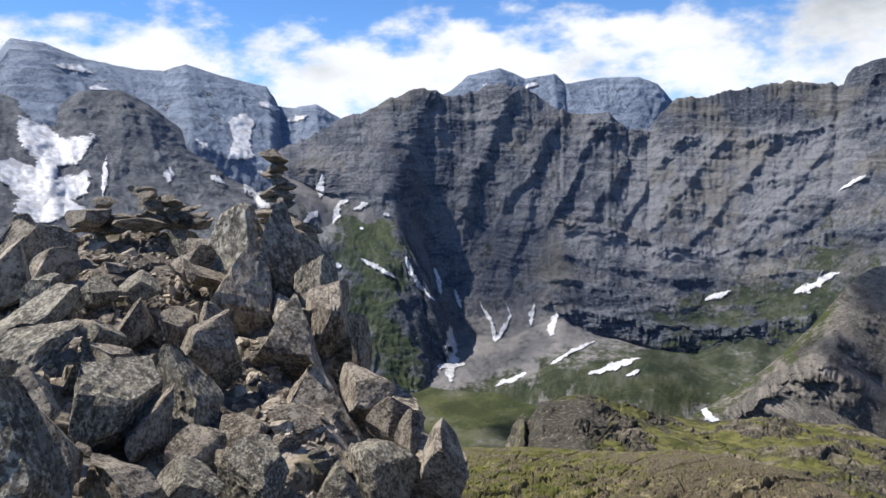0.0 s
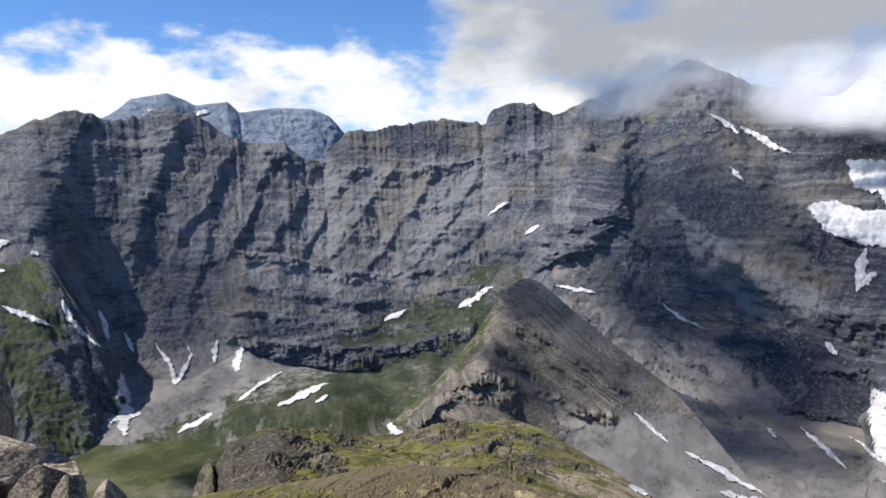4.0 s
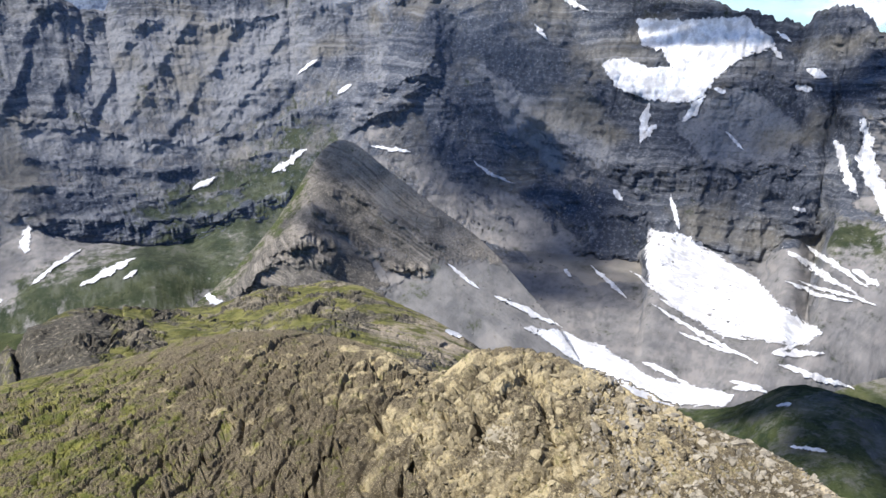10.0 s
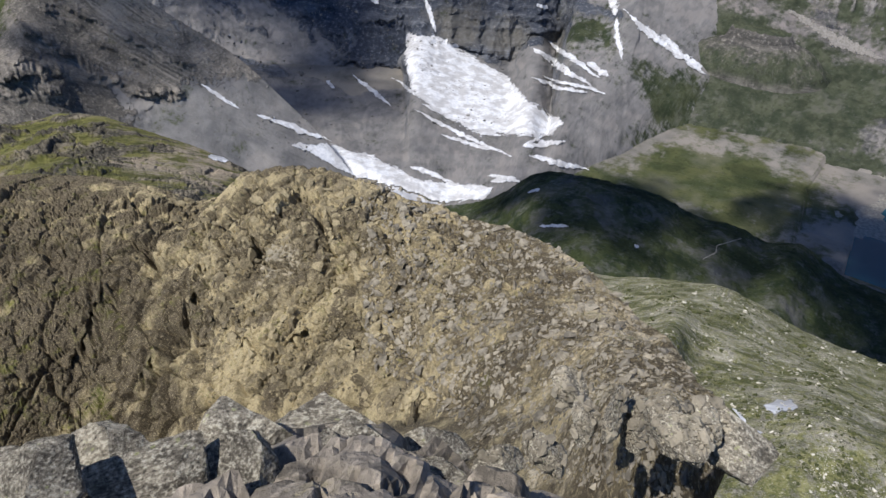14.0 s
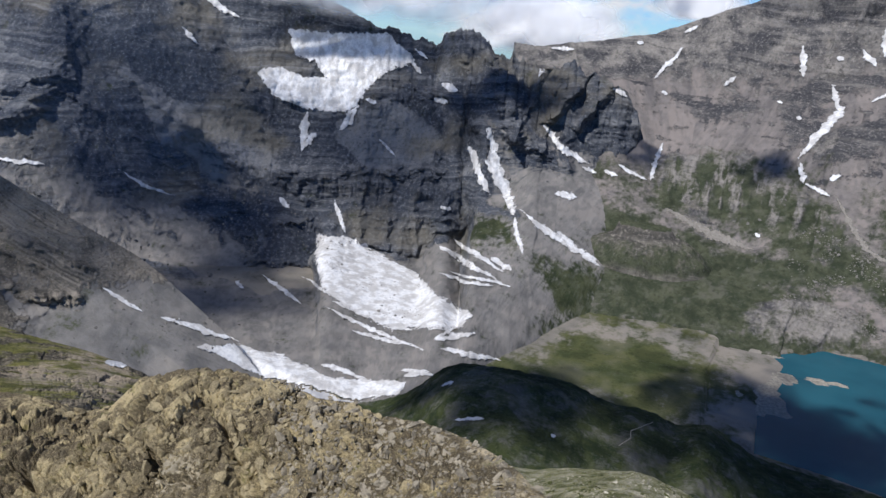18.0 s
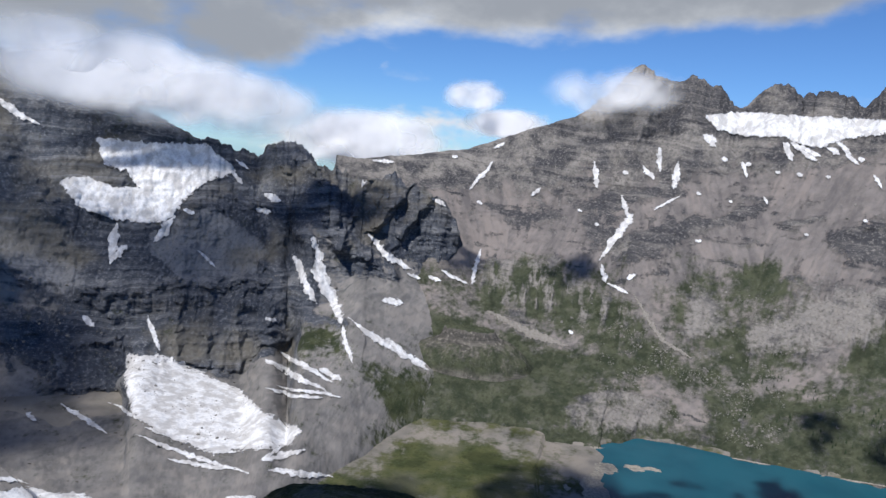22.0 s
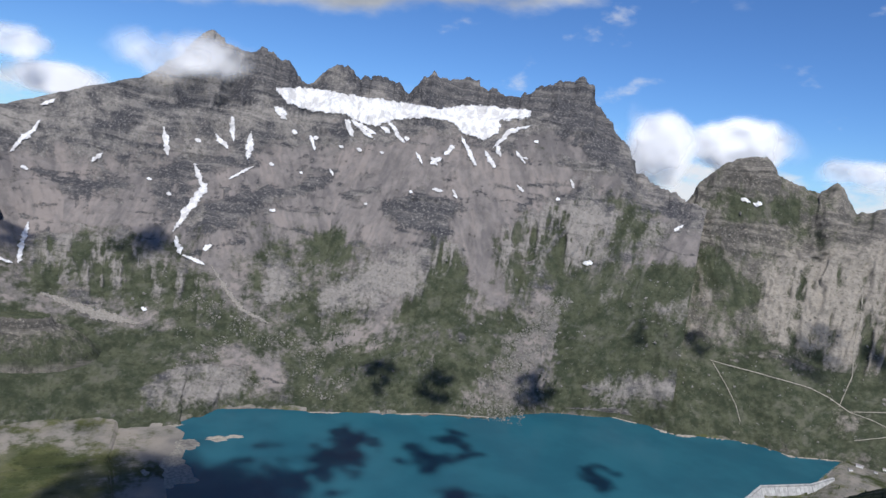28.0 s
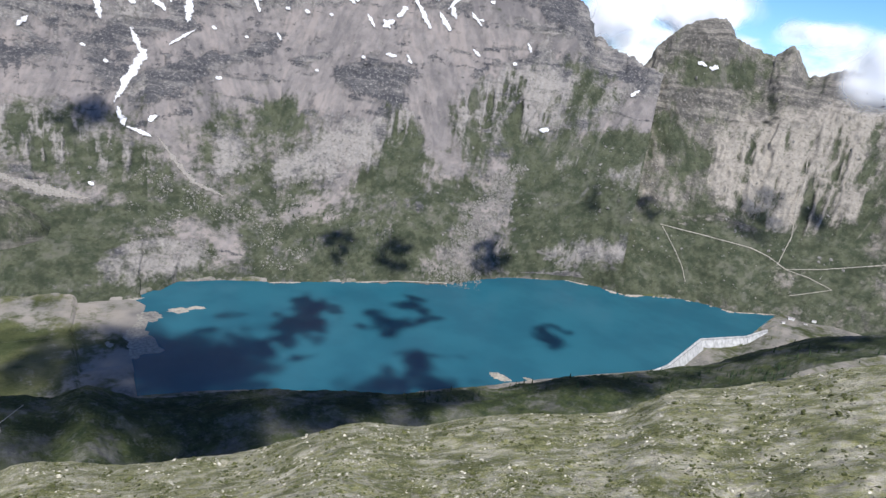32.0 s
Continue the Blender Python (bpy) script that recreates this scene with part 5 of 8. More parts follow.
ledge("craggy_summit_range", 20, 0.8, (94.47, 3.84), (97.64, 3.54), (100.89, 4.05))
ridge("craggy_summit_range", 40, 0.9, 0.6, (99.77, 7.23), (99.58, 4.69), (98.62, 1.57))
ridge("craggy_summit_range", 30, 0.7, 0.5, (103.19, 6.55), (104.2, 5))
ridge("craggy_summit_range", 50, 1.4, 1, (127.68, 2.35), (126.82, -0.96), (123.86, -6))
ridge("craggy_summit_range", 30, 0.9, 0.7, (130.15, 0.85), (130.56, -1.81), (128.39, -5.34))
ridge("craggy_summit_range", 40, 0.8, 0.6, (105.67, 7.59), (106.09, 5.72))
ridge("craggy_summit_range", 30, 0.7, 0.5, (118.65, 8.14), (118.86, 6.63))
ridge("craggy_summit_range", 40, 0.8, 0.6, (125.88, 8.34), (127.09, 6.29), (129.17, 4.32))
ridge("craggy_summit_range", 40, 1.2, 1, (97.76, 6.88), (97.02, 1.33), (96.43, -1.31))
ridge("green_mountain", 60, 1.3, 0.9, (137.94, 2.94), (136.26, 0.55), (135.06, -2.51), (133, -6))
ridge("green_mountain", 40, 1, 0.8, (139.96, 2.97), (141.47, 1.04), (140.34, -1.7))
ridge("green_mountain", 40, 1, 0.7, (145.55, 1.59), (146.33, -0.77), (144.8, -2.69))
ridge("green_mountain", 40, 1, 0.8, (136.45, -3.19), (138.66, -6.37))
ridge("green_mountain", 30, 1, 0.8, (144.8, -2.69), (142.53, -5.23), (141.09, -8.54))
ledge("green_mountain", 34, 1.2, (134.6, -2.36), (137.79, -1.13), (142.24, -1.2))
ledge("green_mountain", 24, 1, (143.57, 0.06), (147.37, -0.53), (149.98, 0.4))
ledge("green_mountain", 22, 1, (143.25, -2.53), (146.96, -2.32), (150.25, -1.15))
ledge("green_mountain", 20, 1.2, (141.59, -6.7), (145.37, -5.96), (148.76, -4.45))
ledge("green_mountain", 20, 1, (139.45, -11.07), (143.01, -10.3), (146.22, -10.81))
ridge("shaded_mountain", 80, 1.4, 1, (-24.32, 4.1), (-22.27, 1.4), (-20.15, -1.65), (-17.99, -5.7))
ridge("shaded_mountain", 70, 1.2, 1, (-26.56, 3.91), (-28.33, 0.76), (-29.37, -2.39))
ridge("shaded_mountain", 60, 1.2, 0.8, (-31.12, 3.54), (-30.07, 0.82), (-29.02, -2.41))
ridge("shaded_mountain", 50, 1, 0.8, (-23.62, 3.49), (-24.36, -0.19), (-25.78, -3.03))
ridge("shaded_mountain", 50, 1, 0.8, (-20.15, -1.65), (-21.59, -4.15))


def hummocks(p, n, v):
    d = 8 * fbm(p / 90, 4) + 2.2 * fbm(p / 17, 4, 0.6)
    return n * d[:, None]


def alp_cover(p, v):
    n = fbm(p / (13, 13, 6), 5, 0.6)
    return np.full(len(v), 0.55), 0.66 + 0.5 * n


BACK = (450, -420)
ROCKY = even(0.1, 0)
loft("far_mountain_west", [beyond(FARL_S, -1500, -1150), beyond(FARL_S, -950, -480), FARL_S, beyond(FARL_S, 180, -300)], -40, -4.9, 0.1, (40, 90, 8), wall_relief(55, 14, 18, keep=(2,)), far_mat, "far mountain painted hazy blue-grey, with snow streaks under the clouds", "mountain", cover=ROCKY)
loft("far_mountain_north", [beyond(FARM_S, -500, -500), FARM_S, beyond(FARM_S, 180, -300)], -1.8, 22, 0.1, (80, 8), wall_relief(55, 14, 18, keep=(1,)), far_mat, "distant rock peaks painted pale blue for haze behind the dark wall", "mountain", cover=ROCKY)
loft("shaded_mountain", [beyond(LEFT_F, -300, -160), LEFT_F, LEFT_M, LEFT_S, beyond(LEFT_S, *BACK)], -42, -0.2, 0.09, (14, 110, 120, 12), wall_relief(75, 8, 14, keep=(3,)), left_mat,
     "dark slate mountain flecked with snow fields", "mountain", cover=cover_by_rows(((0, 0.6), (1, 0.5), (2, 0.35), (3, 0.1)), ((0, 0.9), (1, 0.6), (2, 0.1), (3, 0))))
TOUR_S = TOUR_S1 + TOUR_S2
loft("rock_wall_massif", [beyond(TOUR_T, -260, -150), TOUR_T, TOUR_F, TOUR_B, TOUR_S, beyond(TOUR_S, *BACK)], -13.5, 85.4, 0.08, (16, 60, 60, 170, 10), wall_relief(34, 15, 13, bed_size=56, keep=(4,), hold=0.3, run=2.0), tour_mat,
     "dark layered limestone mountain wall with scree at its foot", "mountain", soften=0.7, crisp=(4, 5), jag=16, calm_crest=((60, 69), (1, 2.4)), scree=TOUR_SCREE, cover=cover_by_rows(((0, 1), (1.85, 1), (2.1, 0.42), (3, 0.4), (4, 0.2)), ((0, 0.3), (1.2, 0.1), (2, 0), (4, 0))))
loft("brown_spur", [beyond(SPUR_F, -60, -120), SPUR_F, SPUR_M, SPUR_S, beyond(SPUR_S, 250, -260)], 17.4, 54.7, 0.08, (10, 60, 80, 10), wall_relief(4, 12, 5, 1.0, 24, (0.48, -0.36), keep=(3,), hold=0.1, run=1.0), spur_mat,
     "brown slate spur with scree flanks below the wall", "mountain", soften=2.4, jag=2, cover=cover_by_rows(((0, 1), (1.6, 0.9), (2.2, 0.3), (3, 0.1)), ((0, 0), (4, 0))))
loft("craggy_summit_range", [[(a, r - 60, -20) for a, r, z in SHORE_FAR], [(a, r + 14, 4) for a, r, z in SHORE_FAR], DENT_F, DENT_C, DENT_G, DENT_S, beyond(DENT_S, *BACK)], 73.2, 136.5, 0.08, (6, 70, 75, 70, 90, 10), wall_relief(48, 10, 9, 1.0, 60, (0.05, -0.08), keep=(5,), hold=0.6, run=2.2), dent_mat,
     "grey-brown mountain with jagged summits above the lake", "mountain", soften=0.8, outcrop=0.55, crisp=(5, 6), jag=36, drawn=True, calm_crest=((92, 96), (0.08, 1)), cover=cover_by_rows(((0, 0.8), (1.1, 0.5), (2, 0.6), (3, 0.85), (3.9, 0.8), (4.35, 0.2), (4.6, 0)), ((0, 0.3), (1.1, 0.85), (1.9, 0.8), (2.4, 0.6), (2.8, 0.25), (3.2, 0), (4, 0))))
loft("green_mountain", [[(a, r - 60, -20) for a, r, z in SHORE_FAR], [(a, r + 14, 4) for a, r, z in SHORE_FAR], GREEN_F, GREEN_M, GREEN_S, beyond(GREEN_S, *BACK)], 128, 165, 0.08, (6, 60, 60, 70, 10), wall_relief(62, 9, 7, 0.8, 52, (0.05, -0.08), keep=(4,), run=2.2), green_mat,
     "rocky mountain with green lower slopes", "mountain", drawn=True, soften=1.2, crisp=(4, 5), jag=16, cover=cover_by_rows(((0, 0.8), (1.1, 0.4), (2, 0.6), (3, 0.5), (4, 0.1)), ((0, 0.4), (1.1, 0.75), (2, 0.5), (3, 0.4), (4, 0.35))))
loft("valley_shoulder", [beyond(DARK_S, -420, 60), beyond(DARK_S, -120, 30), DARK_S, beyond(DARK_S, 130, -110)], 58, 165, 0.1, (20, 40, 14), hill_relief(120, 13, 5), dark_mat, "green valley shoulder above the lake, darkened for cloud shade", "hill", soften=1.2, cover=even(0.2, 0.75))
loft("alpine_slope", [[(a, 0.42 * r, EYE - 175) for a, r, z in ALP_F], ALP_F, ALP_S, beyond(ALP_S, 200, -110)], 70, 165, 0.12, (20, 130, 14), hummocks, alp_mat, "sunlit yellow-green alpine slope with small rocks", "hill", soften=2.5, cover=alp_cover)
loft("turf_ridge", [MID_F, MID_M, MID_S, beyond(MID_S, 60, -90)], -2, 49, 0.06, (90, 170, 16), crag_relief, mid_mat, "craggy ridge with olive turf between the rocks", "ridge", cover=crag_cover, tint=crag_tint, exact=True)


def shore_relief(p, n, v):
    """Gentle unevenness; at the lake's head the ground runs out into the water along a ragged line."""
    d = hill_relief(120, 1.2, 0.8)(p, n, v)
    az, _ = bearing_height(p)
    r = np.hypot(p[:, 0], p[:, 1])
    q = np.stack([r, 0 * r, 0 * r], -1)
    edge = 96.3 + 1.3 * fbm(q / 260, 4, 0.6) + np.interp(r, [1450, 1600, 1900, 2080, 2200, 2500], [-0.4, 0.4, -0.4, 1.2, -1.2, -2.2])
    head = (az > 91.5) & (az < 100) & (v > 2.9) & (v < 7.1)
    d[:, 2] = np.where(head, np.clip((edge - az) * 4.5, -9, 4) + 0.5 * d[:, 2] - p[:, 2], d[:, 2])
    return d


def valley_floor():
    az = np.arange(-60, 190.1, 0.25)
    near, _ = along(SHORE_NEAR, az)
    far, _ = along(SHORE_FAR, az)
    inside = (az > 92.0) & (az < 148.7)
    mid = (near + far) / 2
    near = np.where(inside, near, mid)
    far = np.where(inside, np.maximum(far, near + 5), mid)
    cols = []
    for base, dr, zi, zo in ((near, -900, 20, 20), (near, -200, 12, 12), (near, -30, 5, 6), (near, 0, 0, 6), (near, 25, -8, 6),
                             (mid, 0, -12, 6), (far, -25, -8, 6), (far, 0, 0, 6), (far, 18, 5, 7), (far, 140, 20, 14), (far, 500, 30, 30)):
        z = np.where(inside, zi, zo)
        if dr < -20 and base is near:
            z = np.minimum(z, np.interp(az, [140.5, 141.5, 146.5, 148.5, 160], [30, -20, -20, 4, 12]))
        cols.append((np.clip(base + dr, 300, 4900), z))
    cols.append((np.full_like(az, 4930.0), np.full_like(az, -150.0)))
    lines = [[(a, r, z) for a, r, z in zip(az, c[0], c[1])] for c in cols]
    loft("ground", lines, -60, 190, 0.3, (8, 30, 6, 6, 8, 8, 6, 8, 12, 12, 12), shore_relief, floor_mat, "valley floor of turf, gravel and silt", "ground", cover=lambda p, v: (np.where((bearing_height(p)[0] > 42) & (bearing_height(p)[0] < 72), 0.95, 0.55), np.interp(bearing_height(p)[0], [30, 44, 72, 80], [0.95, 0, 0, 0.4])), exact=True)


valley_floor()


def lake():
    """Flat water inside a ring of the two shores."""
    m = Mat("turquoise_water", 0.2, spec=0.08)
    n = m.noise(220, 4)
    m.done(m.mix(m.band(n, 0.35, 0.65), (0.012, 0.068, 0.098), (0.016, 0.084, 0.115)), m.bump(m.noise(6, 3), 0.15, 0.3))
    bm = bmesh.new()
    ring = []
    for line, order in ((SHORE_FAR, 1), (SHORE_NEAR, -1)):
        for a, r, z in line[::order]:
            grow = 60 if order == 1 else 2 if a > 140.3 else -60
            a = a - 4.2 if a < 97.2 else a
            ring.append(bm.verts.new(((r + grow) * math.sin(radians(a)), (r + grow) * math.cos(radians(a)), 0)))
    bm.faces.new(ring)
    bmesh.ops.triangulate(bm, faces=bm.faces[:])
    me = bpy.data.meshes.new("water")
    bm.to_mesh(me)
    me.materials.append(m.m)
    tagged(new("water", me), "turquoise mountain lake held by a dam", "lake", kind="structure")


lake()


# ---- near ridge ----
def ridge_relief(p, n, v):
    r = np.hypot(p[:, 0], p[:, 1])
    far = np.clip(r / 50, 0.3, 1.25)
    az, _ = bearing_height(p)
    crag = np.clip((74 - az) / 14, 0.35, 1) * np.interp(az, [30, 42], [0.65, 1])
    rib = fbm((p @ JOINTS) / (26, 9, 9), 4, 0.55, True)
    open_ = np.clip(2.2 * fbm(p / 7 + 60, 4, 0.55) + 0.35, 0.05, 1)
    d = far * (0.9 * fbm(p / 16, 4) + 1.0 * crag * rib) + crag * far * (1.1 * jointed(p, 6.0, 2.0, 0.07, 1.5, 0.9) + 0.62 * jointed(p + 40, 2.4, 1.6, 0.09, 1.2, 0.8)) * (0.55 + 0.6 * open_)
    d = d + far * (0.26 * jointed(p + 11, 1.0, 1.5, 0.13, 1.1, 0.8) * (0.6 + 0.5 * open_) + 0.26 * fbm((p @ JOINTS) / (1.6, 0.9, 0.9), 5, 0.62, True) + 0.06 * fbm(p / 0.3, 3, 0.65))
    fade = (0.18 + np.clip(np.abs(v - 4) * 1.6, 0, 0.82)) * np.clip((v - 0.85) * 2.5, 0.05, 1)
    return n * (d * fade)[:, None]


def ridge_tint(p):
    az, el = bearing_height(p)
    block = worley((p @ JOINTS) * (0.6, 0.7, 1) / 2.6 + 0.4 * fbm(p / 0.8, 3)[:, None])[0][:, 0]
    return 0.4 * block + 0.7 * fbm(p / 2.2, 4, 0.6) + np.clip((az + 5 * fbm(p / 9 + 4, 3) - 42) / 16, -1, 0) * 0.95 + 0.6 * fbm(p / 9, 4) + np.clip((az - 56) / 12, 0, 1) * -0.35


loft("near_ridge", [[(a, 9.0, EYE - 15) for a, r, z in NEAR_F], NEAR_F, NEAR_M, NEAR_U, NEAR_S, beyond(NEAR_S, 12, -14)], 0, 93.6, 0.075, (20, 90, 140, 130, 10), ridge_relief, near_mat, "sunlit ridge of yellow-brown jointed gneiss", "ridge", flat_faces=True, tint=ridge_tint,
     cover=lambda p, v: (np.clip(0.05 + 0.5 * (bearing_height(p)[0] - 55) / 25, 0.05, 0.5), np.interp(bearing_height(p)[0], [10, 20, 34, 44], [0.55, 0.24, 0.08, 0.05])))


# ---- snow ----
snow_mat = Mat("old_snow", 0.6, spec=0.3)
_n = snow_mat.noise(9, 5, 0.6)
_thin = snow_mat.band(attr(snow_mat, "depth"), 1.2, 0.4)
_d = snow_mat.noise(34, 5, 0.6, stretch=(1, 1, 0.16))
snow_mat.done(snow_mat.mix(snow_mat.math("MULTIPLY", snow_mat.math("MAXIMUM", snow_mat.band(_d, 0.42, 0.6), snow_mat.math("MULTIPLY", _thin, snow_mat.band(_d, 0.34, 0.56))), 0.55), snow_mat.mix(snow_mat.band(_n, 0.35, 0.6), (0.54, 0.55, 0.57), (0.7, 0.7, 0.7)), (0.27, 0.25, 0.23)), snow_mat.bump(_n, 0.6, 0.4))


def frayed(m, size, lo=0.36, hi=0.56):
    """Lets a cover thin out to a ragged rim, where the ground comes through."""
    rim = m.math("ADD", attr(m, "depth"), m.math("ADD", m.math("MULTIPLY", m.math("SUBTRACT", m.noise(size, 5, 0.66, stretch=(1, 1, 0.45)), 0.5), 1.5), m.math("MULTIPLY", m.math("SUBTRACT", m.noise(size * 2.6, 5, 0.66), 0.5), 1.7)))
    gone, over = m.node("ShaderNodeBsdfTransparent"), m.node("ShaderNodeMixShader")
    m.put(m.band(rim, lo, hi), over.inputs[0])
    m.put(gone.outputs[0], over.inputs[1])
    m.put(m.b.outputs[0], over.inputs[2])
    m.put(over.outputs[0], m.t.nodes["Material Output"].inputs["Surface"])


frayed(snow_mat, 17)
bpy.context.view_layer.update()
LAND = bpy.context.evaluated_depsgraph_get()
SUMMIT = Vector((0, 0, EYE))


def sight(az, el, on=""):
    """The land (or only the sheet of that name) in that direction from the summit: place, normal and distance."""
    a, e = radians(az), radians(el)
    way = Vector((math.sin(a) * math.cos(e), math.cos(a) * math.cos(e), math.sin(e)))
    hit, place, normal, _, ob, _ = scene.ray_cast(LAND, SUMMIT, way)
    return (place, normal, (place - SUMMIT).length) if hit and (not on or ob.name == on) else None


def strip_mesh(name, width, ends, lift, ragged, taper=True, cell=0.06, wander=0.0):
    """A ragged strip that lies on the land along a line of bearings and height angles."""
    pts = [Vector(e) for e in ends]
    lengths = [(b - a).length for a, b in zip(pts, pts[1:])]
    total = sum(lengths)
    ns = max(3, min(90, int((total + width) / cell)))
    nw = max(2, min(20, int(width / cell)))
    seed = Vector((ends[0][0] * 3.1, ends[0][1] * 2.7, 0))
    rows_, deep = [], []
    for i in range(ns + 1):
        d = -0.3 * width + (total + 0.6 * width) * i / ns
        k, left = 0, max(0.0, min(total, d))
        while k < len(lengths) - 1 and left > lengths[k]:
            left -= lengths[k]
            k += 1
        t = (pts[k + 1] - pts[k]).normalized()
        c = pts[k] + t * (left + (d - max(0.0, min(total, d))))
        side = Vector((-t.y, t.x))
        c = c + side * (wander * min(total, 2.5) * (noise.noise(Vector((d * 0.45, 0, 0)) + seed) + 0.3 * noise.noise(Vector((d * 1.3, 0, 3)) + seed)))
        s = i / ns
        w = 0.5 * width * (math.sin(math.pi * (0.04 + 0.92 * s)) ** 0.7 if taper else 1)
        row = []
        tip = min(1.0, 4 * min(s, 1 - s) + 0.35)
        rate = 1.3 / max(width, 0.12)
        sides = [max(0.08, 1 + ragged * (1.1 * noise.noise(Vector((d * rate, 7 * k, 0)) + seed) + 0.8 * noise.noise(Vector((d * rate * 3.1, 7 * k, 4)) + seed))) for k in (0, 1)]
        for j in range(nw + 1):
            x = 2 * j / nw - 1
            q = c + side * (x * w * sides[x > 0])
            row.append(sight(q.x, q.y))
            deep.append((1 - abs(x)) * tip * 1.1)
        rows_.append(row)
    bm = bmesh.new()
    lay = bm.verts.layers.float.new("depth")
    grid = [[bm.verts.new(h[0] + h[1] * lift * h[2] / 1000 + (SUMMIT - h[0]).normalized() * lift * h[2] / 1000) if h else None for h in row] for row in rows_]
    for k, v in enumerate(v for row in grid for v in row):
        if v:
            v[lay] = deep[k]
    for i in range(ns):
        for j in range(nw):
            quad = (grid[i][j], grid[i + 1][j], grid[i + 1][j + 1], grid[i][j + 1])
            hs = (rows_[i][j], rows_[i + 1][j], rows_[i + 1][j + 1], rows_[i][j + 1])
            if None in quad or max(h[2] for h in hs) > 1.07 * min(h[2] for h in hs):
                continue
            bm.faces.new(quad)
    bmesh.ops.delete(bm, geom=[v for v in bm.verts if not v.link_faces], context="VERTS")
    seen, best = set(), []
    for v in bm.verts:
        if v in seen:
            continue
        island, queue = [], [v]
        seen.add(v)
        while queue:
            q = queue.pop()
            island.append(q)
            for e in q.link_edges:
                o = e.other_vert(q)
                if o not in seen:
                    seen.add(o)
                    queue.append(o)
        best = max(best, island, key=len)
    bmesh.ops.delete(bm, geom=list(set(bm.verts) - set(best)), context="VERTS")
    bmesh.ops.recalc_face_normals(bm, faces=bm.faces[:])
    for f in bm.faces:
        f.smooth = True
    me = bpy.data.meshes.new(name)
    bm.to_mesh(me)
    bm.free()
    return me


def snow(width, *ends):
    me = strip_mesh("snow_patch", width * 1.7 + 0.1, ends, 1.0, 0.6, wander=0.08)
    if me.polygons:
        me.materials.append(snow_mat.m)
        size = "large white" if width > 0.8 else "small white"
        tagged(new("snow_patch", me), size + " old snow patch on the mountainside", "snow patch", "snow patches")


def snow_field(label, *ring, cell=0.11, soft=0.45):
    """A broad field of snow that lies on the land within a ring of bearings and height angles."""
    q = np.array(ring)
    a = np.arange(q[:, 0].min() - soft, q[:, 0].max() + soft, cell)
    e = np.arange(q[:, 1].min() - soft, q[:, 1].max() + soft, cell)
    aa, ee = np.meshgrid(a, e, indexing="ij")
    depth = 1.35 * within(aa.ravel(), ee.ravel(), ring, soft).reshape(aa.shape)
    bm = bmesh.new()
    lay = bm.verts.layers.float.new("depth")
    verts = {}
    for i, j in zip(*np.where(depth > 0)):
        h = sight(aa[i, j], ee[i, j])
        if h:
            v = bm.verts.new(h[0] + (h[1] + (SUMMIT - h[0]).normalized()) * h[2] / 900)
            v[lay] = depth[i, j]
            verts[i, j] = (v, h[2])
    for i, j in verts:
        ring_ = [verts.get(k) for k in ((i, j), (i + 1, j), (i + 1, j + 1), (i, j + 1))]
        if None not in ring_ and max(r[1] for r in ring_) < 1.09 * min(r[1] for r in ring_):
            bm.faces.new([r[0] for r in ring_])
    bmesh.ops.delete(bm, geom=[v for v in bm.verts if not v.link_faces], context="VERTS")
    for f in bm.faces:
        f.smooth = True
    me = bpy.data.meshes.new("snow_field")
    bm.to_mesh(me)
    bm.free()
    me.materials.append(snow_mat.m)
    tagged(new("snow_field", me), label, "snow field", "snow fields")


snow_field("steep hanging snow field high on the dark rock wall", (55.74, -0.84), (59.63, -0.89), (63.17, -0.66), (65.41, -2.51), (63.27, -3.32), (61.53, -5.08), (60.9, -6.38), (59.33, -6.72), (57.11, -6.55), (54.49, -5.68), (53.42, -3.99), (54.91, -3.65), (57.07, -4.46), (58.61, -4.25), (57.7, -2.89), (56.18, -2.54), cell=0.09, soft=0.3)
snow(0.5, (57.11, -6.99), (56.71, -9.7))
snow(0.35, (61.11, -6.14), (60.03, -7.55))
snow_field("broad dirty snow fan at the foot of the rock wall", *((58.13, -16.74), (60.96, -17.05), (63.41, -18.37), (66.63, -19.83), (68.21, -21.23), (71.49, -22.71), (70.70, -23.69), (67.57, -23.83), (64.71, -24.13), (61.11, -22.75), (58.49, -20.89), (58.08, -18.73)))
snow_field("long snow bank along the foot of the scree", *((48.13, -25.19), (51.58, -25.42), (56.00, -26.85), (59.42, -28.25), (66.04, -28.44), (65.38, -29.26), (61.45, -29.99), (58.14, -29.57), (52.67, -27.40)), soft=0.3)
snow_field("bright glacier shelf below the summit crags", *((101.88, 4.51), (104.71, 4.98), (107.27, 4.85), (111.88, 4.82), (114.64, 4.70), (117.70, 5.31), (122.08, 5.43), (121.98, 4.93), (119.69, 4.46), (119.67, 3.39), (118.60, 2.82), (116.89, 3.15), (116.11, 3.88), (113.81, 4.06), (111.23, 3.48), (109.84, 2.85), (108.44, 2.95), (107.45, 3.42), (104.92, 3.33), (102.80, 3.69)), soft=0.25)
snow_field("broad snow field on the slate mountain", *((-30.74, 2.32), (-29.29, 1.78), (-28.34, 0.77), (-26.32, 0.99), (-27.60, -0.79), (-28.87, -0.89), (-29.13, -2.00), (-26.96, -1.64), (-27.17, -2.94), (-28.36, -3.47), (-27.48, -4.24), (-30.73, -5.02), (-31.70, -3.90), (-31.23, -2.75), (-33.30, -0.98), (-31.58, -0.41), (-30.30, -1.14), (-29.95, -0.44), (-30.90, 0.85)), soft=0.35)
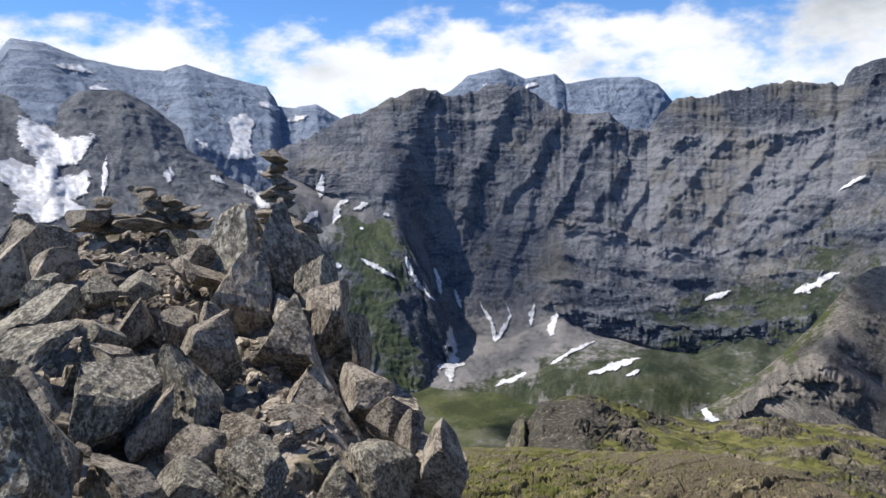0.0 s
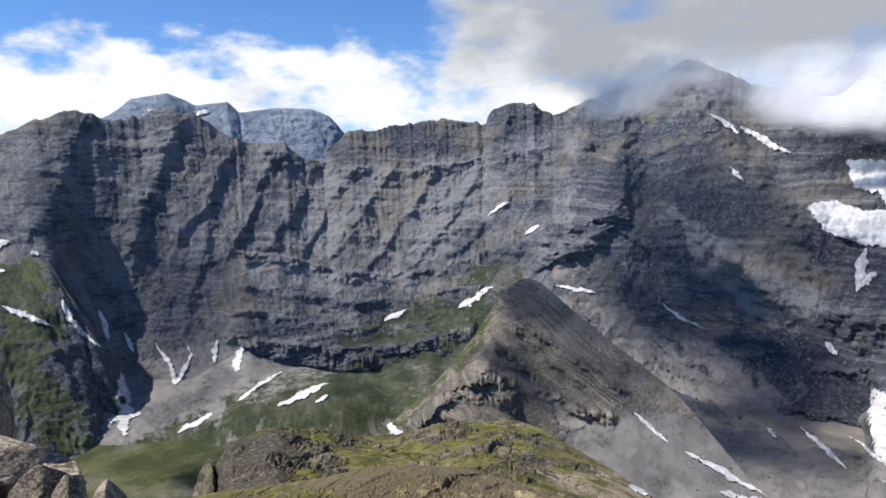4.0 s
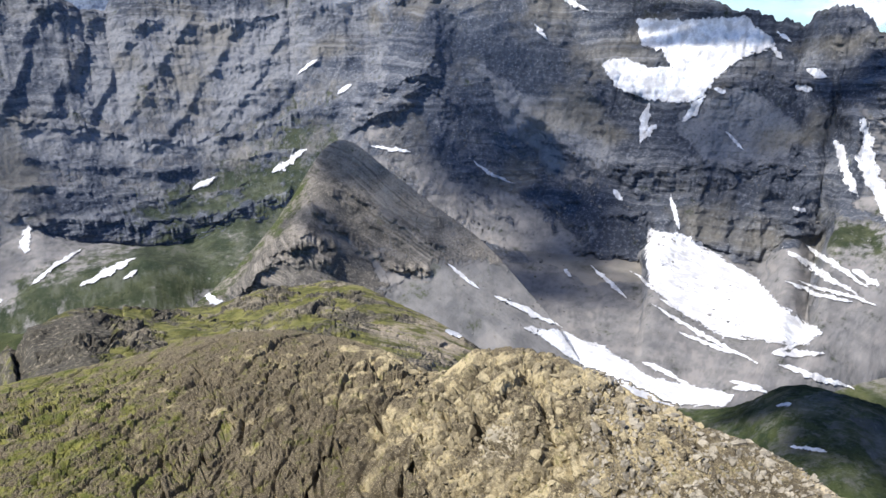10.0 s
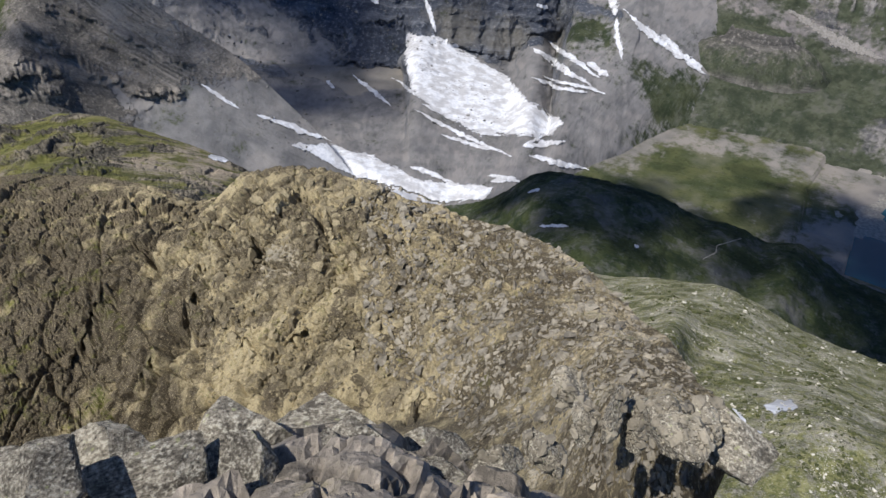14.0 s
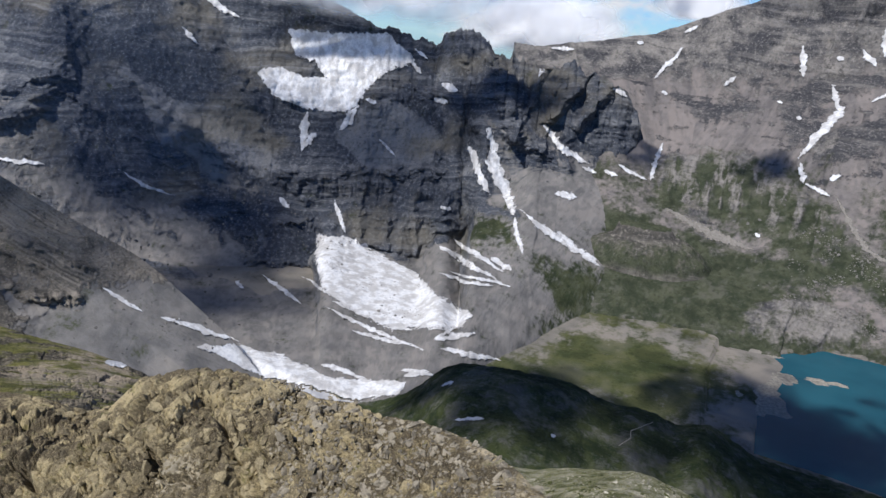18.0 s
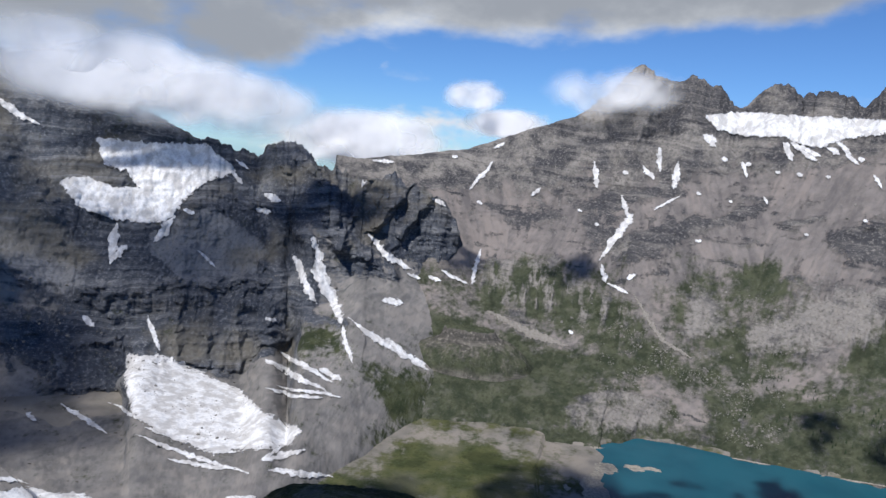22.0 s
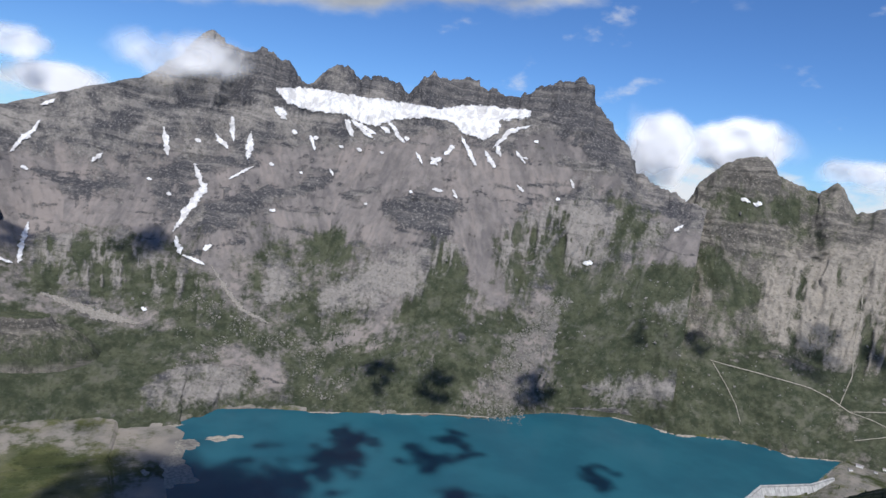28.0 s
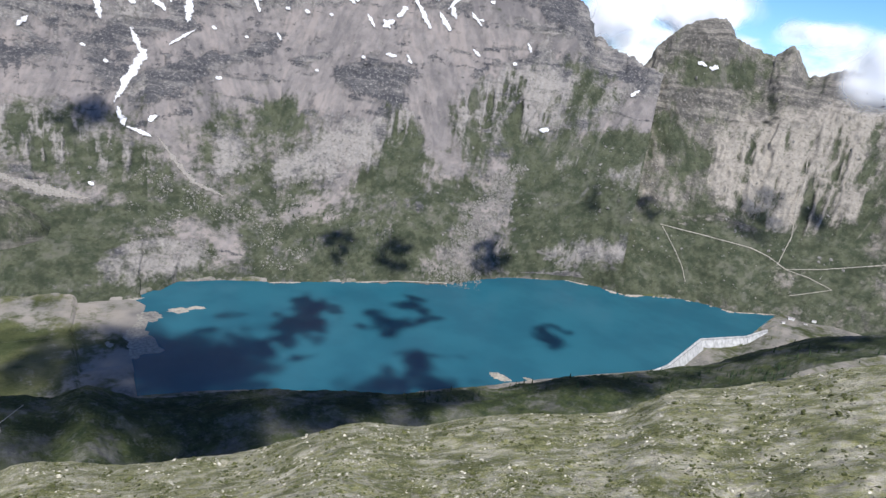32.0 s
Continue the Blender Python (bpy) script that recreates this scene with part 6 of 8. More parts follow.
snow_field("snow bank below the col", *((-16.75, 1.89), (-15.58, 2.29), (-14.94, 1.84), (-15.39, 0.33), (-15.19, -0.99), (-16.98, -0.92), (-16.45, 0.37)), soft=0.25)
snow(0.56, (-32.03, -1.44), (-31.20, -3.06))
snow(0.25, (-26.21, -3.42), (-25.55, -0.55))
snow(0.43, (-26.15, 4.47), (-24.88, 4.23))
snow(0.43, (-16.52, -0.50), (-15.49, -0.89))
snow(0.31, (-19.15, 0.46), (-18.38, -0.21))
snow(0.43, (-21.36, -1.59), (-21.56, -2.43))
snow(0.31, (-18.36, -2.38), (-17.56, -2.86))
snow(0.68, (-15.89, -3.39), (-14.26, -4.82))
snow(0.25, (-14.92, -1.89), (-14.10, -2.59))
snow(0.56, (-9.90, -2.78), (-10.12, -4.14))
snow(0.43, (-11.47, -6.21), (-10.52, -5.48))
snow(0.49, (-9.22, -6.47), (-8.68, -5.12), (-7.97, -4.69))
snow(0.32, (-7.33, -5.41), (-6.39, -5.09))
snow(0.27, (-4.94, -5.99), (-4.70, -6.05))
snow(0.18, (-7.03, -7.04), (-6.87, -7.08))
snow(0.36, (-7.09, -9.48), (-5.73, -10.34), (-4.36, -11.19))
snow(0.37, (-9.26, -9.92), (-8.94, -10.00))
snow(0.36, (-3.44, -9.52), (-3.04, -11.16), (-1.37, -13.08))
snow(0.32, (-1.13, -10.54), (-0.73, -12.64))
snow(0.23, (0.55, -12.46), (1.13, -13.86))
snow(0.91, (-0.03, -15.66), (0.12, -18.17), (-0.08, -19.52))
snow(0.41, (-1.11, -18.58), (1.07, -18.42))
snow(0.32, (2.66, -13.44), (3.57, -15.06), (3.76, -16.66), (5.24, -14.63), (4.79, -13.70))
snow(0.32, (7.14, -13.73), (6.88, -15.32))
snow(0.59, (8.99, -14.64), (8.51, -16.00))
snow(0.23, (8.25, -18.61), (11.99, -16.62))
snow(0.36, (3.82, -20.13), (6.34, -19.16))
snow(0.41, (11.75, -19.15), (15.62, -17.81))
snow(0.18, (14.73, -19.16), (15.63, -18.77))
snow(0.32, (20.72, -12.98), (22.34, -12.30))
snow(0.45, (26.85, -12.21), (29.55, -10.68))
snow(0.55, (20.49, -21.18), (21.80, -22.29))
snow(0.31, (-28.13, 6.05), (-26.04, 5.49))
snow(0.31, (-14.33, 3.13), (-13.07, 2.66))
snow(0.31, (-12.27, 1.77), (-10.92, 2.17))
snow(0.27, (3.46, 4.05), (3.70, 3.99))
snow(0.23, (6.72, 3.78), (7.62, 3.96))
snow(0.18, (29.47, -4.59), (30.96, -3.46))
snow(0.27, (32.46, -6.24), (33.51, -5.56))
snow(0.27, (46.57, 2.81), (48.46, 1.48))
snow(0.36, (48.64, 1.89), (50.60, 0.58), (52.11, -0.07))
snow(0.23, (48.06, -1.03), (48.95, -2.02))
snow(0.23, (34.97, -10.47), (38.15, -10.93))
snow(0.18, (43.01, -11.55), (44.53, -12.58), (46.86, -13.53))
snow(0.45, (56.91, -9.54), (57.68, -8.64))
snow(0.41, (60.98, -6.61), (59.71, -8.13))
snow(0.23, (65.11, -2.45), (65.95, -3.43))
snow(0.41, (67.27, -5.37), (68.11, -5.53))
snow(0.27, (61.88, -5.74), (62.48, -5.93))
snow(0.18, (62.79, -8.84), (64.28, -10.00))
snow(0.36, (54.96, -13.84), (55.53, -14.39))
snow(0.27, (68.38, -13.98), (69.02, -14.11))
snow(0.36, (59.40, -14.00), (60.17, -16.34))
snow(0.27, (53.63, -19.99), (56.56, -22.19))
snow(0.36, (56.86, -20.17), (60.15, -22.01), (64.69, -23.92))
snow(0.27, (58.87, -22.60), (63.48, -24.54), (67.42, -25.71))
snow(0.32, (45.08, -22.69), (49.57, -24.31), (51.31, -24.95))
snow(0.55, (53.06, -25.83), (57.48, -27.54), (59.49, -28.96))
snow(0.32, (58.36, -26.99), (62.60, -28.25))
snow(0.18, (41.11, -20.22), (44.09, -22.26))
snow(0.41, (41.10, -25.61), (42.37, -26.01))
snow(0.27, (51.31, -20.37), (51.80, -20.79))
snow(0.32, (69.02, -25.58), (73.35, -26.08))
snow(0.41, (66.04, -27.82), (68.09, -27.48))
snow(0.23, (69.47, -28.49), (70.42, -28.15))
snow(0.27, (70.88, -30.97), (73.43, -30.84))
snow(0.91, (71.81, -7.56), (73.07, -11.64), (74.48, -14.32))
snow(0.36, (74.48, -14.32), (75.46, -17.24))
snow(0.41, (75.15, -13.79), (77.69, -15.41), (81.93, -17.47))
snow(0.45, (78.15, -15.28), (81.42, -17.12))
snow(0.32, (69.35, -16.54), (71.62, -17.78), (74.16, -18.97))
snow(0.32, (72.85, -17.92), (74.62, -18.70))
snow(0.18, (69.29, -19.22), (74.99, -20.04))
snow(0.45, (76.32, -6.99), (77.95, -8.55), (79.88, -9.43))
snow(0.18, (79.69, -9.82), (80.65, -10.14))
snow(0.50, (77.84, -12.16), (79.25, -12.26))
snow(0.18, (82.39, -9.42), (84.75, -10.30))
snow(0.32, (85.08, -10.12), (85.42, -7.52))
snow(0.23, (81.29, -3.55), (82.22, -4.01))
snow(0.27, (69.98, -25.50), (74.56, -26.06))
snow(0.41, (67.88, -4.16), (68.82, -4.55))
snow(0.18, (65.46, -1.61), (66.40, -2.22))
snow(0.23, (76.24, -0.89), (77.78, -0.88))
snow(0.27, (75.41, -2.95), (75.57, -2.15))
snow(0.23, (82.63, 0.01), (82.83, -0.04))
snow(0.18, (85.89, 1.00), (86.66, 1.41))
snow(0.27, (84.19, -2.54), (85.09, -1.37), (85.79, -0.21))
snow(0.27, (84.94, -3.51), (85.18, -3.57))
snow(0.18, (89.27, -2.59), (89.85, -1.95))
snow(0.32, (93.93, 0.35), (94.34, -1.53))
snow(0.23, (96.32, -0.14), (96.52, -0.19))
snow(0.36, (97.70, 0.48), (98.57, -0.41))
snow(0.27, (98.67, 1.96), (99.00, 0.19))
snow(0.41, (100.25, 0.81), (100.14, -1.04))
snow(0.14, (98.96, -2.80), (100.67, -1.67))
snow(0.50, (96.41, -2.19), (97.11, -3.70), (96.10, -5.65), (95.26, -7.10))
snow(0.32, (95.42, -7.77), (95.76, -8.88))
snow(0.23, (96.01, -9.08), (97.65, -9.61))
snow(0.32, (97.53, -8.48), (97.96, -8.20))
snow(0.23, (102.33, -4.93), (102.53, -4.98))
snow(0.23, (103.43, 1.46), (103.63, 1.41))
snow(0.41, (101.96, 3.08), (102.69, 2.72))
snow(0.23, (105.17, 1.22), (105.37, 1.17))
snow(0.32, (107.97, 2.94), (109.94, 2.04))
snow(0.23, (110.71, 3.27), (111.75, 2.35))
snow(0.23, (112.37, 2.12), (112.57, 2.07))
snow(0.27, (119.48, 2.29), (120.62, 3.54), (122.25, 4.30))
snow(0.36, (114.77, 0.43), (115.28, 0.77))
snow(0.23, (116.07, 1.89), (116.27, 1.84))
snow(0.23, (117.58, 1.51), (118.24, 0.69))
snow(0.27, (119.16, 1.44), (119.79, 0.75))
snow(0.23, (119.88, 1.90), (120.08, 1.85))
snow(0.14, (121.89, -0.57), (122.38, -0.95))
snow(0.18, (122.12, 1.72), (122.28, 1.68))
snow(0.18, (122.78, 3.13), (122.94, 3.09))
snow(0.18, (116.66, -1.63), (117.05, -2.13))
snow(0.18, (115.07, -1.70), (115.76, -1.75))
snow(0.14, (113.23, -2.16), (113.35, -2.19))
snow(0.27, (128.06, -5.99), (128.60, -5.94))
snow(0.18, (134.55, -2.43), (135.01, -1.98))
snow(0.23, (93.42, -13.25), (93.62, -13.30))
snow(0.23, (138.96, 0.62), (139.40, 0.47))
snow(0.23, (139.83, 0.36), (140.23, 0.37))
snow(0.23, (127.95, -6.03), (128.53, -5.95))
snow(0.32, (92.63, -41.07), (94.31, -41.84))
snow(0.73, (95.14, -39.84), (97.35, -39.19))
snow(0.27, (94.31, -42.27), (95.78, -41.79))
snow(0.23, (79.90, -31.27), (80.10, -31.32))
snow(0.18, (81.38, -9.95), (82.43, -10.23))
snow(0.18, (93.14, -3.47), (93.30, -3.51))
snow(0.18, (94.55, -4.44), (94.71, -4.48))
snow(0.14, (109.69, -3.56), (109.81, -3.59))
snow(0.14, (113.31, 1.08), (113.88, 0.23))
snow(0.18, (125.15, -1.23), (125.31, -1.27))
snow(0.14, (126.03, 0.43), (126.34, -0.19))
snow(0.18, (107.24, 0.79), (107.40, 0.75))
snow(0.14, (110.52, 0.73), (110.64, 0.70))
snow(0.18, (101.93, -1.27), (102.09, -1.31))
snow(0.14, (106.63, -1.15), (106.92, -1.58))
snow(0.14, (104.31, -1.67), (104.43, -1.70))
snow(0.32, (107.43, 2.89), (108.13, 1.75))
snow(0.23, (108.58, 2.48), (109.77, 1.76))
snow(0.23, (110.34, 2.73), (111.05, 2.39))
snow(0.23, (111.49, 2.45), (112.25, 1.79))
snow(0.27, (116.94, 2.75), (118.12, 0.77))
snow(0.23, (118.90, 1.88), (119.75, 0.71))
snow(0.27, (115.62, 1.21), (116.27, 1.89))
snow(0.23, (119.75, 2.45), (120.19, 1.60))
snow(0.23, (114.66, 0.76), (115.08, 0.36))
snow(0.18, (104.76, 1.27), (105.21, 0.23))
snow(0.27, (102.07, 2.82), (102.74, 2.36))
snow(0.23, (108.67, 0.72), (108.87, 0.67))
snow(0.18, (121.40, 2.21), (122.22, 1.32))
snow(0.23, (71.36, -23.06), (68.52, -24.87))
snow(0.27, (61.29, -24.45), (65.72, -25.41))
snow(0.36, (68.52, -24.87), (71.91, -24.14))
snow(0.23, (59.27, -22.12), (62.91, -23.36))
snow(0.27, (65.78, -27.47), (68.53, -27.71))
snow(0.55, (70.24, -9.15), (71.14, -10.65), (72.21, -12.51))
snow(0.41, (68.23, -17.09), (70.65, -18.35), (73.28, -19.47))
snow(0.23, (68.55, -19.52), (73.40, -20.24))



# ---- the summit: ground, boulders, cairn ----
def summit_relief(p, n, v):
    d = 0.1 * blocky(p, 0.75) + 0.07 * blocky(p, 0.26) + 0.04 * fbm(p / 0.2, 3)
    return n * d[:, None]


gneiss = land("grey_gneiss", (0.085, 0.074, 0.06), (0.32, 0.275, 0.22), (0.36, 0.31, 0.255), (0.09, 0.085, 0.03), (0.2, 0.17, 0.07), 0.8, grain=0.09, bump=0.03, streak=1.0)
loft("summit_knoll", [beyond(KNOLL_F, 0, -0.2), beyond(KNOLL_M, 0, -0.26), beyond(KNOLL_S, 0, -0.14), beyond(KNOLL_S, 1.2, -2.5)], -58, 3.2, 0.14, (110, 110, 10), summit_relief, gneiss, "stony summit knoll of broken grey gneiss", "summit", cover=even(0.4, 0.22), flat_faces=True)


def summit_ground():
    az = np.arange(-180, 181.0, 2.0)
    fall = np.interp(az, [-70, -45, 5, 15, 56, 66, 180], [1.35, 1.2, 1.2, 1.0, 1.0, 1.35, 1.35])
    lines = [[(a, r, EYE - 1.66 - dz * f) for a, f in zip(az, fall)] for r, dz in ((0.02, 0), (0.8, 0.04), (1.3, 0.15), (2.0, 0.55), (2.8, 1.35), (3.4, 2.6), (6, 8), (14, 24), (45, 64))]
    loft("summit_ground", lines, -180, 180, 0.8, (8, 12, 16, 18, 14, 16, 14, 10), summit_relief, gneiss, "broken rock of the summit underfoot", "summit", cover=even(0.3, 0.15), flat_faces=True)


summit_ground()


def rock_material(name, dark, pale, lichen, crust):
    m = Mat(name, 0.88, spec=0.2)
    info = m.node("ShaderNodeObjectInfo")
    coord = m.node("ShaderNodeTexCoord").outputs["Object"]
    rnd = info.outputs["Random"]
    shift = m.node("ShaderNodeVectorMath", operation="ADD")
    m.put(coord, shift.inputs[0])
    cmb = m.node("ShaderNodeCombineXYZ")
    m.put(m.math("MULTIPLY", rnd, 37.0), cmb.inputs[0])
    m.put(m.math("MULTIPLY", rnd, 91.0), cmb.inputs[1])
    m.put(cmb.outputs[0], shift.inputs[1])
    v = shift.outputs[0]
    n1, n2, n3 = m.noise(0.35, 5, 0.6, v), m.noise(0.05, 5, 0.7, v), m.noise(0.018, 3, 0.6, v)
    grain = m.noise(0.1, 4, 0.6, v, (1, 1, 5))
    c = m.mix(m.band(n1, 0.35, 0.65), dark, pale)
    c = m.mix(m.math("MULTIPLY", rnd, 0.5), c, tuple(q * 0.7 for q in dark))
    c = m.mix(m.math("MULTIPLY", m.band(grain, 0.5, 0.65), 0.35), c, tuple(min(1, q * 1.3) for q in pale))
    c = m.mix(m.math("MULTIPLY", m.band(n2, 0.5, 0.6), 0.75), c, lichen)
    c = m.mix(m.math("MULTIPLY", m.band(n2, 0.47, 0.34), 0.9), c, (0.03, 0.028, 0.024))
    c = m.mix(m.math("MULTIPLY", m.band(m.noise(0.16, 5, 0.65, v), 0.5, 0.62), 0.6), c, tuple(q * 0.5 for q in dark))
    spots = m.cells(0.09, v)
    c = m.mix(m.math("MULTIPLY", m.math("MULTIPLY", m.band(spots, 0.3, 0.2), m.band(n1, 0.52, 0.6)), 0.6), c, crust)
    h = m.math("ADD", m.math("MULTIPLY", n2, 1.0), m.math("MULTIPLY", n3, 0.4))
    return m.done(c, m.bump(h, 0.03, 0.9))


ROCK_MATS = [rock_material("gneiss_brown", (0.125, 0.1, 0.076), (0.54, 0.45, 0.35), (0.5, 0.46, 0.36), (0.34, 0.33, 0.1)),
             rock_material("gneiss_grey", (0.12, 0.104, 0.08), (0.4, 0.355, 0.275), (0.58, 0.54, 0.43), (0.3, 0.32, 0.14))]


def rock_mesh(seed, detail=2, cuts=9, flat=1.0, rugged=1.0):
    """An angular block: a ball cut by random planes, with worn edges."""
    rng = random.Random(seed)
    bm = bmesh.new()
    bmesh.ops.create_icosphere(bm, subdivisions=detail, radius=0.72)
    for _ in range(cuts):
        n = Vector((rng.gauss(0, 1), rng.gauss(0, 1), rng.gauss(0, 1))).normalized()
        d = rng.uniform(0.2, 0.4)
        for v in bm.verts:
            over = v.co.dot(n) - d
            if over > 0:
                v.co -= n * over * 0.985
    off = Vector((seed * 1.7, seed * 0.3, 0))
    for v in bm.verts:
        q = v.co.normalized()
        v.co += q * (0.014 * noise.noise(v.co * 4 + off) + (rugged * (0.018 * noise.noise(v.co * 9 + off) + 0.014 * noise.noise(v.co * 19 + off)) if detail > 3 else 0))
        v.co.z *= flat
    span = [max(v.co[i] for v in bm.verts) - min(v.co[i] for v in bm.verts) for i in range(3)]
    for v in bm.verts:
        v.co = Vector([v.co[i] / span[i] for i in range(3)])
    for f in bm.faces:
        f.smooth = False
    me = bpy.data.meshes.new("rock")
    bm.to_mesh(me)
    bm.free()
    return me


BIG = [[rock_mesh(s, 4, 13, rugged=0.5) for s in range(12)], [rock_mesh(s + 50, 4, 12, rugged=1.4) for s in range(12)]]
for k, group in enumerate(BIG):
    for me in group:
        me.materials.append(ROCK_MATS[k])
_count = [0]


def boulder(az, el, r, width, height, tilt):
    """A boulder on the summit, by bearing, height angle and distance of its middle."""
    _count[0] += 1
    rng = random.Random(_count[0] * 7)
    a, e = radians(az), radians(el)
    at = SUMMIT + Vector((math.sin(a), math.cos(a), math.tan(e))) * (r * 0.95)
    width, height = width * 1.08, height * 1.08
    grey = 1 if (az > 15 or rng.random() < 0.35) else 0
    ob = new("boulder", BIG[grey][rng.randrange(12)])
    depth = (width + height) * rng.uniform(0.45, 0.65)
    me = ob.data
    faces = np.empty(len(me.polygons) * 3)
    me.polygons.foreach_get("normal", faces)
    faces = faces.reshape(-1, 3)
    view = np.array((SUMMIT - at).normalized())

    def bright(turn):
        c, s = math.cos(radians(turn - az)), math.sin(radians(turn - az))
        n = faces @ np.array(((c, s, 0), (-s, c, 0), (0, 0, 1)))
        return float(np.sum(np.clip(n @ np.array(SUN_DIR), 0, 1) * np.clip(n @ view, 0, 1)))

    spin = max((0, 90, 180, 270), key=bright) if az > 15 or _count[0] < 9 else rng.choice((0, 90, 180, 270))
    ob.matrix_world = pose(*at, 0, 0, -az) @ pose(0, depth * 0.2, -0.06 * height, rng.uniform(-12, 12), tilt, 0) @ Matrix.Diagonal((width * 1.02, depth, height * 1.05, 1)) @ pose(0, 0, 0, 0, 0, spin)
    tone = "grey lichen-spotted" if grey else "brown-grey"
    tagged(ob, tone + " angular gneiss boulder on the rocky summit", "boulder", "summit boulders")
    return ob


boulder(-31.2, -13.7, 5.00, 0.61, 0.28, -35)
boulder(-31.5, -12.0, 5.60, 0.50, 0.25, -25)
boulder(-27.6, -18.4, 4.20, 0.41, 0.58, 15)
boulder(-33.1, -20.6, 3.00, 0.46, 0.46, 5)
boulder(-30.3, -22.0, 3.10, 0.20, 0.43, -8)
boulder(-32.1, -16.9, 3.80, 0.37, 0.25, -10)
boulder(-23.7, -10.3, 6.80, 0.31, 0.24, -8)
boulder(-18.8, -7.7, 8.20, 0.44, 0.23, -4)
boulder(-18.6, -10.1, 7.20, 0.52, 0.23, 14)
boulder(-20.2, -9.1, 7.60, 0.43, 0.37, 20)
boulder(-21.7, -13.5, 5.90, 0.26, 0.53, 5)
boulder(-24.5, -12.9, 5.90, 0.29, 0.43, 20)
boulder(-21.0, -18.5, 4.60, 0.35, 0.48, -15)
boulder(-23.7, -20.2, 4.20, 0.27, 0.44, 25)
boulder(-16.9, -21.9, 4.30, 0.28, 0.24, -5)
boulder(-13.5, -22.1, 4.40, 0.27, 0.16, 10)
boulder(-16.0, -13.5, 6.60, 0.64, 1.02, 5)
boulder(-14.9, -10.0, 7.40, 0.78, 0.90, -5)
boulder(-12.5, -8.3, 8.00, 0.65, 0.58, 0)
boulder(-11.7, -7.0, 8.30, 0.54, 0.27, 20)
boulder(-12.6, -16.5, 5.60, 0.50, 0.59, -5)
boulder(-11.6, -12.0, 7.00, 0.40, 0.68, 5)
boulder(-9.7, -14.5, 6.20, 0.38, 0.75, 5)
boulder(-7.5, -16.2, 5.80, 0.16, 0.56, -5)
boulder(-11.5, -21.0, 4.90, 0.60, 0.52, 20)
boulder(-7.7, -20.0, 5.00, 0.36, 0.40, 0)
boulder(-5.4, -21.9, 4.70, 0.27, 0.27, 20)
boulder(-3.7, -23.1, 4.50, 0.18, 0.29, 10)
boulder(-5.1, -25.8, 4.20, 0.37, 0.44, -20)
boulder(-0.2, -26.5, 3.90, 0.25, 0.35, 5)
boulder(-19.0, -15.3, 5.30, 0.39, 0.52, 0)
boulder(-29.1, -6.5, 8.60, 0.56, 0.42, -20)
boulder(-29.5, -8.7, 7.60, 0.43, 0.37, -10)
boulder(-30.9, -6.7, 8.00, 0.39, 0.45, 25)
boulder(-31.3, -5.4, 8.80, 0.24, 0.43, -10)
boulder(-32.5, -8.5, 6.90, 0.50, 0.67, 30)
boulder(-29.5, -10.5, 6.40, 0.41, 0.31, 0)
boulder(-26.9, -4.8, 9.60, 0.47, 0.26, -10)
boulder(-27.1, -10.2, 6.80, 0.28, 0.28, 0)
boulder(-20.2, -6.9, 9.00, 0.36, 0.32, 30)
boulder(-16.6, -7.1, 8.70, 0.49, 0.28, 10)
boulder(-15.9, -25.8, 3.60, 0.32, 0.32, 20)
boulder(-18.0, -24.0, 3.90, 0.25, 0.13, 25)
boulder(-21.5, -25.5, 3.40, 0.30, 0.25, -20)
boulder(-26.4, -24.1, 3.20, 0.34, 0.36, 0)
boulder(-20.4, -22.8, 4.00, 0.29, 0.29, 10)
boulder(-9.9, -25.2, 4.20, 0.17, 0.20, 0)
boulder(-11.3, -24.0, 4.40, 0.32, 0.21, 40)
boulder(-10.1, -27.3, 3.90, 0.28, 0.28, 0)
boulder(-14.6, -24.1, 4.20, 0.20, 0.20, 10)
boulder(-28.0, -15.3, 5.00, 0.24, 0.32, 30)
boulder(-25.9, -15.6, 5.00, 0.32, 0.28, 0)
boulder(-26.9, -13.4, 5.60, 0.27, 0.27, 0)
boulder(-33.1, -14.8, 4.40, 0.21, 0.21, 20)
boulder(-18.8, -13.2, 5.90, 0.24, 0.29, 0)
boulder(20.8, -45.9, 1.98, 0.30, 0.13, 5)
boulder(31.7, -47.8, 2.04, 0.40, 0.18, -10)
boulder(41.2, -50.5, 1.93, 0.27, 0.19, 10)
boulder(48.3, -50.1, 2.09, 0.25, 0.19, -5)
boulder(55.2, -51.3, 2.04, 0.21, 0.13, 10)
boulder(14.0, -44.9, 1.93, 0.27, 0.13, 0)
boulder(62.9, -51.2, 2.09, 0.24, 0.12, -15)
boulder(70.1, -49.8, 4.20, 0.41, 0.20, 0)
boulder(75.0, -48.5, 5.00, 0.45, 0.24, 10)
boulder(76.9, -43.7, 9.00, 0.66, 0.44, 15)
boulder(81.4, -45.1, 8.00, 0.30, 0.71, -5)
boulder(84.0, -44.3, 8.20, 0.40, 0.73, 5)
boulder(87.0, -44.2, 7.50, 0.49, 0.55, 0)
boulder(89.6, -43.7, 7.00, 0.51, 0.40, 20)
boulder(79.0, -45.8, 8.00, 0.39, 0.58, 0)
boulder(-11.3, -17.9, 6.20, 1.21, 1.51, 5)
boulder(-7.0, -24.0, 5.20, 1.01, 1.01, 12)
boulder(-17.8, -19.0, 5.60, 0.68, 0.91, -8)
boulder(-2.9, -26.4, 4.40, 0.53, 0.64, 8)
boulder(39.0, -49.7, 2.48, 0.60, 0.30, -6)
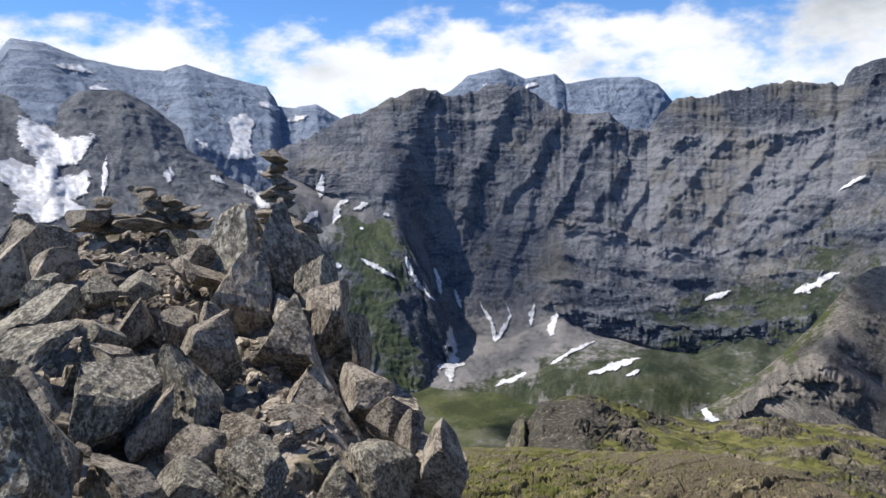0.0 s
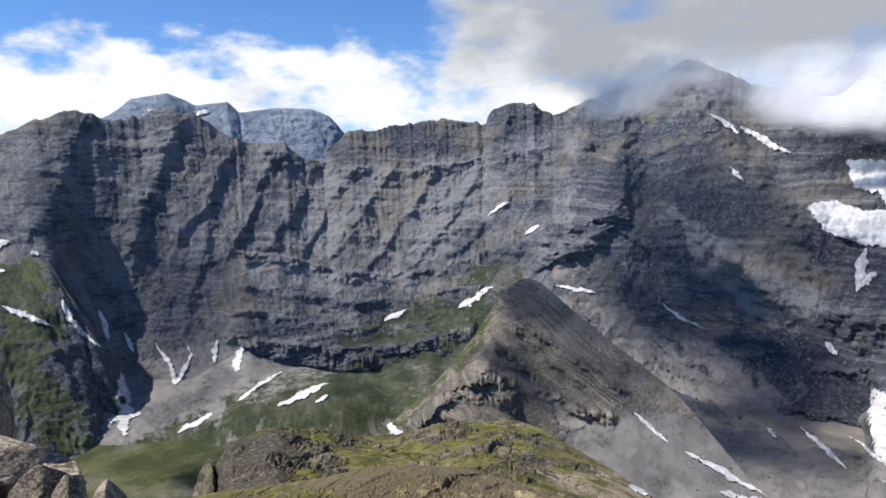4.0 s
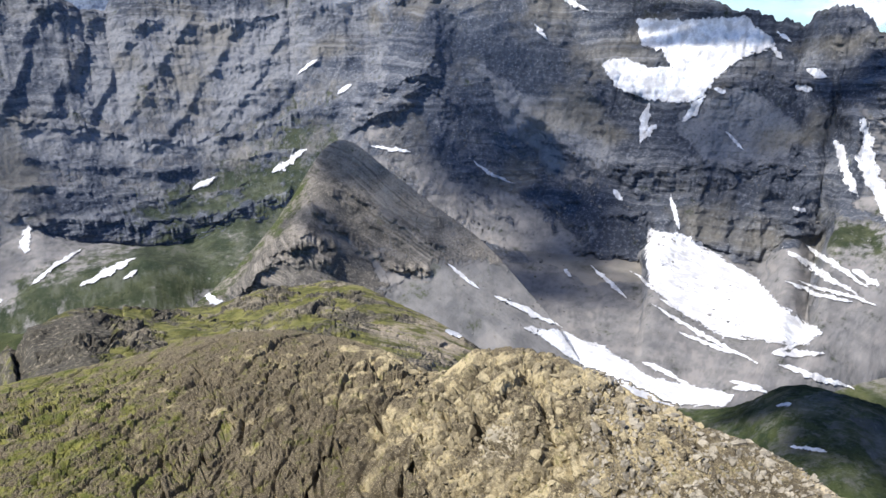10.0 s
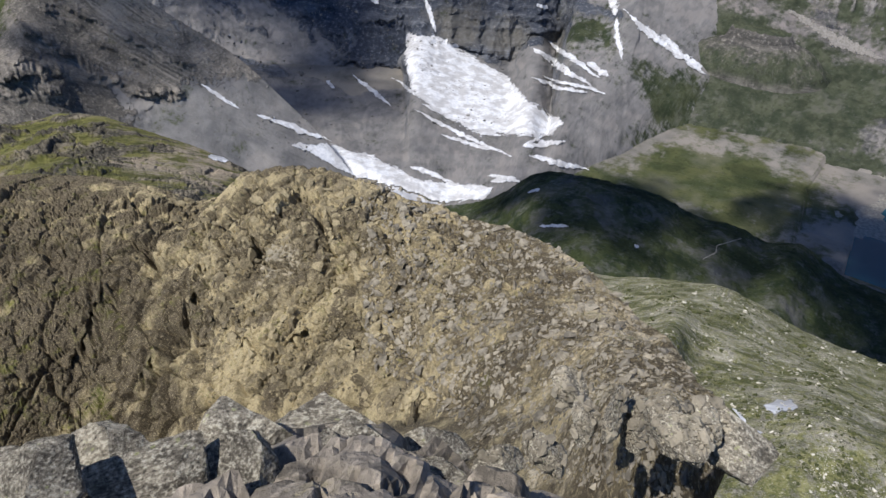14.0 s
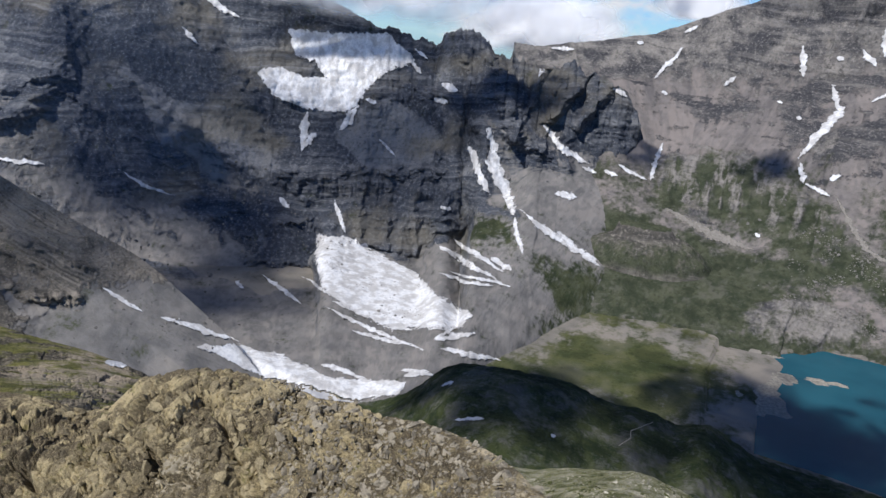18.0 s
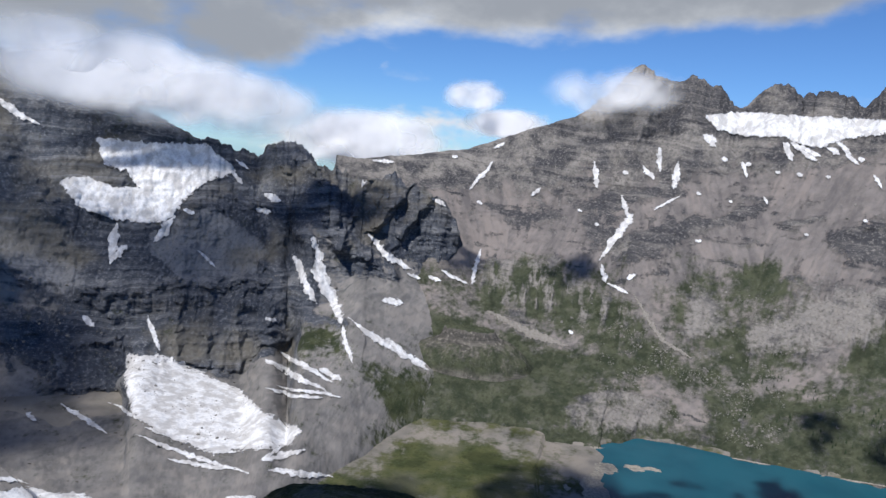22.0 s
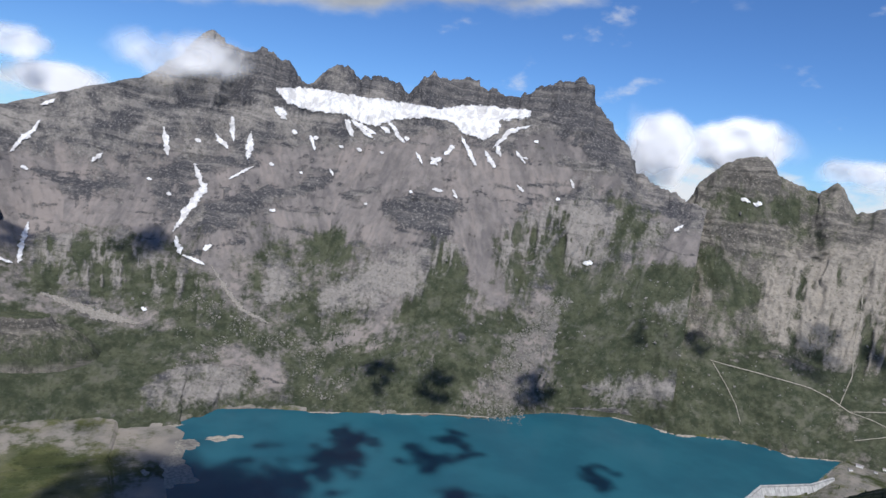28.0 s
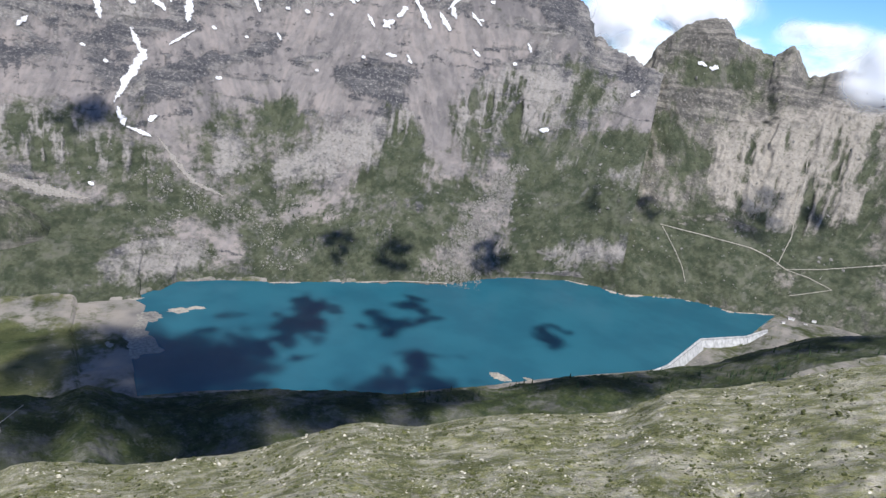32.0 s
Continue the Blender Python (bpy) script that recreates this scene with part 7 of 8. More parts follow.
boulder(51.0, -50.6, 2.48, 0.52, 0.26, 8)
boulder(16.3, -45.4, 2.42, 0.51, 0.24, -4)
boulder(93.1, -44.1, 7.20, 0.99, 0.64, 10)
boulder(89.7, -44.9, 6.60, 0.69, 0.48, -8)
boulder(45.7, -48.5, 2.86, 0.76, 0.21, 3)
boulder(61.3, -49.7, 2.97, 0.53, 0.22, -6)
boulder(-16.4, -12.5, 7.20, 0.76, 1.28, 14)
boulder(-12.7, -11.0, 7.40, 0.72, 1.20, -8)
boulder(-14.4, -15.4, 6.60, 0.75, 0.91, -16)
boulder(19.9, -45.6, 2.50, 0.43, 0.22, 8)
boulder(27.8, -46.9, 2.60, 0.46, 0.27, -10)
boulder(34.0, -48.8, 2.40, 0.37, 0.21, 14)


STONES = [rock_mesh(s + 200, 2, 9) for s in range(10)]
for me in STONES:
    me.materials.append(ROCK_MATS[0])


def stone(parent, at, size, turn, lean, mesh):
    ob = new("stone", mesh)
    ob.parent = parent
    ob.matrix_basis = pose(*at, lean[0], lean[1], turn) @ Matrix.Diagonal((*size, 1))
    return ob


def cairn(az, el, r):
    """Flat stones piled one on another, slightly askew, with a broad cap."""
    a, e = radians(az), radians(el)
    base = new("cairn")
    base.matrix_world = pose(*(SUMMIT + Vector((math.sin(a), math.cos(a), math.tan(e))) * r), 0, 0, -az)
    rng = random.Random(4)
    z = -0.12
    for k, w in enumerate((0.62, 0.5, 0.46, 0.36, 0.4, 0.34, 0.3, 0.3, 0.27, 0.29, 0.36)):
        h = 0.085 if k < 10 else 0.13
        stone(base, (rng.uniform(-0.035, 0.035) - 0.004 * k, rng.uniform(-0.03, 0.03), z + h / 2), (w, w * rng.uniform(0.75, 1), h * 1.35), rng.uniform(0, 360), (rng.uniform(-6, 6), rng.uniform(-7, 7)), STONES[k % 10])
        z += h * 0.9
    for k in range(7):
        stone(base, (rng.uniform(-0.4, 0.4), rng.uniform(-0.25, 0.1), rng.uniform(-0.15, -0.02)), (rng.uniform(0.14, 0.3), 0.2, 0.12), rng.uniform(0, 360), (0, rng.uniform(-20, 20)), STONES[(k + 3) % 10])
    tagged(base, "small cairn of flat grey stones stacked on the summit", "cairn")


def windbreak(az, el, r):
    """A low ring of piled stones."""
    a, e = radians(az), radians(el)
    base = new("stone_pile")
    base.matrix_world = pose(*(SUMMIT + Vector((math.sin(a), math.cos(a), math.tan(e))) * r), 0, 0, -az)
    rng = random.Random(9)
    for k in range(84):
        t = rng.uniform(-1, 1)
        level = rng.random() ** 1.3 * (1 - 0.75 * abs(t + 0.05) ** 1.5)
        stone(base, (t * 0.72, rng.uniform(-0.25, 0.35), level * 0.5 - 0.1), (rng.uniform(0.16, 0.36), rng.uniform(0.15, 0.3), rng.uniform(0.07, 0.13)), rng.uniform(0, 360), (rng.uniform(-9, 9), rng.uniform(-12, 12)), STONES[k % 10])
    stone(base, (0.0, -0.42, 0.02), (0.62, 0.3, 0.17), 5, (0, 2), STONES[3])
    tagged(base, "low ring of piled flat stones on the summit", "stone pile")


cairn(-13.1, -5.9, 8.4)
windbreak(-23.2, -5.3, 9.4)


# loose blocks: small ones on the knoll, larger ones along the near ridge
bpy.context.view_layer.update()
LAND = bpy.context.evaluated_depsgraph_get()


def loose_blocks(name, count, bearings, heights, reach, angular, single, mats, label, category, keep=lambda az, el: True, flatten=0.75, on=""):
    """Blocks strewn over the land; the nearest are objects, the rest one mesh."""
    rng = random.Random(len(name) * 31 + count)
    found = []
    for _ in range(count * 3):
        az, el = rng.uniform(*bearings), rng.uniform(*heights)
        if not keep(az, el):
            continue
        hit = sight(az, el, on)
        if hit and reach[0] < hit[2] < reach[1]:
            found.append((hit[2], hit[0], hit[1]))
        if len(found) >= count:
            break
    found.sort(key=lambda q: q[0])
    proto = []
    for k in range(8):
        me = rock_mesh(k + 300 + len(name), 1, 7)
        me.materials.append(mats[k % len(mats)])
        proto.append(me)
    verts, faces, used = [], [], 0
    for i, (d, at, n) in enumerate(found):
        w = radians(angular * rng.paretovariate(2.2)) * d
        w = min(w, radians(angular * 4.5) * d)
        size = (w * rng.uniform(0.8, 1.5), w * rng.uniform(0.8, 1.3), w * rng.uniform(0.5, 1.0) * flatten)
        m = pose(*(at + n * 0.12 * size[2]), 0, 0, 0) @ n.to_track_quat("Z", "Y").to_matrix().to_4x4() @ pose(0, 0, 0, rng.uniform(-22, 22), rng.uniform(-22, 22), rng.uniform(0, 360)) @ Matrix.Diagonal((*size, 1))
        if i < single:
            ob = new(category, proto[i % 8])
            ob.matrix_world = m
            tagged(ob, label, category.replace("_", " "), label.split(" on ")[0] + "s")
        else:
            base, me = len(verts), proto[i % 8]
            verts.extend([m @ v.co for v in me.vertices])
            faces.extend([[base + k for k in f.vertices] for f in me.polygons])
    if verts:
        me = bpy.data.meshes.new(name)
        me.from_pydata(verts, [], faces)
        me.materials.append(mats[0])
        tagged(new(name, me), label.replace("block", "blocks"), category.replace("_", " "), kind="stuff")


loose_blocks("knoll_rubble", 1100, (-38, 2), (-30, -5), (2.0, 11.0), 0.3, 240, ROCK_MATS, "small broken gneiss block on the stony summit", "loose_block", on="summit_knoll")
block_mat = land("jointed_gneiss", (0.1, 0.082, 0.054), (0.33, 0.275, 0.165), (0.33, 0.28, 0.2), TURF_A, TURF_B, 5, grain=0.2, bump=0.1, streak=1.0)
loose_blocks("ridge_crags", 2600, (37, 64), (-52, -25), (15, 170), 0.2, 120, [block_mat], "angular jointed gneiss block on the sunlit ridge", "crag_block", flatten=0.55, on="near_ridge")
rubble_mat = land("ridge_rubble", (0.13, 0.115, 0.09), (0.3, 0.265, 0.2), (0.3, 0.27, 0.22), TURF_A, TURF_B, 3, grain=0.4, bump=0.1, streak=1.0)
loose_blocks("ridge_rubble", 4200, (54, 93), (-52, -26), (6, 160), 0.19, 120, [rubble_mat], "angular yellow-grey block on the ridge scree", "ridge_block", keep=lambda az, el: el > -27 - 0.36 * (az - 46) - 13 or az > 62)


# ---- clouds ----
vapour = bpy.data.materials.new("cloud_vapour")
vapour.use_nodes = True
_t = vapour.node_tree
_t.nodes.clear()
_a = _t.nodes.new("ShaderNodeAttribute")
_a.attribute_name = "veil"
_d, _tl, _tr = _t.nodes.new("ShaderNodeBsdfDiffuse"), _t.nodes.new("ShaderNodeBsdfTranslucent"), _t.nodes.new("ShaderNodeBsdfTransparent")
_d.inputs[0].default_value = _tl.inputs[0].default_value = (0.97, 0.97, 0.98, 1)
_m1, _m2, _o = _t.nodes.new("ShaderNodeMixShader"), _t.nodes.new("ShaderNodeMixShader"), _t.nodes.new("ShaderNodeOutputMaterial")
_m1.inputs[0].default_value = 0.25
_t.links.new(_d.outputs[0], _m1.inputs[1])
_t.links.new(_tl.outputs[0], _m1.inputs[2])
_t.links.new(_a.outputs["Fac"], _m2.inputs[0])
_t.links.new(_tr.outputs[0], _m2.inputs[1])
_t.links.new(_m1.outputs[0], _m2.inputs[2])
_t.links.new(_m2.outputs[0], _o.inputs[0])


def sheets_mesh(name, sheets):
    """Several sheets of points (nu, nv, 3) with a density each, as one mesh."""
    verts, quads, dens, base = [], [], [], 0
    for p, d in sheets:
        nu, nv = d.shape
        i = base + np.arange(nu * nv).reshape(nu, nv)
        q = np.stack([i[:-1, :-1], i[1:, :-1], i[1:, 1:], i[:-1, 1:]], -1).reshape(-1, 4)
        dd = np.maximum.reduce([d[:-1, :-1], d[1:, :-1], d[1:, 1:], d[:-1, 1:]]).ravel()
        quads.append(q[dd > 0.004])
        verts.append(p.reshape(-1, 3))
        dens.append(d.ravel())
        base += nu * nv
    v, q, d = np.concatenate(verts), np.concatenate(quads), np.concatenate(dens)
    used, inv = np.unique(q.ravel(), return_inverse=True)
    me = bpy.data.meshes.new(name)
    me.from_pydata(v[used].tolist(), [], inv.reshape(-1, 4).tolist())
    me.attributes.new("veil", "FLOAT", "POINT").data.foreach_set("value", d[used].astype(np.float32))
    me.polygons.foreach_set("use_smooth", np.ones(len(me.polygons), dtype=bool))
    me.materials.append(vapour)
    return me


def hill_cloud(az, el, wide, high, r, depth, layers, size, label, thin=0.6, seed=0.0, step=0.16):
    """A bank of cloud against the mountains: layers of vapour, thinning to its ragged edge."""
    sheets = []
    for k in range(layers):
        w = k / max(1, layers - 1) - 0.5
        a, e = np.meshgrid(np.arange(az - wide * 1.5, az + wide * 1.5, step), np.arange(el - high * 1.6, el + high * 1.6, step), indexing="ij")
        rr = r + depth * w
        ar = np.radians(a)
        p = np.stack([rr * np.sin(ar), rr * np.cos(ar), EYE + rr * np.tan(np.radians(e))], -1)
        flat = p.reshape(-1, 3)
        lump = fbm(flat / (size * 1.25) + seed, 4, 0.45).reshape(a.shape)
        out_ = ((a - az) / wide) ** 2 + ((e - el) / high) ** 2 + (1.2 * w) ** 2
        d = np.clip((1.25 - out_ + 1.6 * lump) * 0.75, 0, 1)
        edge = np.clip(1.25 * (1.5 - np.maximum(np.abs(a - az) / wide, np.abs(e - el) / high)), 0, 1)
        d = d * d * (3 - 2 * d) * thin * edge
        push = (50 * fbm(flat / (size * 1.6) + seed, 3)).reshape(a.shape)
        p[..., 0] -= push * np.sin(ar)
        p[..., 1] -= push * np.cos(ar)
        sheets.append((p, d))
    tagged(new("cloud", sheets_mesh("cloud", sheets)), label, "cloud", kind="stuff")


hill_cloud(46.5, 5.3, 9.0, 3.0, 3080, 200, 3, 300, "grey-white cloud hanging on the mountain's summit", 0.9, 3)
hill_cloud(55.5, 3.9, 9.5, 3.2, 2990, 160, 3, 300, "white cloud drifting along the summit ridge", 0.9, 8)
hill_cloud(64.0, 2.9, 7.5, 2.7, 2930, 160, 3, 260, "bright cloud along the summit ridge", 0.9, 14)
hill_cloud(59.0, 3.6, 12.0, 2.2, 2960, 120, 2, 260, "grey-white cloud bank lying on the summit ridge", 0.85, 71)
hill_cloud(*(34.31, 1.03), 2.4, 2.2, 2900, 120, 2, 120, "small wisp of cloud before the rock wall", 0.4, 21, 0.12)
hill_cloud(*(95.12, 5.91), 4.4, 1.8, 3650, 200, 3, 170, "cloud cap wrapped round a craggy summit", 0.5, 30)
hill_cloud(*(84.33, 5.07), 2.2, 1.3, 4300, 200, 3, 170, "small white heap cloud above the ridge", 0.9, 34)
hill_cloud(*(75.30, 0.7), 6.5, 2.2, 3900, 200, 3, 220, "low white cloud behind the col", 0.9, 37)
hill_cloud(*(87.98, 2.89), 4.0, 1.1, 4400, 200, 3, 220, "low cloud bank behind the ridge", 0.85, 39)
hill_cloud(*(132.15, 3.14), 3.0, 3.4, 4000, 200, 3, 190, "white cloud rising behind the pass", 0.85, 42)
hill_cloud(*(138.32, 4.54), 3.8, 2.2, 4400, 200, 3, 190, "bright white cloud rising behind the green mountain", 0.95, 47)
hill_cloud(*(146.02, 3.13), 4.0, 1.2, 4200, 200, 3, 190, "far white cloud bank beyond the green mountain", 0.9, 49)
hill_cloud(*(151.30, 1.41), 3.0, 2.6, 2800, 160, 3, 170, "soft cloud beside the green mountain", 0.7, 53)
hill_cloud(*(-30.79, 6.55), 6.0, 1.4, 4400, 150, 2, 260, "thin cloud over the hazy far mountain", 0.6, 60)


def haze_sheet():
    """A thin blue sheet added to imitate haze before the dark wall, thinning out at its rim."""
    m = bpy.data.materials.new("haze_sheet_blue")
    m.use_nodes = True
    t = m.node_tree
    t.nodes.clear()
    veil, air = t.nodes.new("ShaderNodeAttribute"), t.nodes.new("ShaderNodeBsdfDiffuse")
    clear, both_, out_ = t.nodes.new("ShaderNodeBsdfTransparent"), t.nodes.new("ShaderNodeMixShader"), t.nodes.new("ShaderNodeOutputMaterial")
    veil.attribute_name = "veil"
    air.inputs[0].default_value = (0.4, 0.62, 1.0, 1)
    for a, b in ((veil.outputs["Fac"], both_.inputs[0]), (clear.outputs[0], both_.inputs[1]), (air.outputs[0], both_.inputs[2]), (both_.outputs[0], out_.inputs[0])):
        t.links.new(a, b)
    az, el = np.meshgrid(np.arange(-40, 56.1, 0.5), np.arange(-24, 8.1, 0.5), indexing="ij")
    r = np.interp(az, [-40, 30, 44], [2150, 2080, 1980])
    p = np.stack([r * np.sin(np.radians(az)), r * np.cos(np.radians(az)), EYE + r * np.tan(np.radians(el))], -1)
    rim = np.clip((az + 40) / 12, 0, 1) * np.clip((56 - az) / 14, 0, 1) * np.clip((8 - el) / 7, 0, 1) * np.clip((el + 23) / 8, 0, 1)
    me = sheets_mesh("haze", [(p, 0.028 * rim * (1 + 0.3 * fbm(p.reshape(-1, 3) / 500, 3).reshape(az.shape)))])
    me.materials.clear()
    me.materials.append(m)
    tagged(new("haze", me), "thin blue sheet imitating haze in the valley air", "haze", kind="stuff")


haze_sheet()


def shade_cloud(az, r, z, radius, stretch=1.0, turn=0.0, seed=0.0, thick=0.86, rough=2.0, slope=0.85):
    """An unseen cloud added high over the valley so that its shadow falls on the land there."""
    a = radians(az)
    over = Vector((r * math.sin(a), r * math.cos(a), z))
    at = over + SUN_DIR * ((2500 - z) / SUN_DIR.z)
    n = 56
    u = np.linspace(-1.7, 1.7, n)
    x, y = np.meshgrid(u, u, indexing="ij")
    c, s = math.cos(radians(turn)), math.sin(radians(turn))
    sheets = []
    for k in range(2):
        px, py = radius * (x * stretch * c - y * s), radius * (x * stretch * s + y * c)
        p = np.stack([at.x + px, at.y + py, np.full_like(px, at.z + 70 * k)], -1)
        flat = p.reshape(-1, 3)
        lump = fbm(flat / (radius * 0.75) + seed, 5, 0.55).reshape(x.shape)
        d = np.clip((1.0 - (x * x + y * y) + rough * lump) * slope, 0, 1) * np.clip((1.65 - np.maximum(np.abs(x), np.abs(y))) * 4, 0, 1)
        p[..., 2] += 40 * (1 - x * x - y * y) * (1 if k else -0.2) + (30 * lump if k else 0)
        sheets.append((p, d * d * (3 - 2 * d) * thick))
    tagged(new("cloud", sheets_mesh("cloud", sheets)), "unseen cloud added high over the valley to cast shade", "cloud", kind="stuff")


# clouds added out of view, each set to darken one stretch of land
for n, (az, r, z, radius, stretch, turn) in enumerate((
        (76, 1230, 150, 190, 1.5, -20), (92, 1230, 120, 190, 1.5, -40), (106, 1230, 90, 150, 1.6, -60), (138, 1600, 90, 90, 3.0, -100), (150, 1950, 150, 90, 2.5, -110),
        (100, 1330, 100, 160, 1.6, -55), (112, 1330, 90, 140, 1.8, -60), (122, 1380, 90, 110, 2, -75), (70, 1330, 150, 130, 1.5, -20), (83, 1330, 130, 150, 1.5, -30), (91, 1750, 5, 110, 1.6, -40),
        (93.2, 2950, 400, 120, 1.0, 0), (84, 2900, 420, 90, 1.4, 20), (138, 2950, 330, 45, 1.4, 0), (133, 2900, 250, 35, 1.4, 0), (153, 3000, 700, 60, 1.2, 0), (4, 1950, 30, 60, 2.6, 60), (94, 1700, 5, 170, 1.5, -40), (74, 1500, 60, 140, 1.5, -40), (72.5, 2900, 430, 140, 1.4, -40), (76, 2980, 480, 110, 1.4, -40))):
    shade_cloud(az, r, z, radius, stretch, turn, 5.7 * n)
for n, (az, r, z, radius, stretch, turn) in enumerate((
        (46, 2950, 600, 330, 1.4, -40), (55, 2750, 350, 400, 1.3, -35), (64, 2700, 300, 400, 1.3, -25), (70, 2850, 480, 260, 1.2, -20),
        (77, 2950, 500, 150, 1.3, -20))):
    shade_cloud(az, r, z, radius, stretch, turn, 5.7 * n + 200, 0.56, 0.9, 0.7)
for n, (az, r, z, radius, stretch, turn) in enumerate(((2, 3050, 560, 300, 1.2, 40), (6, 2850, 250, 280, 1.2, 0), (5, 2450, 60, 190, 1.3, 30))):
    shade_cloud(az, r, z, radius, stretch, turn, 5.7 * n + 260, 0.45, 0.9, 0.6)
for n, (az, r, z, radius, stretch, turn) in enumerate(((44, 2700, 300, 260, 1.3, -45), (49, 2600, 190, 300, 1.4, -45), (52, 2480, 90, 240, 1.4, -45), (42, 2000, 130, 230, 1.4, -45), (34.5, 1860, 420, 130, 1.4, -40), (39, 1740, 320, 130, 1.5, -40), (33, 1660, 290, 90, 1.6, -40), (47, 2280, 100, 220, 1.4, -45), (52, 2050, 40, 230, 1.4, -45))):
    shade_cloud(az, r, z, radius, stretch, turn, 5.7 * n + 300, 0.6, 0.9, 0.8)
# more unseen clouds, added for the shadows on the lake
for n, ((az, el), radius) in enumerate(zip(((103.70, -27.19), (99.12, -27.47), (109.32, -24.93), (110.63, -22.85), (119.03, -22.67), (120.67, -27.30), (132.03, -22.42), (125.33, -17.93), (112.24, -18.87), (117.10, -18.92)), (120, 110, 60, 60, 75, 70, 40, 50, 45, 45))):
    shade_cloud(az, EYE / math.tan(radians(-el)), 0, radius * 1.25, 1.6, -az + 70, 3.3 * n, 0.92, 3.4)


# ---- dam, huts, trees, tracks, blocks by the lake ----
def ground_point(az, r, z):
    return Vector((r * math.sin(radians(az)), r * math.cos(radians(az)), z))


def part(name, bm, material, parent, label=""):
    me = bpy.data.meshes.new(name)
    bm.to_mesh(me)
    bm.free()
    me.materials.append(material)
    ob = new(name, me)
    ob.parent = parent
    if label:
        tagged(ob, label)
    return ob


def plain(name, a, b, size, rough=0.85, bump=0.02, fray=0.0):
    m = Mat(name, rough)
    n = m.noise(size, 5, 0.6)
    m.done(m.mix(m.band(n, 0.3, 0.7), a, b), m.bump(m.noise(size * 0.2, 4), bump, 0.5))
    if fray:
        frayed(m, fray)
    return m.m


concrete = plain("pale_concrete", (0.24, 0.24, 0.235), (0.4, 0.4, 0.39), 14)
gravel = plain("pale_gravel", (0.14, 0.13, 0.115), (0.24, 0.222, 0.195), 6, fray=14)
track_mat = plain("pale_track", (0.2, 0.185, 0.155), (0.32, 0.295, 0.25), 6)
plaster = plain("white_plaster", (0.6, 0.59, 0.56), (0.75, 0.74, 0.71), 3)
slate = plain("slate_roof", (0.16, 0.15, 0.15), (0.28, 0.26, 0.25), 2)
timber = plain("dark_timber", (0.1, 0.06, 0.035), (0.18, 0.11, 0.06), 1)


def box(bm, x0, x1, y0, y1, z0, z1):
    v = [bm.verts.new((x, y, z)) for z in (z0, z1) for y in (y0, y1) for x in (x0, x1)]
    for f in ((0, 2, 3, 1), (4, 5, 7, 6), (0, 1, 5, 4), (2, 6, 7, 3), (0, 4, 6, 2), (1, 3, 7, 5)):
        bm.faces.new([v[i] for i in f])


def dam():
    """A gravity dam in two straight wings with a bend, upright to the water and sloping on the valley side, with buttress joints."""
    base = new("dam")
    base.location = ground_point(143.7, 2362, 0)
    line = [ground_point(140.6, 1990, 0), ground_point(141.7, 2062, 0), ground_point(143.7, 2362, 0), ground_point(146.9, 2510, 0), ground_point(148.2, 2640, 0)]
    centre = ground_point(128, 2200, 0)
    for a, b in zip(line, line[1:]):
        along_, n = (b - a).normalized(), max(2, int((b - a).length / 16))
        side = Vector((along_.y, -along_.x, 0))
        if side.dot(centre - a) > 0:
            side = -side
        for k in range(n):
            p, q = a + (b - a) * (k / n), a + (b - a) * ((k + 0.96) / n)
            bm = bmesh.new()
            prof = ((-3, 9), (3.5, 9), (3.5, 5), (30, -42), (-3, -42))
            ends = [[bm.verts.new(c + side * s + Vector((0, 0, z)) - base.location) for s, z in prof] for c in (p, q)]
            for i in range(5):
                j = (i + 1) % 5
                bm.faces.new((ends[0][i], ends[0][j], ends[1][j], ends[1][i]))
            bm.faces.new(ends[0][::-1])
            bm.faces.new(ends[1])
            bmesh.ops.recalc_face_normals(bm, faces=bm.faces[:])
            part("block", bm, concrete, base)
        bm = bmesh.new()
        v = [bm.verts.new(c + side * s + Vector((0, 0, z)) - base.location) for c in (a, b) for s, z in ((-3.6, 9), (4, 9), (4, 10.2), (-3.6, 10.2))]
        for f in ((0, 1, 5, 4), (1, 2, 6, 5), (2, 3, 7, 6), (3, 0, 4, 7), (3, 2, 1, 0), (4, 5, 6, 7)):
            bm.faces.new([v[i] for i in f])
        bmesh.ops.recalc_face_normals(bm, faces=bm.faces[:])
        part("crest_walkway", bm, concrete, base)
    tagged(base, "pale concrete dam with a bend holding back the lake", "dam")


dam()


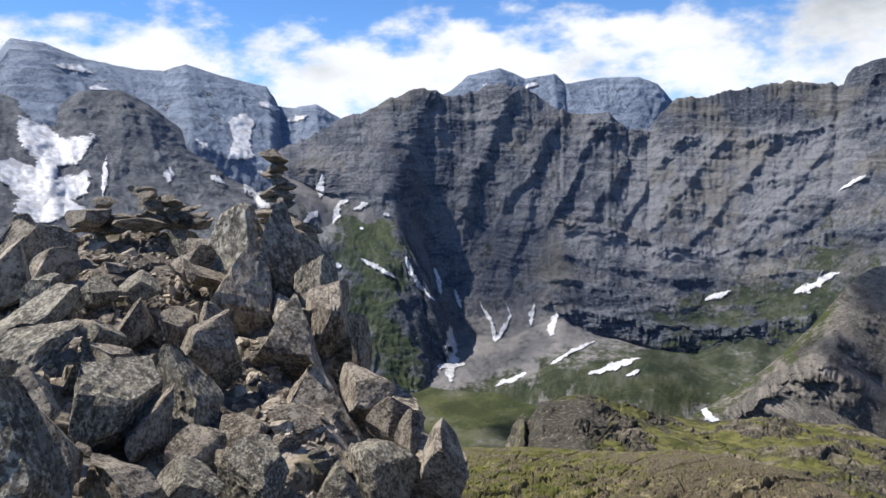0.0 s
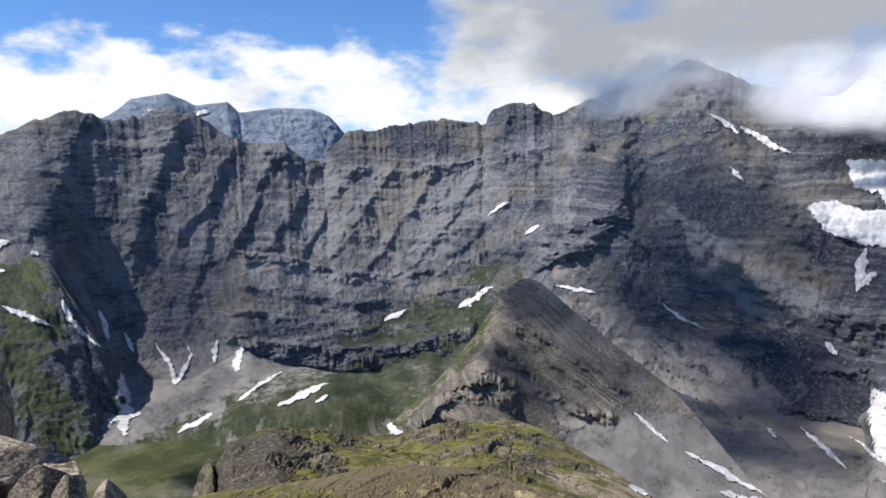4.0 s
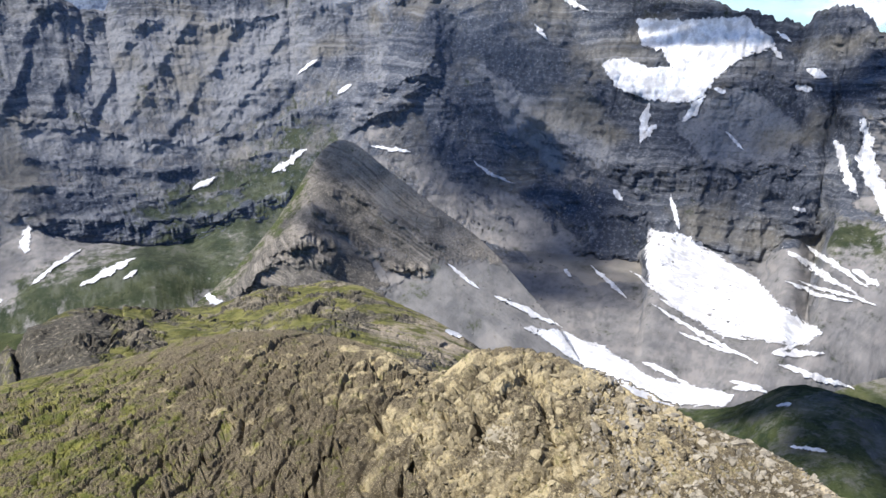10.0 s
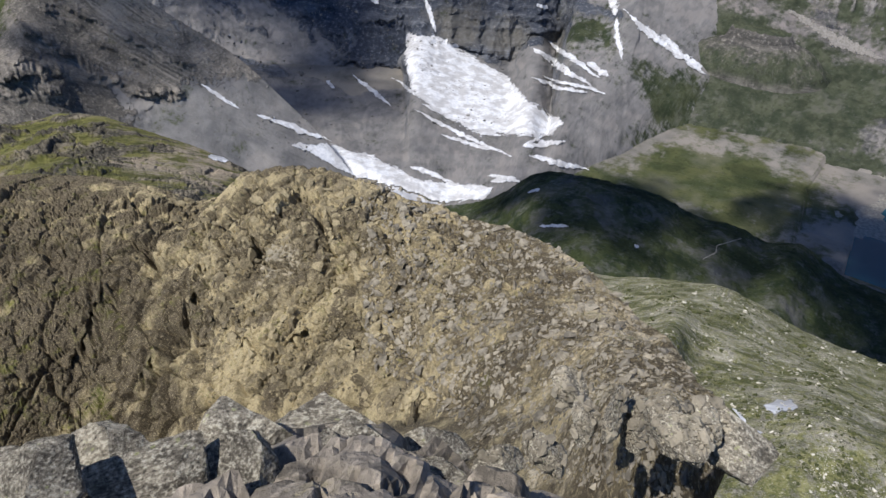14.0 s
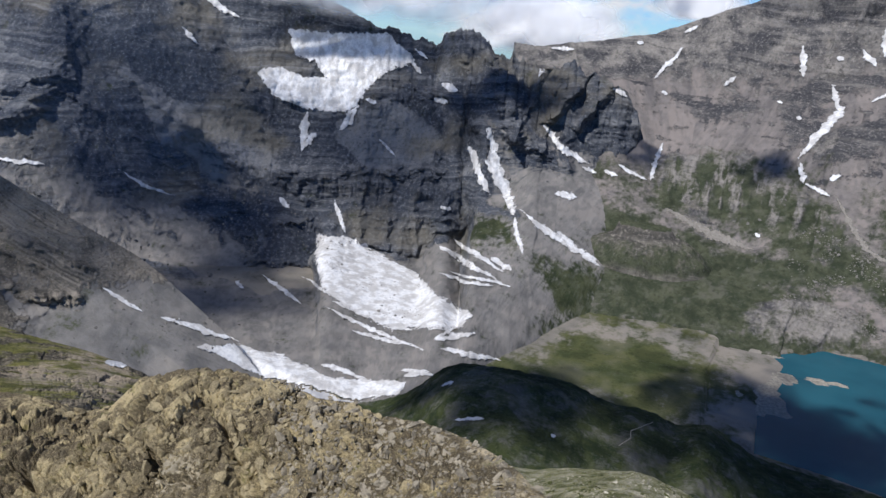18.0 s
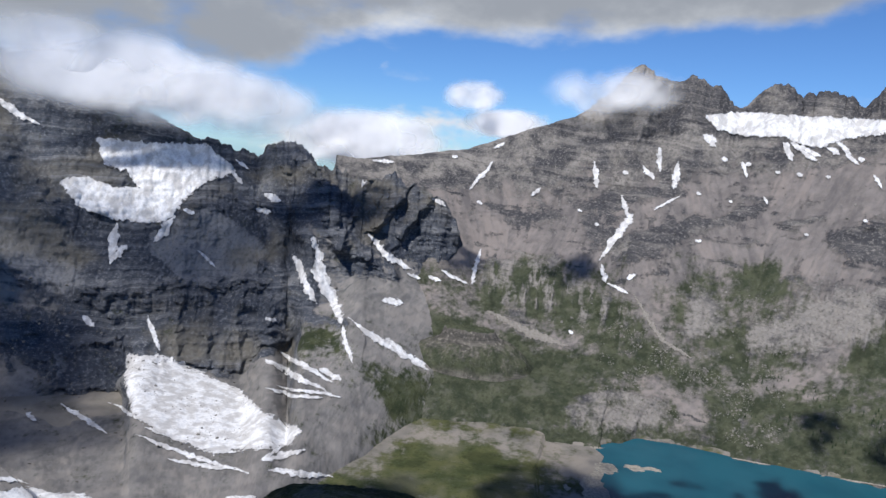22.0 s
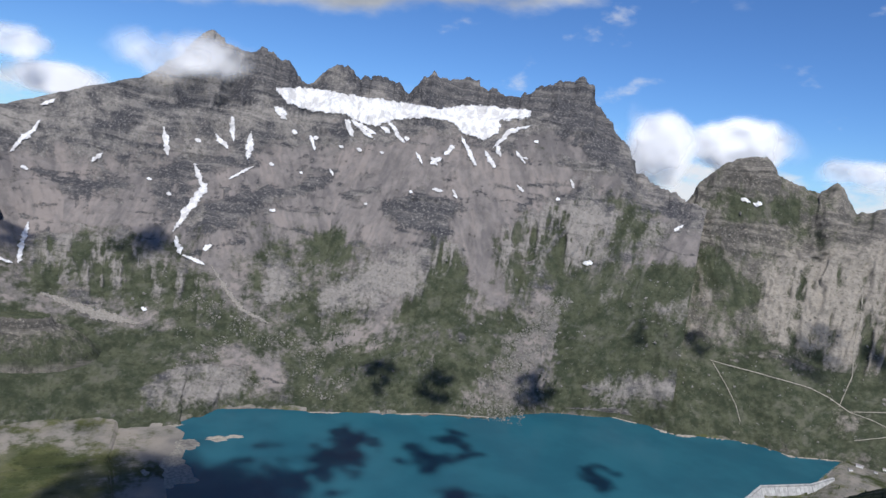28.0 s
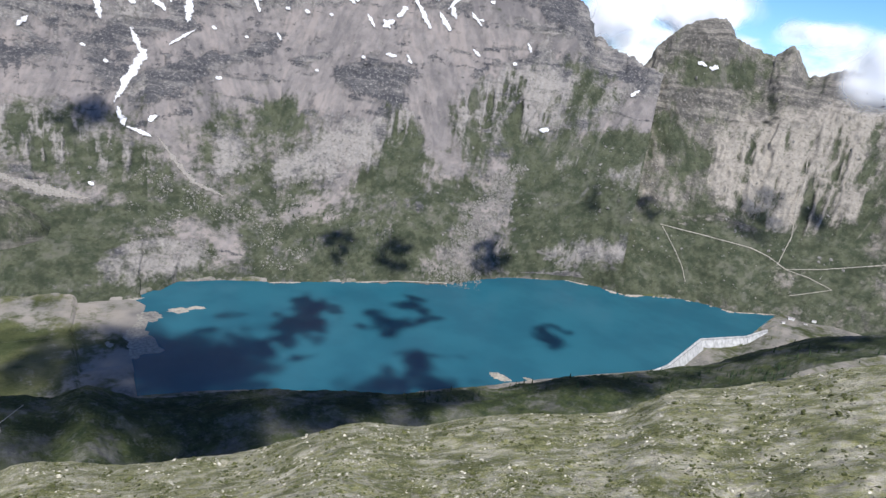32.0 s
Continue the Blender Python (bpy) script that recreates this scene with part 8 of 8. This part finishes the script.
def hut(az, r, z, wide, deep, tall, turn):
    base = new("mountain_hut")
    base.matrix_world = pose(*ground_point(az, r, z), 0, 0, turn)
    bm = bmesh.new()
    box(bm, -wide / 2, wide / 2, -deep / 2, deep / 2, -6, tall)
    part("wall", bm, plaster, base)
    bm = bmesh.new()
    v = [bm.verts.new(q) for x in (-wide * 0.56, wide * 0.56) for q in ((x, -deep * 0.6, tall - 0.4), (x, 0, tall + deep * 0.35), (x, deep * 0.6, tall - 0.4), (x, 0, tall + deep * 0.35 - 0.5))]
    for f in ((0, 1, 5, 4), (1, 2, 6, 5), (2, 3, 7, 6), (3, 0, 4, 7), (0, 3, 2, 1), (4, 5, 6, 7)):
        bm.faces.new([v[i] for i in f])
    part("roof", bm, slate, base)
    for k in (-1, 0, 1):
        bm = bmesh.new()
        box(bm, k * wide * 0.3 - 0.7, k * wide * 0.3 + 0.7, -deep / 2 - 0.12, -deep / 2 + 0.05, tall * 0.35 if k else 0, tall * 0.7)
        part("window" if k else "door", bm, timber, base)
    tagged(base, "small pale mountain hut with a slate roof beside the dam", "hut", "huts by the dam")


def land_at(az, el):
    hit = sight(az, el)
    return hit[0] if hit else None


bpy.context.view_layer.update()
LAND = bpy.context.evaluated_depsgraph_get()
for k, (az, el) in enumerate(((149.60, -16.67), (151.10, -16.39), (150.62, -16.75), (149.11, -17.07))):
    p = land_at(az, el)
    if p:
        hut(az, math.hypot(p.x, p.y), p.z, (22, 14, 10, 12)[k], (10, 8, 7, 8)[k], (7, 5, 4, 5)[k], (30, 40, 20, 60)[k])


def rock_strip(name, width, ends, material, label, category, lift=0.6, kind=""):
    me = strip_mesh(name, width * (2.0 if material is gravel else 1), ends, lift, 0.2 if width < 0.1 else 0.6, width >= 0.1, 0.06)
    if me.polygons:
        me.materials.append(material)
        tagged(new(name, me), label, category, kind=kind)


for width, ends in ((0.058, ((138.66, -11.81), (140.53, -11.93), (142.26, -12.02), (145.65, -12.23), (146.95, -12.58), (148.31, -13.23))), (0.046, ((148.31, -13.23), (149.92, -13.41), (151.65, -13.87), (150.22, -14.52), (148.98, -15.04))), (0.052, ((138.87, -11.95), (139.64, -12.88), (140.25, -13.65), (140.96, -14.63), (141.48, -15.77))), (0.05, ((148.31, -13.23), (150.49, -12.66), (152.54, -11.95), (154.42, -11.26))),
                    (0.05, ((147.67, -13.05), (148.09, -10.80), (147.85, -8.31), (147.99, -6.60), (147.68, -4.59))), (0.06, ((85.88, -31.04), (86.74, -30.32), (86.66, -29.77), (88.34, -28.78)))):
    rock_strip("gravel_track", width, ends, track_mat, "pale gravel track across the turf slope", "track", kind="structure")
for width, ends in ((0.28, ((98.10, -9.56), (99.47, -11.49), (100.81, -12.96), (103.03, -13.88))), (0.5, ((86.79, -12.42), (90.28, -13.76), (93.41, -14.37)))):
    rock_strip("stream_bed", width, ends, gravel, "grey gravel stream bed on the valley floor", "stream bed", kind="structure")

shore_mat = plain("bleached_shore", (0.16, 0.148, 0.125), (0.3, 0.275, 0.23), 8)
for width, ends in ((0.13, ((132.12, -17.61), (134.68, -17.72), (136.99, -17.88), (139.59, -17.50), (142.13, -17.22), (145.46, -17.27), (148.51, -16.64))), (0.08, ((103.86, -20.86), (107.45, -20.54), (113.05, -20.25), (117.78, -19.70), (122.11, -19.38)))):
    rock_strip("lake_shore", width, ends, shore_mat, "pale bleached shoreline of the lake", "shore", kind="structure")


def islet(az, r, wide, deep, tall, turn, label):
    """A low rocky hump that stands out of the water."""
    bm = bmesh.new()
    rings = 9
    rows_ = []
    for i in range(rings + 1):
        t = i / rings
        row = []
        for k in range(52):
            a = math.tau * k / 52
            q = Vector((math.cos(a) * t, math.sin(a) * t, 0))
            edge = 1 + 0.5 * noise.noise(Vector((math.cos(a) * 1.6, math.sin(a) * 1.6, az))) + 0.3 * noise.noise(Vector((math.cos(a) * 4.5, math.sin(a) * 4.5, az)))
            h = tall * max(-0.4, (1 - t * t) * (0.75 + 0.6 * noise.noise(q * 3 + Vector((az, r, 0)))) - 0.12)
            row.append(bm.verts.new((q.x * wide * edge, q.y * deep * edge, h)))
        rows_.append(row)
    for a, b in zip(rows_, rows_[1:]):
        for k in range(52):
            bm.faces.new((a[k], b[k], b[(k + 1) % 52], a[(k + 1) % 52]))
    bmesh.ops.remove_doubles(bm, verts=bm.verts[:], dist=0.01)
    bmesh.ops.recalc_face_normals(bm, faces=bm.faces[:])
    me = bpy.data.meshes.new("islet")
    bm.to_mesh(me)
    me.materials.append(shore_mat)
    ob = new("islet", me)
    ob.matrix_world = pose(*ground_point(az, r, 0), 0, 0, turn)
    tagged(ob, label, "islet")


islet(127.9, 1745, 34, 22, 12, 30, "pale rocky islet near the lake shore")
islet(130.6, 1760, 20, 9, 7, 20, "small pale rocky islet near the lake shore")
for (az, el), wide, deep, tall, label in zip(((97.44, -23.17), (99.86, -22.76), (101.27, -22.61), (94.40, -25.11), (95.27, -21.83)), (46, 40, 26, 130, 70), (40, 20, 14, 150, 22), (5, 6, 5, 5, 4), ("low silty point at the lake's head", "narrow pale rocky spit in the lake", "outer end of the rocky spit in the lake", "flat silt delta at the lake's head", "gravel bar across the lake's inner bay")):
    islet(az, EYE / math.tan(radians(-el)), wide, deep, tall, -az, label)


def conifer(seed):
    """A narrow spruce: tapered trunk, tiers of drooping boughs with a ragged rim."""
    rng = random.Random(seed)
    base = new("conifer")
    bm = bmesh.new()
    bmesh.ops.create_cone(bm, segments=7, radius1=0.022, radius2=0.006, depth=0.9, cap_ends=True, matrix=Matrix.Translation((0, 0, 0.4)))
    part("trunk", bm, timber, base)
    bm = bmesh.new()
    for k in range(7):
        z, w = 0.1 + 0.125 * k, 0.2 * (1 - k / 8.2)
        top = bm.verts.new((0, 0, z + 0.2))
        rim = [bm.verts.new((math.cos(math.tau * i / 11) * w * rng.uniform(0.6, 1.15), math.sin(math.tau * i / 11) * w * rng.uniform(0.6, 1.15), z + rng.uniform(-0.03, 0.03))) for i in range(11)]
        for i in range(11):
            bm.faces.new((top, rim[i], rim[(i + 1) % 11]))
    part("crown", bm, needles, base)
    tagged(base, "dark green conifer on the slope above the lake", "tree", "conifers")
    return base


needles = plain("needles", (0.012, 0.024, 0.011), (0.03, 0.05, 0.02), 1.5)
first = [conifer(s) for s in range(3)]
spots, rng = [], random.Random(77)
for x0, y0, x1, y1, count in ((128.2, -26.6, 141.5, -22.8, 46), (141.5, -23.4, 152.0, -19.6, 60), (118.0, -28.9, 128.0, -27.2, 14), (146.0, -19.0, 157.0, -17.0, 26), (106.0, -16.5, 122.0, -18.0, 60), (108.0, -14.0, 118.0, -15.5, 50), (124.0, -15.0, 132.0, -16.0, 24)):
    for _ in range(count):
        t = rng.random()
        spots.append((x0 + (x1 - x0) * t, y0 + (y1 - y0) * t + rng.uniform(-1.1, 0.15)))
used = 0
for az, el in spots:
    p = land_at(az, el)
    if not p or not 900 < (p - SUMMIT).length < 3000 or p.z < 2:
        continue
    h = rng.uniform(9, 17)
    m = pose(p.x, p.y, p.z - 0.4, 0, 0, rng.uniform(0, 360)) @ Matrix.Diagonal((h, h, h, 1))
    if used < 3:
        first[used].matrix_world = m
    else:
        t = copy_thing(first[used % 3], pose(0, 0, 0))
        t.matrix_world = m
    used += 1

lake_block = plain("pale_boulder_field", (0.1, 0.095, 0.085), (0.21, 0.198, 0.178), 5)
for name, count, b, e, keep in (("boulder_field", 5000, (119.2, 129.3), (-19.6, -9.0), lambda az, el: abs(az - (126.35 + 0.351 * (el - -8.7)) + 1.2 * noise.noise(Vector((az, el, 0)) * 0.7)) < (1.0 + 0.16 * max(0, -9 - el)) * (0.7 + 1.1 * noise.noise(Vector((az * 2, el * 2, 5)))) + 0.15),
                                ("moraine_blocks", 1800, (96, 110), (-19.5, -12), lambda az, el: noise.noise(Vector((az * 0.5, el * 0.9, 3))) > 0.02)):
    loose_blocks(name, count, b, e, (1800, 3300), 0.042, 0, [lake_block], "pale boulders fallen on the slope above the lake", name, keep, 0.9)


def knob(az, el):
    """A steep green hill with a dark cliff cap."""
    p = land_at(az, el)
    if not p:
        return
    n, rows_ = 90, 40
    t, a = np.linspace(0, 1, rows_), np.linspace(0, math.tau, n)
    tt, aa = np.meshgrid(t, a, indexing="ij")
    h = np.interp(tt, [0, 0.3, 0.35, 0.6, 0.8, 1], [66, 60, 22, -8, -60, -280])
    q = np.stack([np.cos(aa) * tt * 300, np.sin(aa) * tt * 150, h], -1).reshape(-1, 3)
    q += np.array([[0, 0, 1.0]]) * (12 * fbm(q / 70, 4) + (4 + 12 * np.clip(tt.ravel() - 0.25, 0, 0.4)) * fbm(np.stack([np.cos(aa.ravel()) * 5, np.sin(aa.ravel()) * 5, tt.ravel() * 2], -1), 4, 0.6, True) * 1.6)[:, None]
    me = grid_mesh("rocky_knob", q[:, [0, 1, 2]], rows_, n)
    steep = np.interp(tt.ravel(), [0, 0.29, 0.3, 0.37, 0.42, 1], [1.1, 1.1, 0, 0, 0.5, 0.95])
    me.attributes.new("turf", "FLOAT", "POINT").data.foreach_set("value", steep.astype(np.float32))
    cap = np.interp(tt.ravel(), [0, 0.27, 0.3, 0.38, 0.43, 1], [0, 0, -1.6, -1.6, 0, 0])
    me.attributes.new("bare", "FLOAT", "POINT").data.foreach_set("value", cap.astype(np.float32))
    me.attributes.new("scree", "FLOAT", "POINT").data.foreach_set("value", np.full(n * rows_, 0.0, dtype=np.float32))
    me.materials.append(green_mat)
    ob = new("rocky_knob", me)
    ob.matrix_world = pose(p.x * 0.985, p.y * 0.985, p.z + 14, 0, 0, -az)
    tagged(ob, "steep green hill with a dark cliff cap", "hill", kind="structure")


knob(*(85.19, -15.24))
alp_rock = plain("pale_turf_rock", (0.3, 0.28, 0.22), (0.6, 0.56, 0.47), 1.5)
loose_blocks("alpine_rocks", 11000, (74, 160), (-44, -19), (120, 900), 0.06, 0, [alp_rock], "small pale blocks strewn over the alpine turf", "alpine_rocks", lambda az, el: noise.noise(Vector((az * 0.35, el * 0.8, 3))) + 0.5 * noise.noise(Vector((az * 1.4, el * 2.5, 7))) > 0.05, 0.8)
bush = plain("dark_alpine_shrub", (0.03, 0.036, 0.012), (0.085, 0.09, 0.03), 1.2)
loose_blocks("alpine_shrubs", 11000, (74, 160), (-44, -19), (120, 900), 0.085, 0, [bush], "low dark green shrubs on the alpine slope", "alpine_shrubs", lambda az, el: noise.noise(Vector((az * 0.4, el * 0.7, 13))) + 0.5 * noise.noise(Vector((az * 1.5, el * 2.2, 17))) > 0.0, 0.9)
slope_rock = plain("weathered_slope_rock", (0.07, 0.068, 0.064), (0.21, 0.198, 0.18), 9)
loose_blocks("slope_outcrops", 600, (86, 134), (-17, -1), (2300, 3700), 0.05, 0, [slope_rock], "small weathered outcrops on the mountain slope", "slope_outcrops", lambda az, el: noise.noise(Vector((az * 0.45, el * 1.1, 9))) + 0.6 * noise.noise(Vector((az * 1.7, el * 2.2, 4))) > 0.1, 0.8)
loose_blocks("pass_outcrops", 500, (133, 152), (-16, 0), (2500, 4100), 0.05, 0, [slope_rock], "small weathered outcrops on the gullied slope", "pass_outcrops", lambda az, el: noise.noise(Vector((az * 0.8, el * 0.9, 2))) + 0.6 * noise.noise(Vector((az * 2, el * 2.2, 6))) > 0.1, 0.8)
loose_blocks("scree_blocks", 2200, (36, 74), (-26, -9), (1300, 2700), 0.045, 0, [slope_rock], "fallen blocks on the grey scree below the wall", "scree_blocks", lambda az, el: noise.noise(Vector((az * 0.6, el * 0.9, 12))) > 0.08, 0.8)
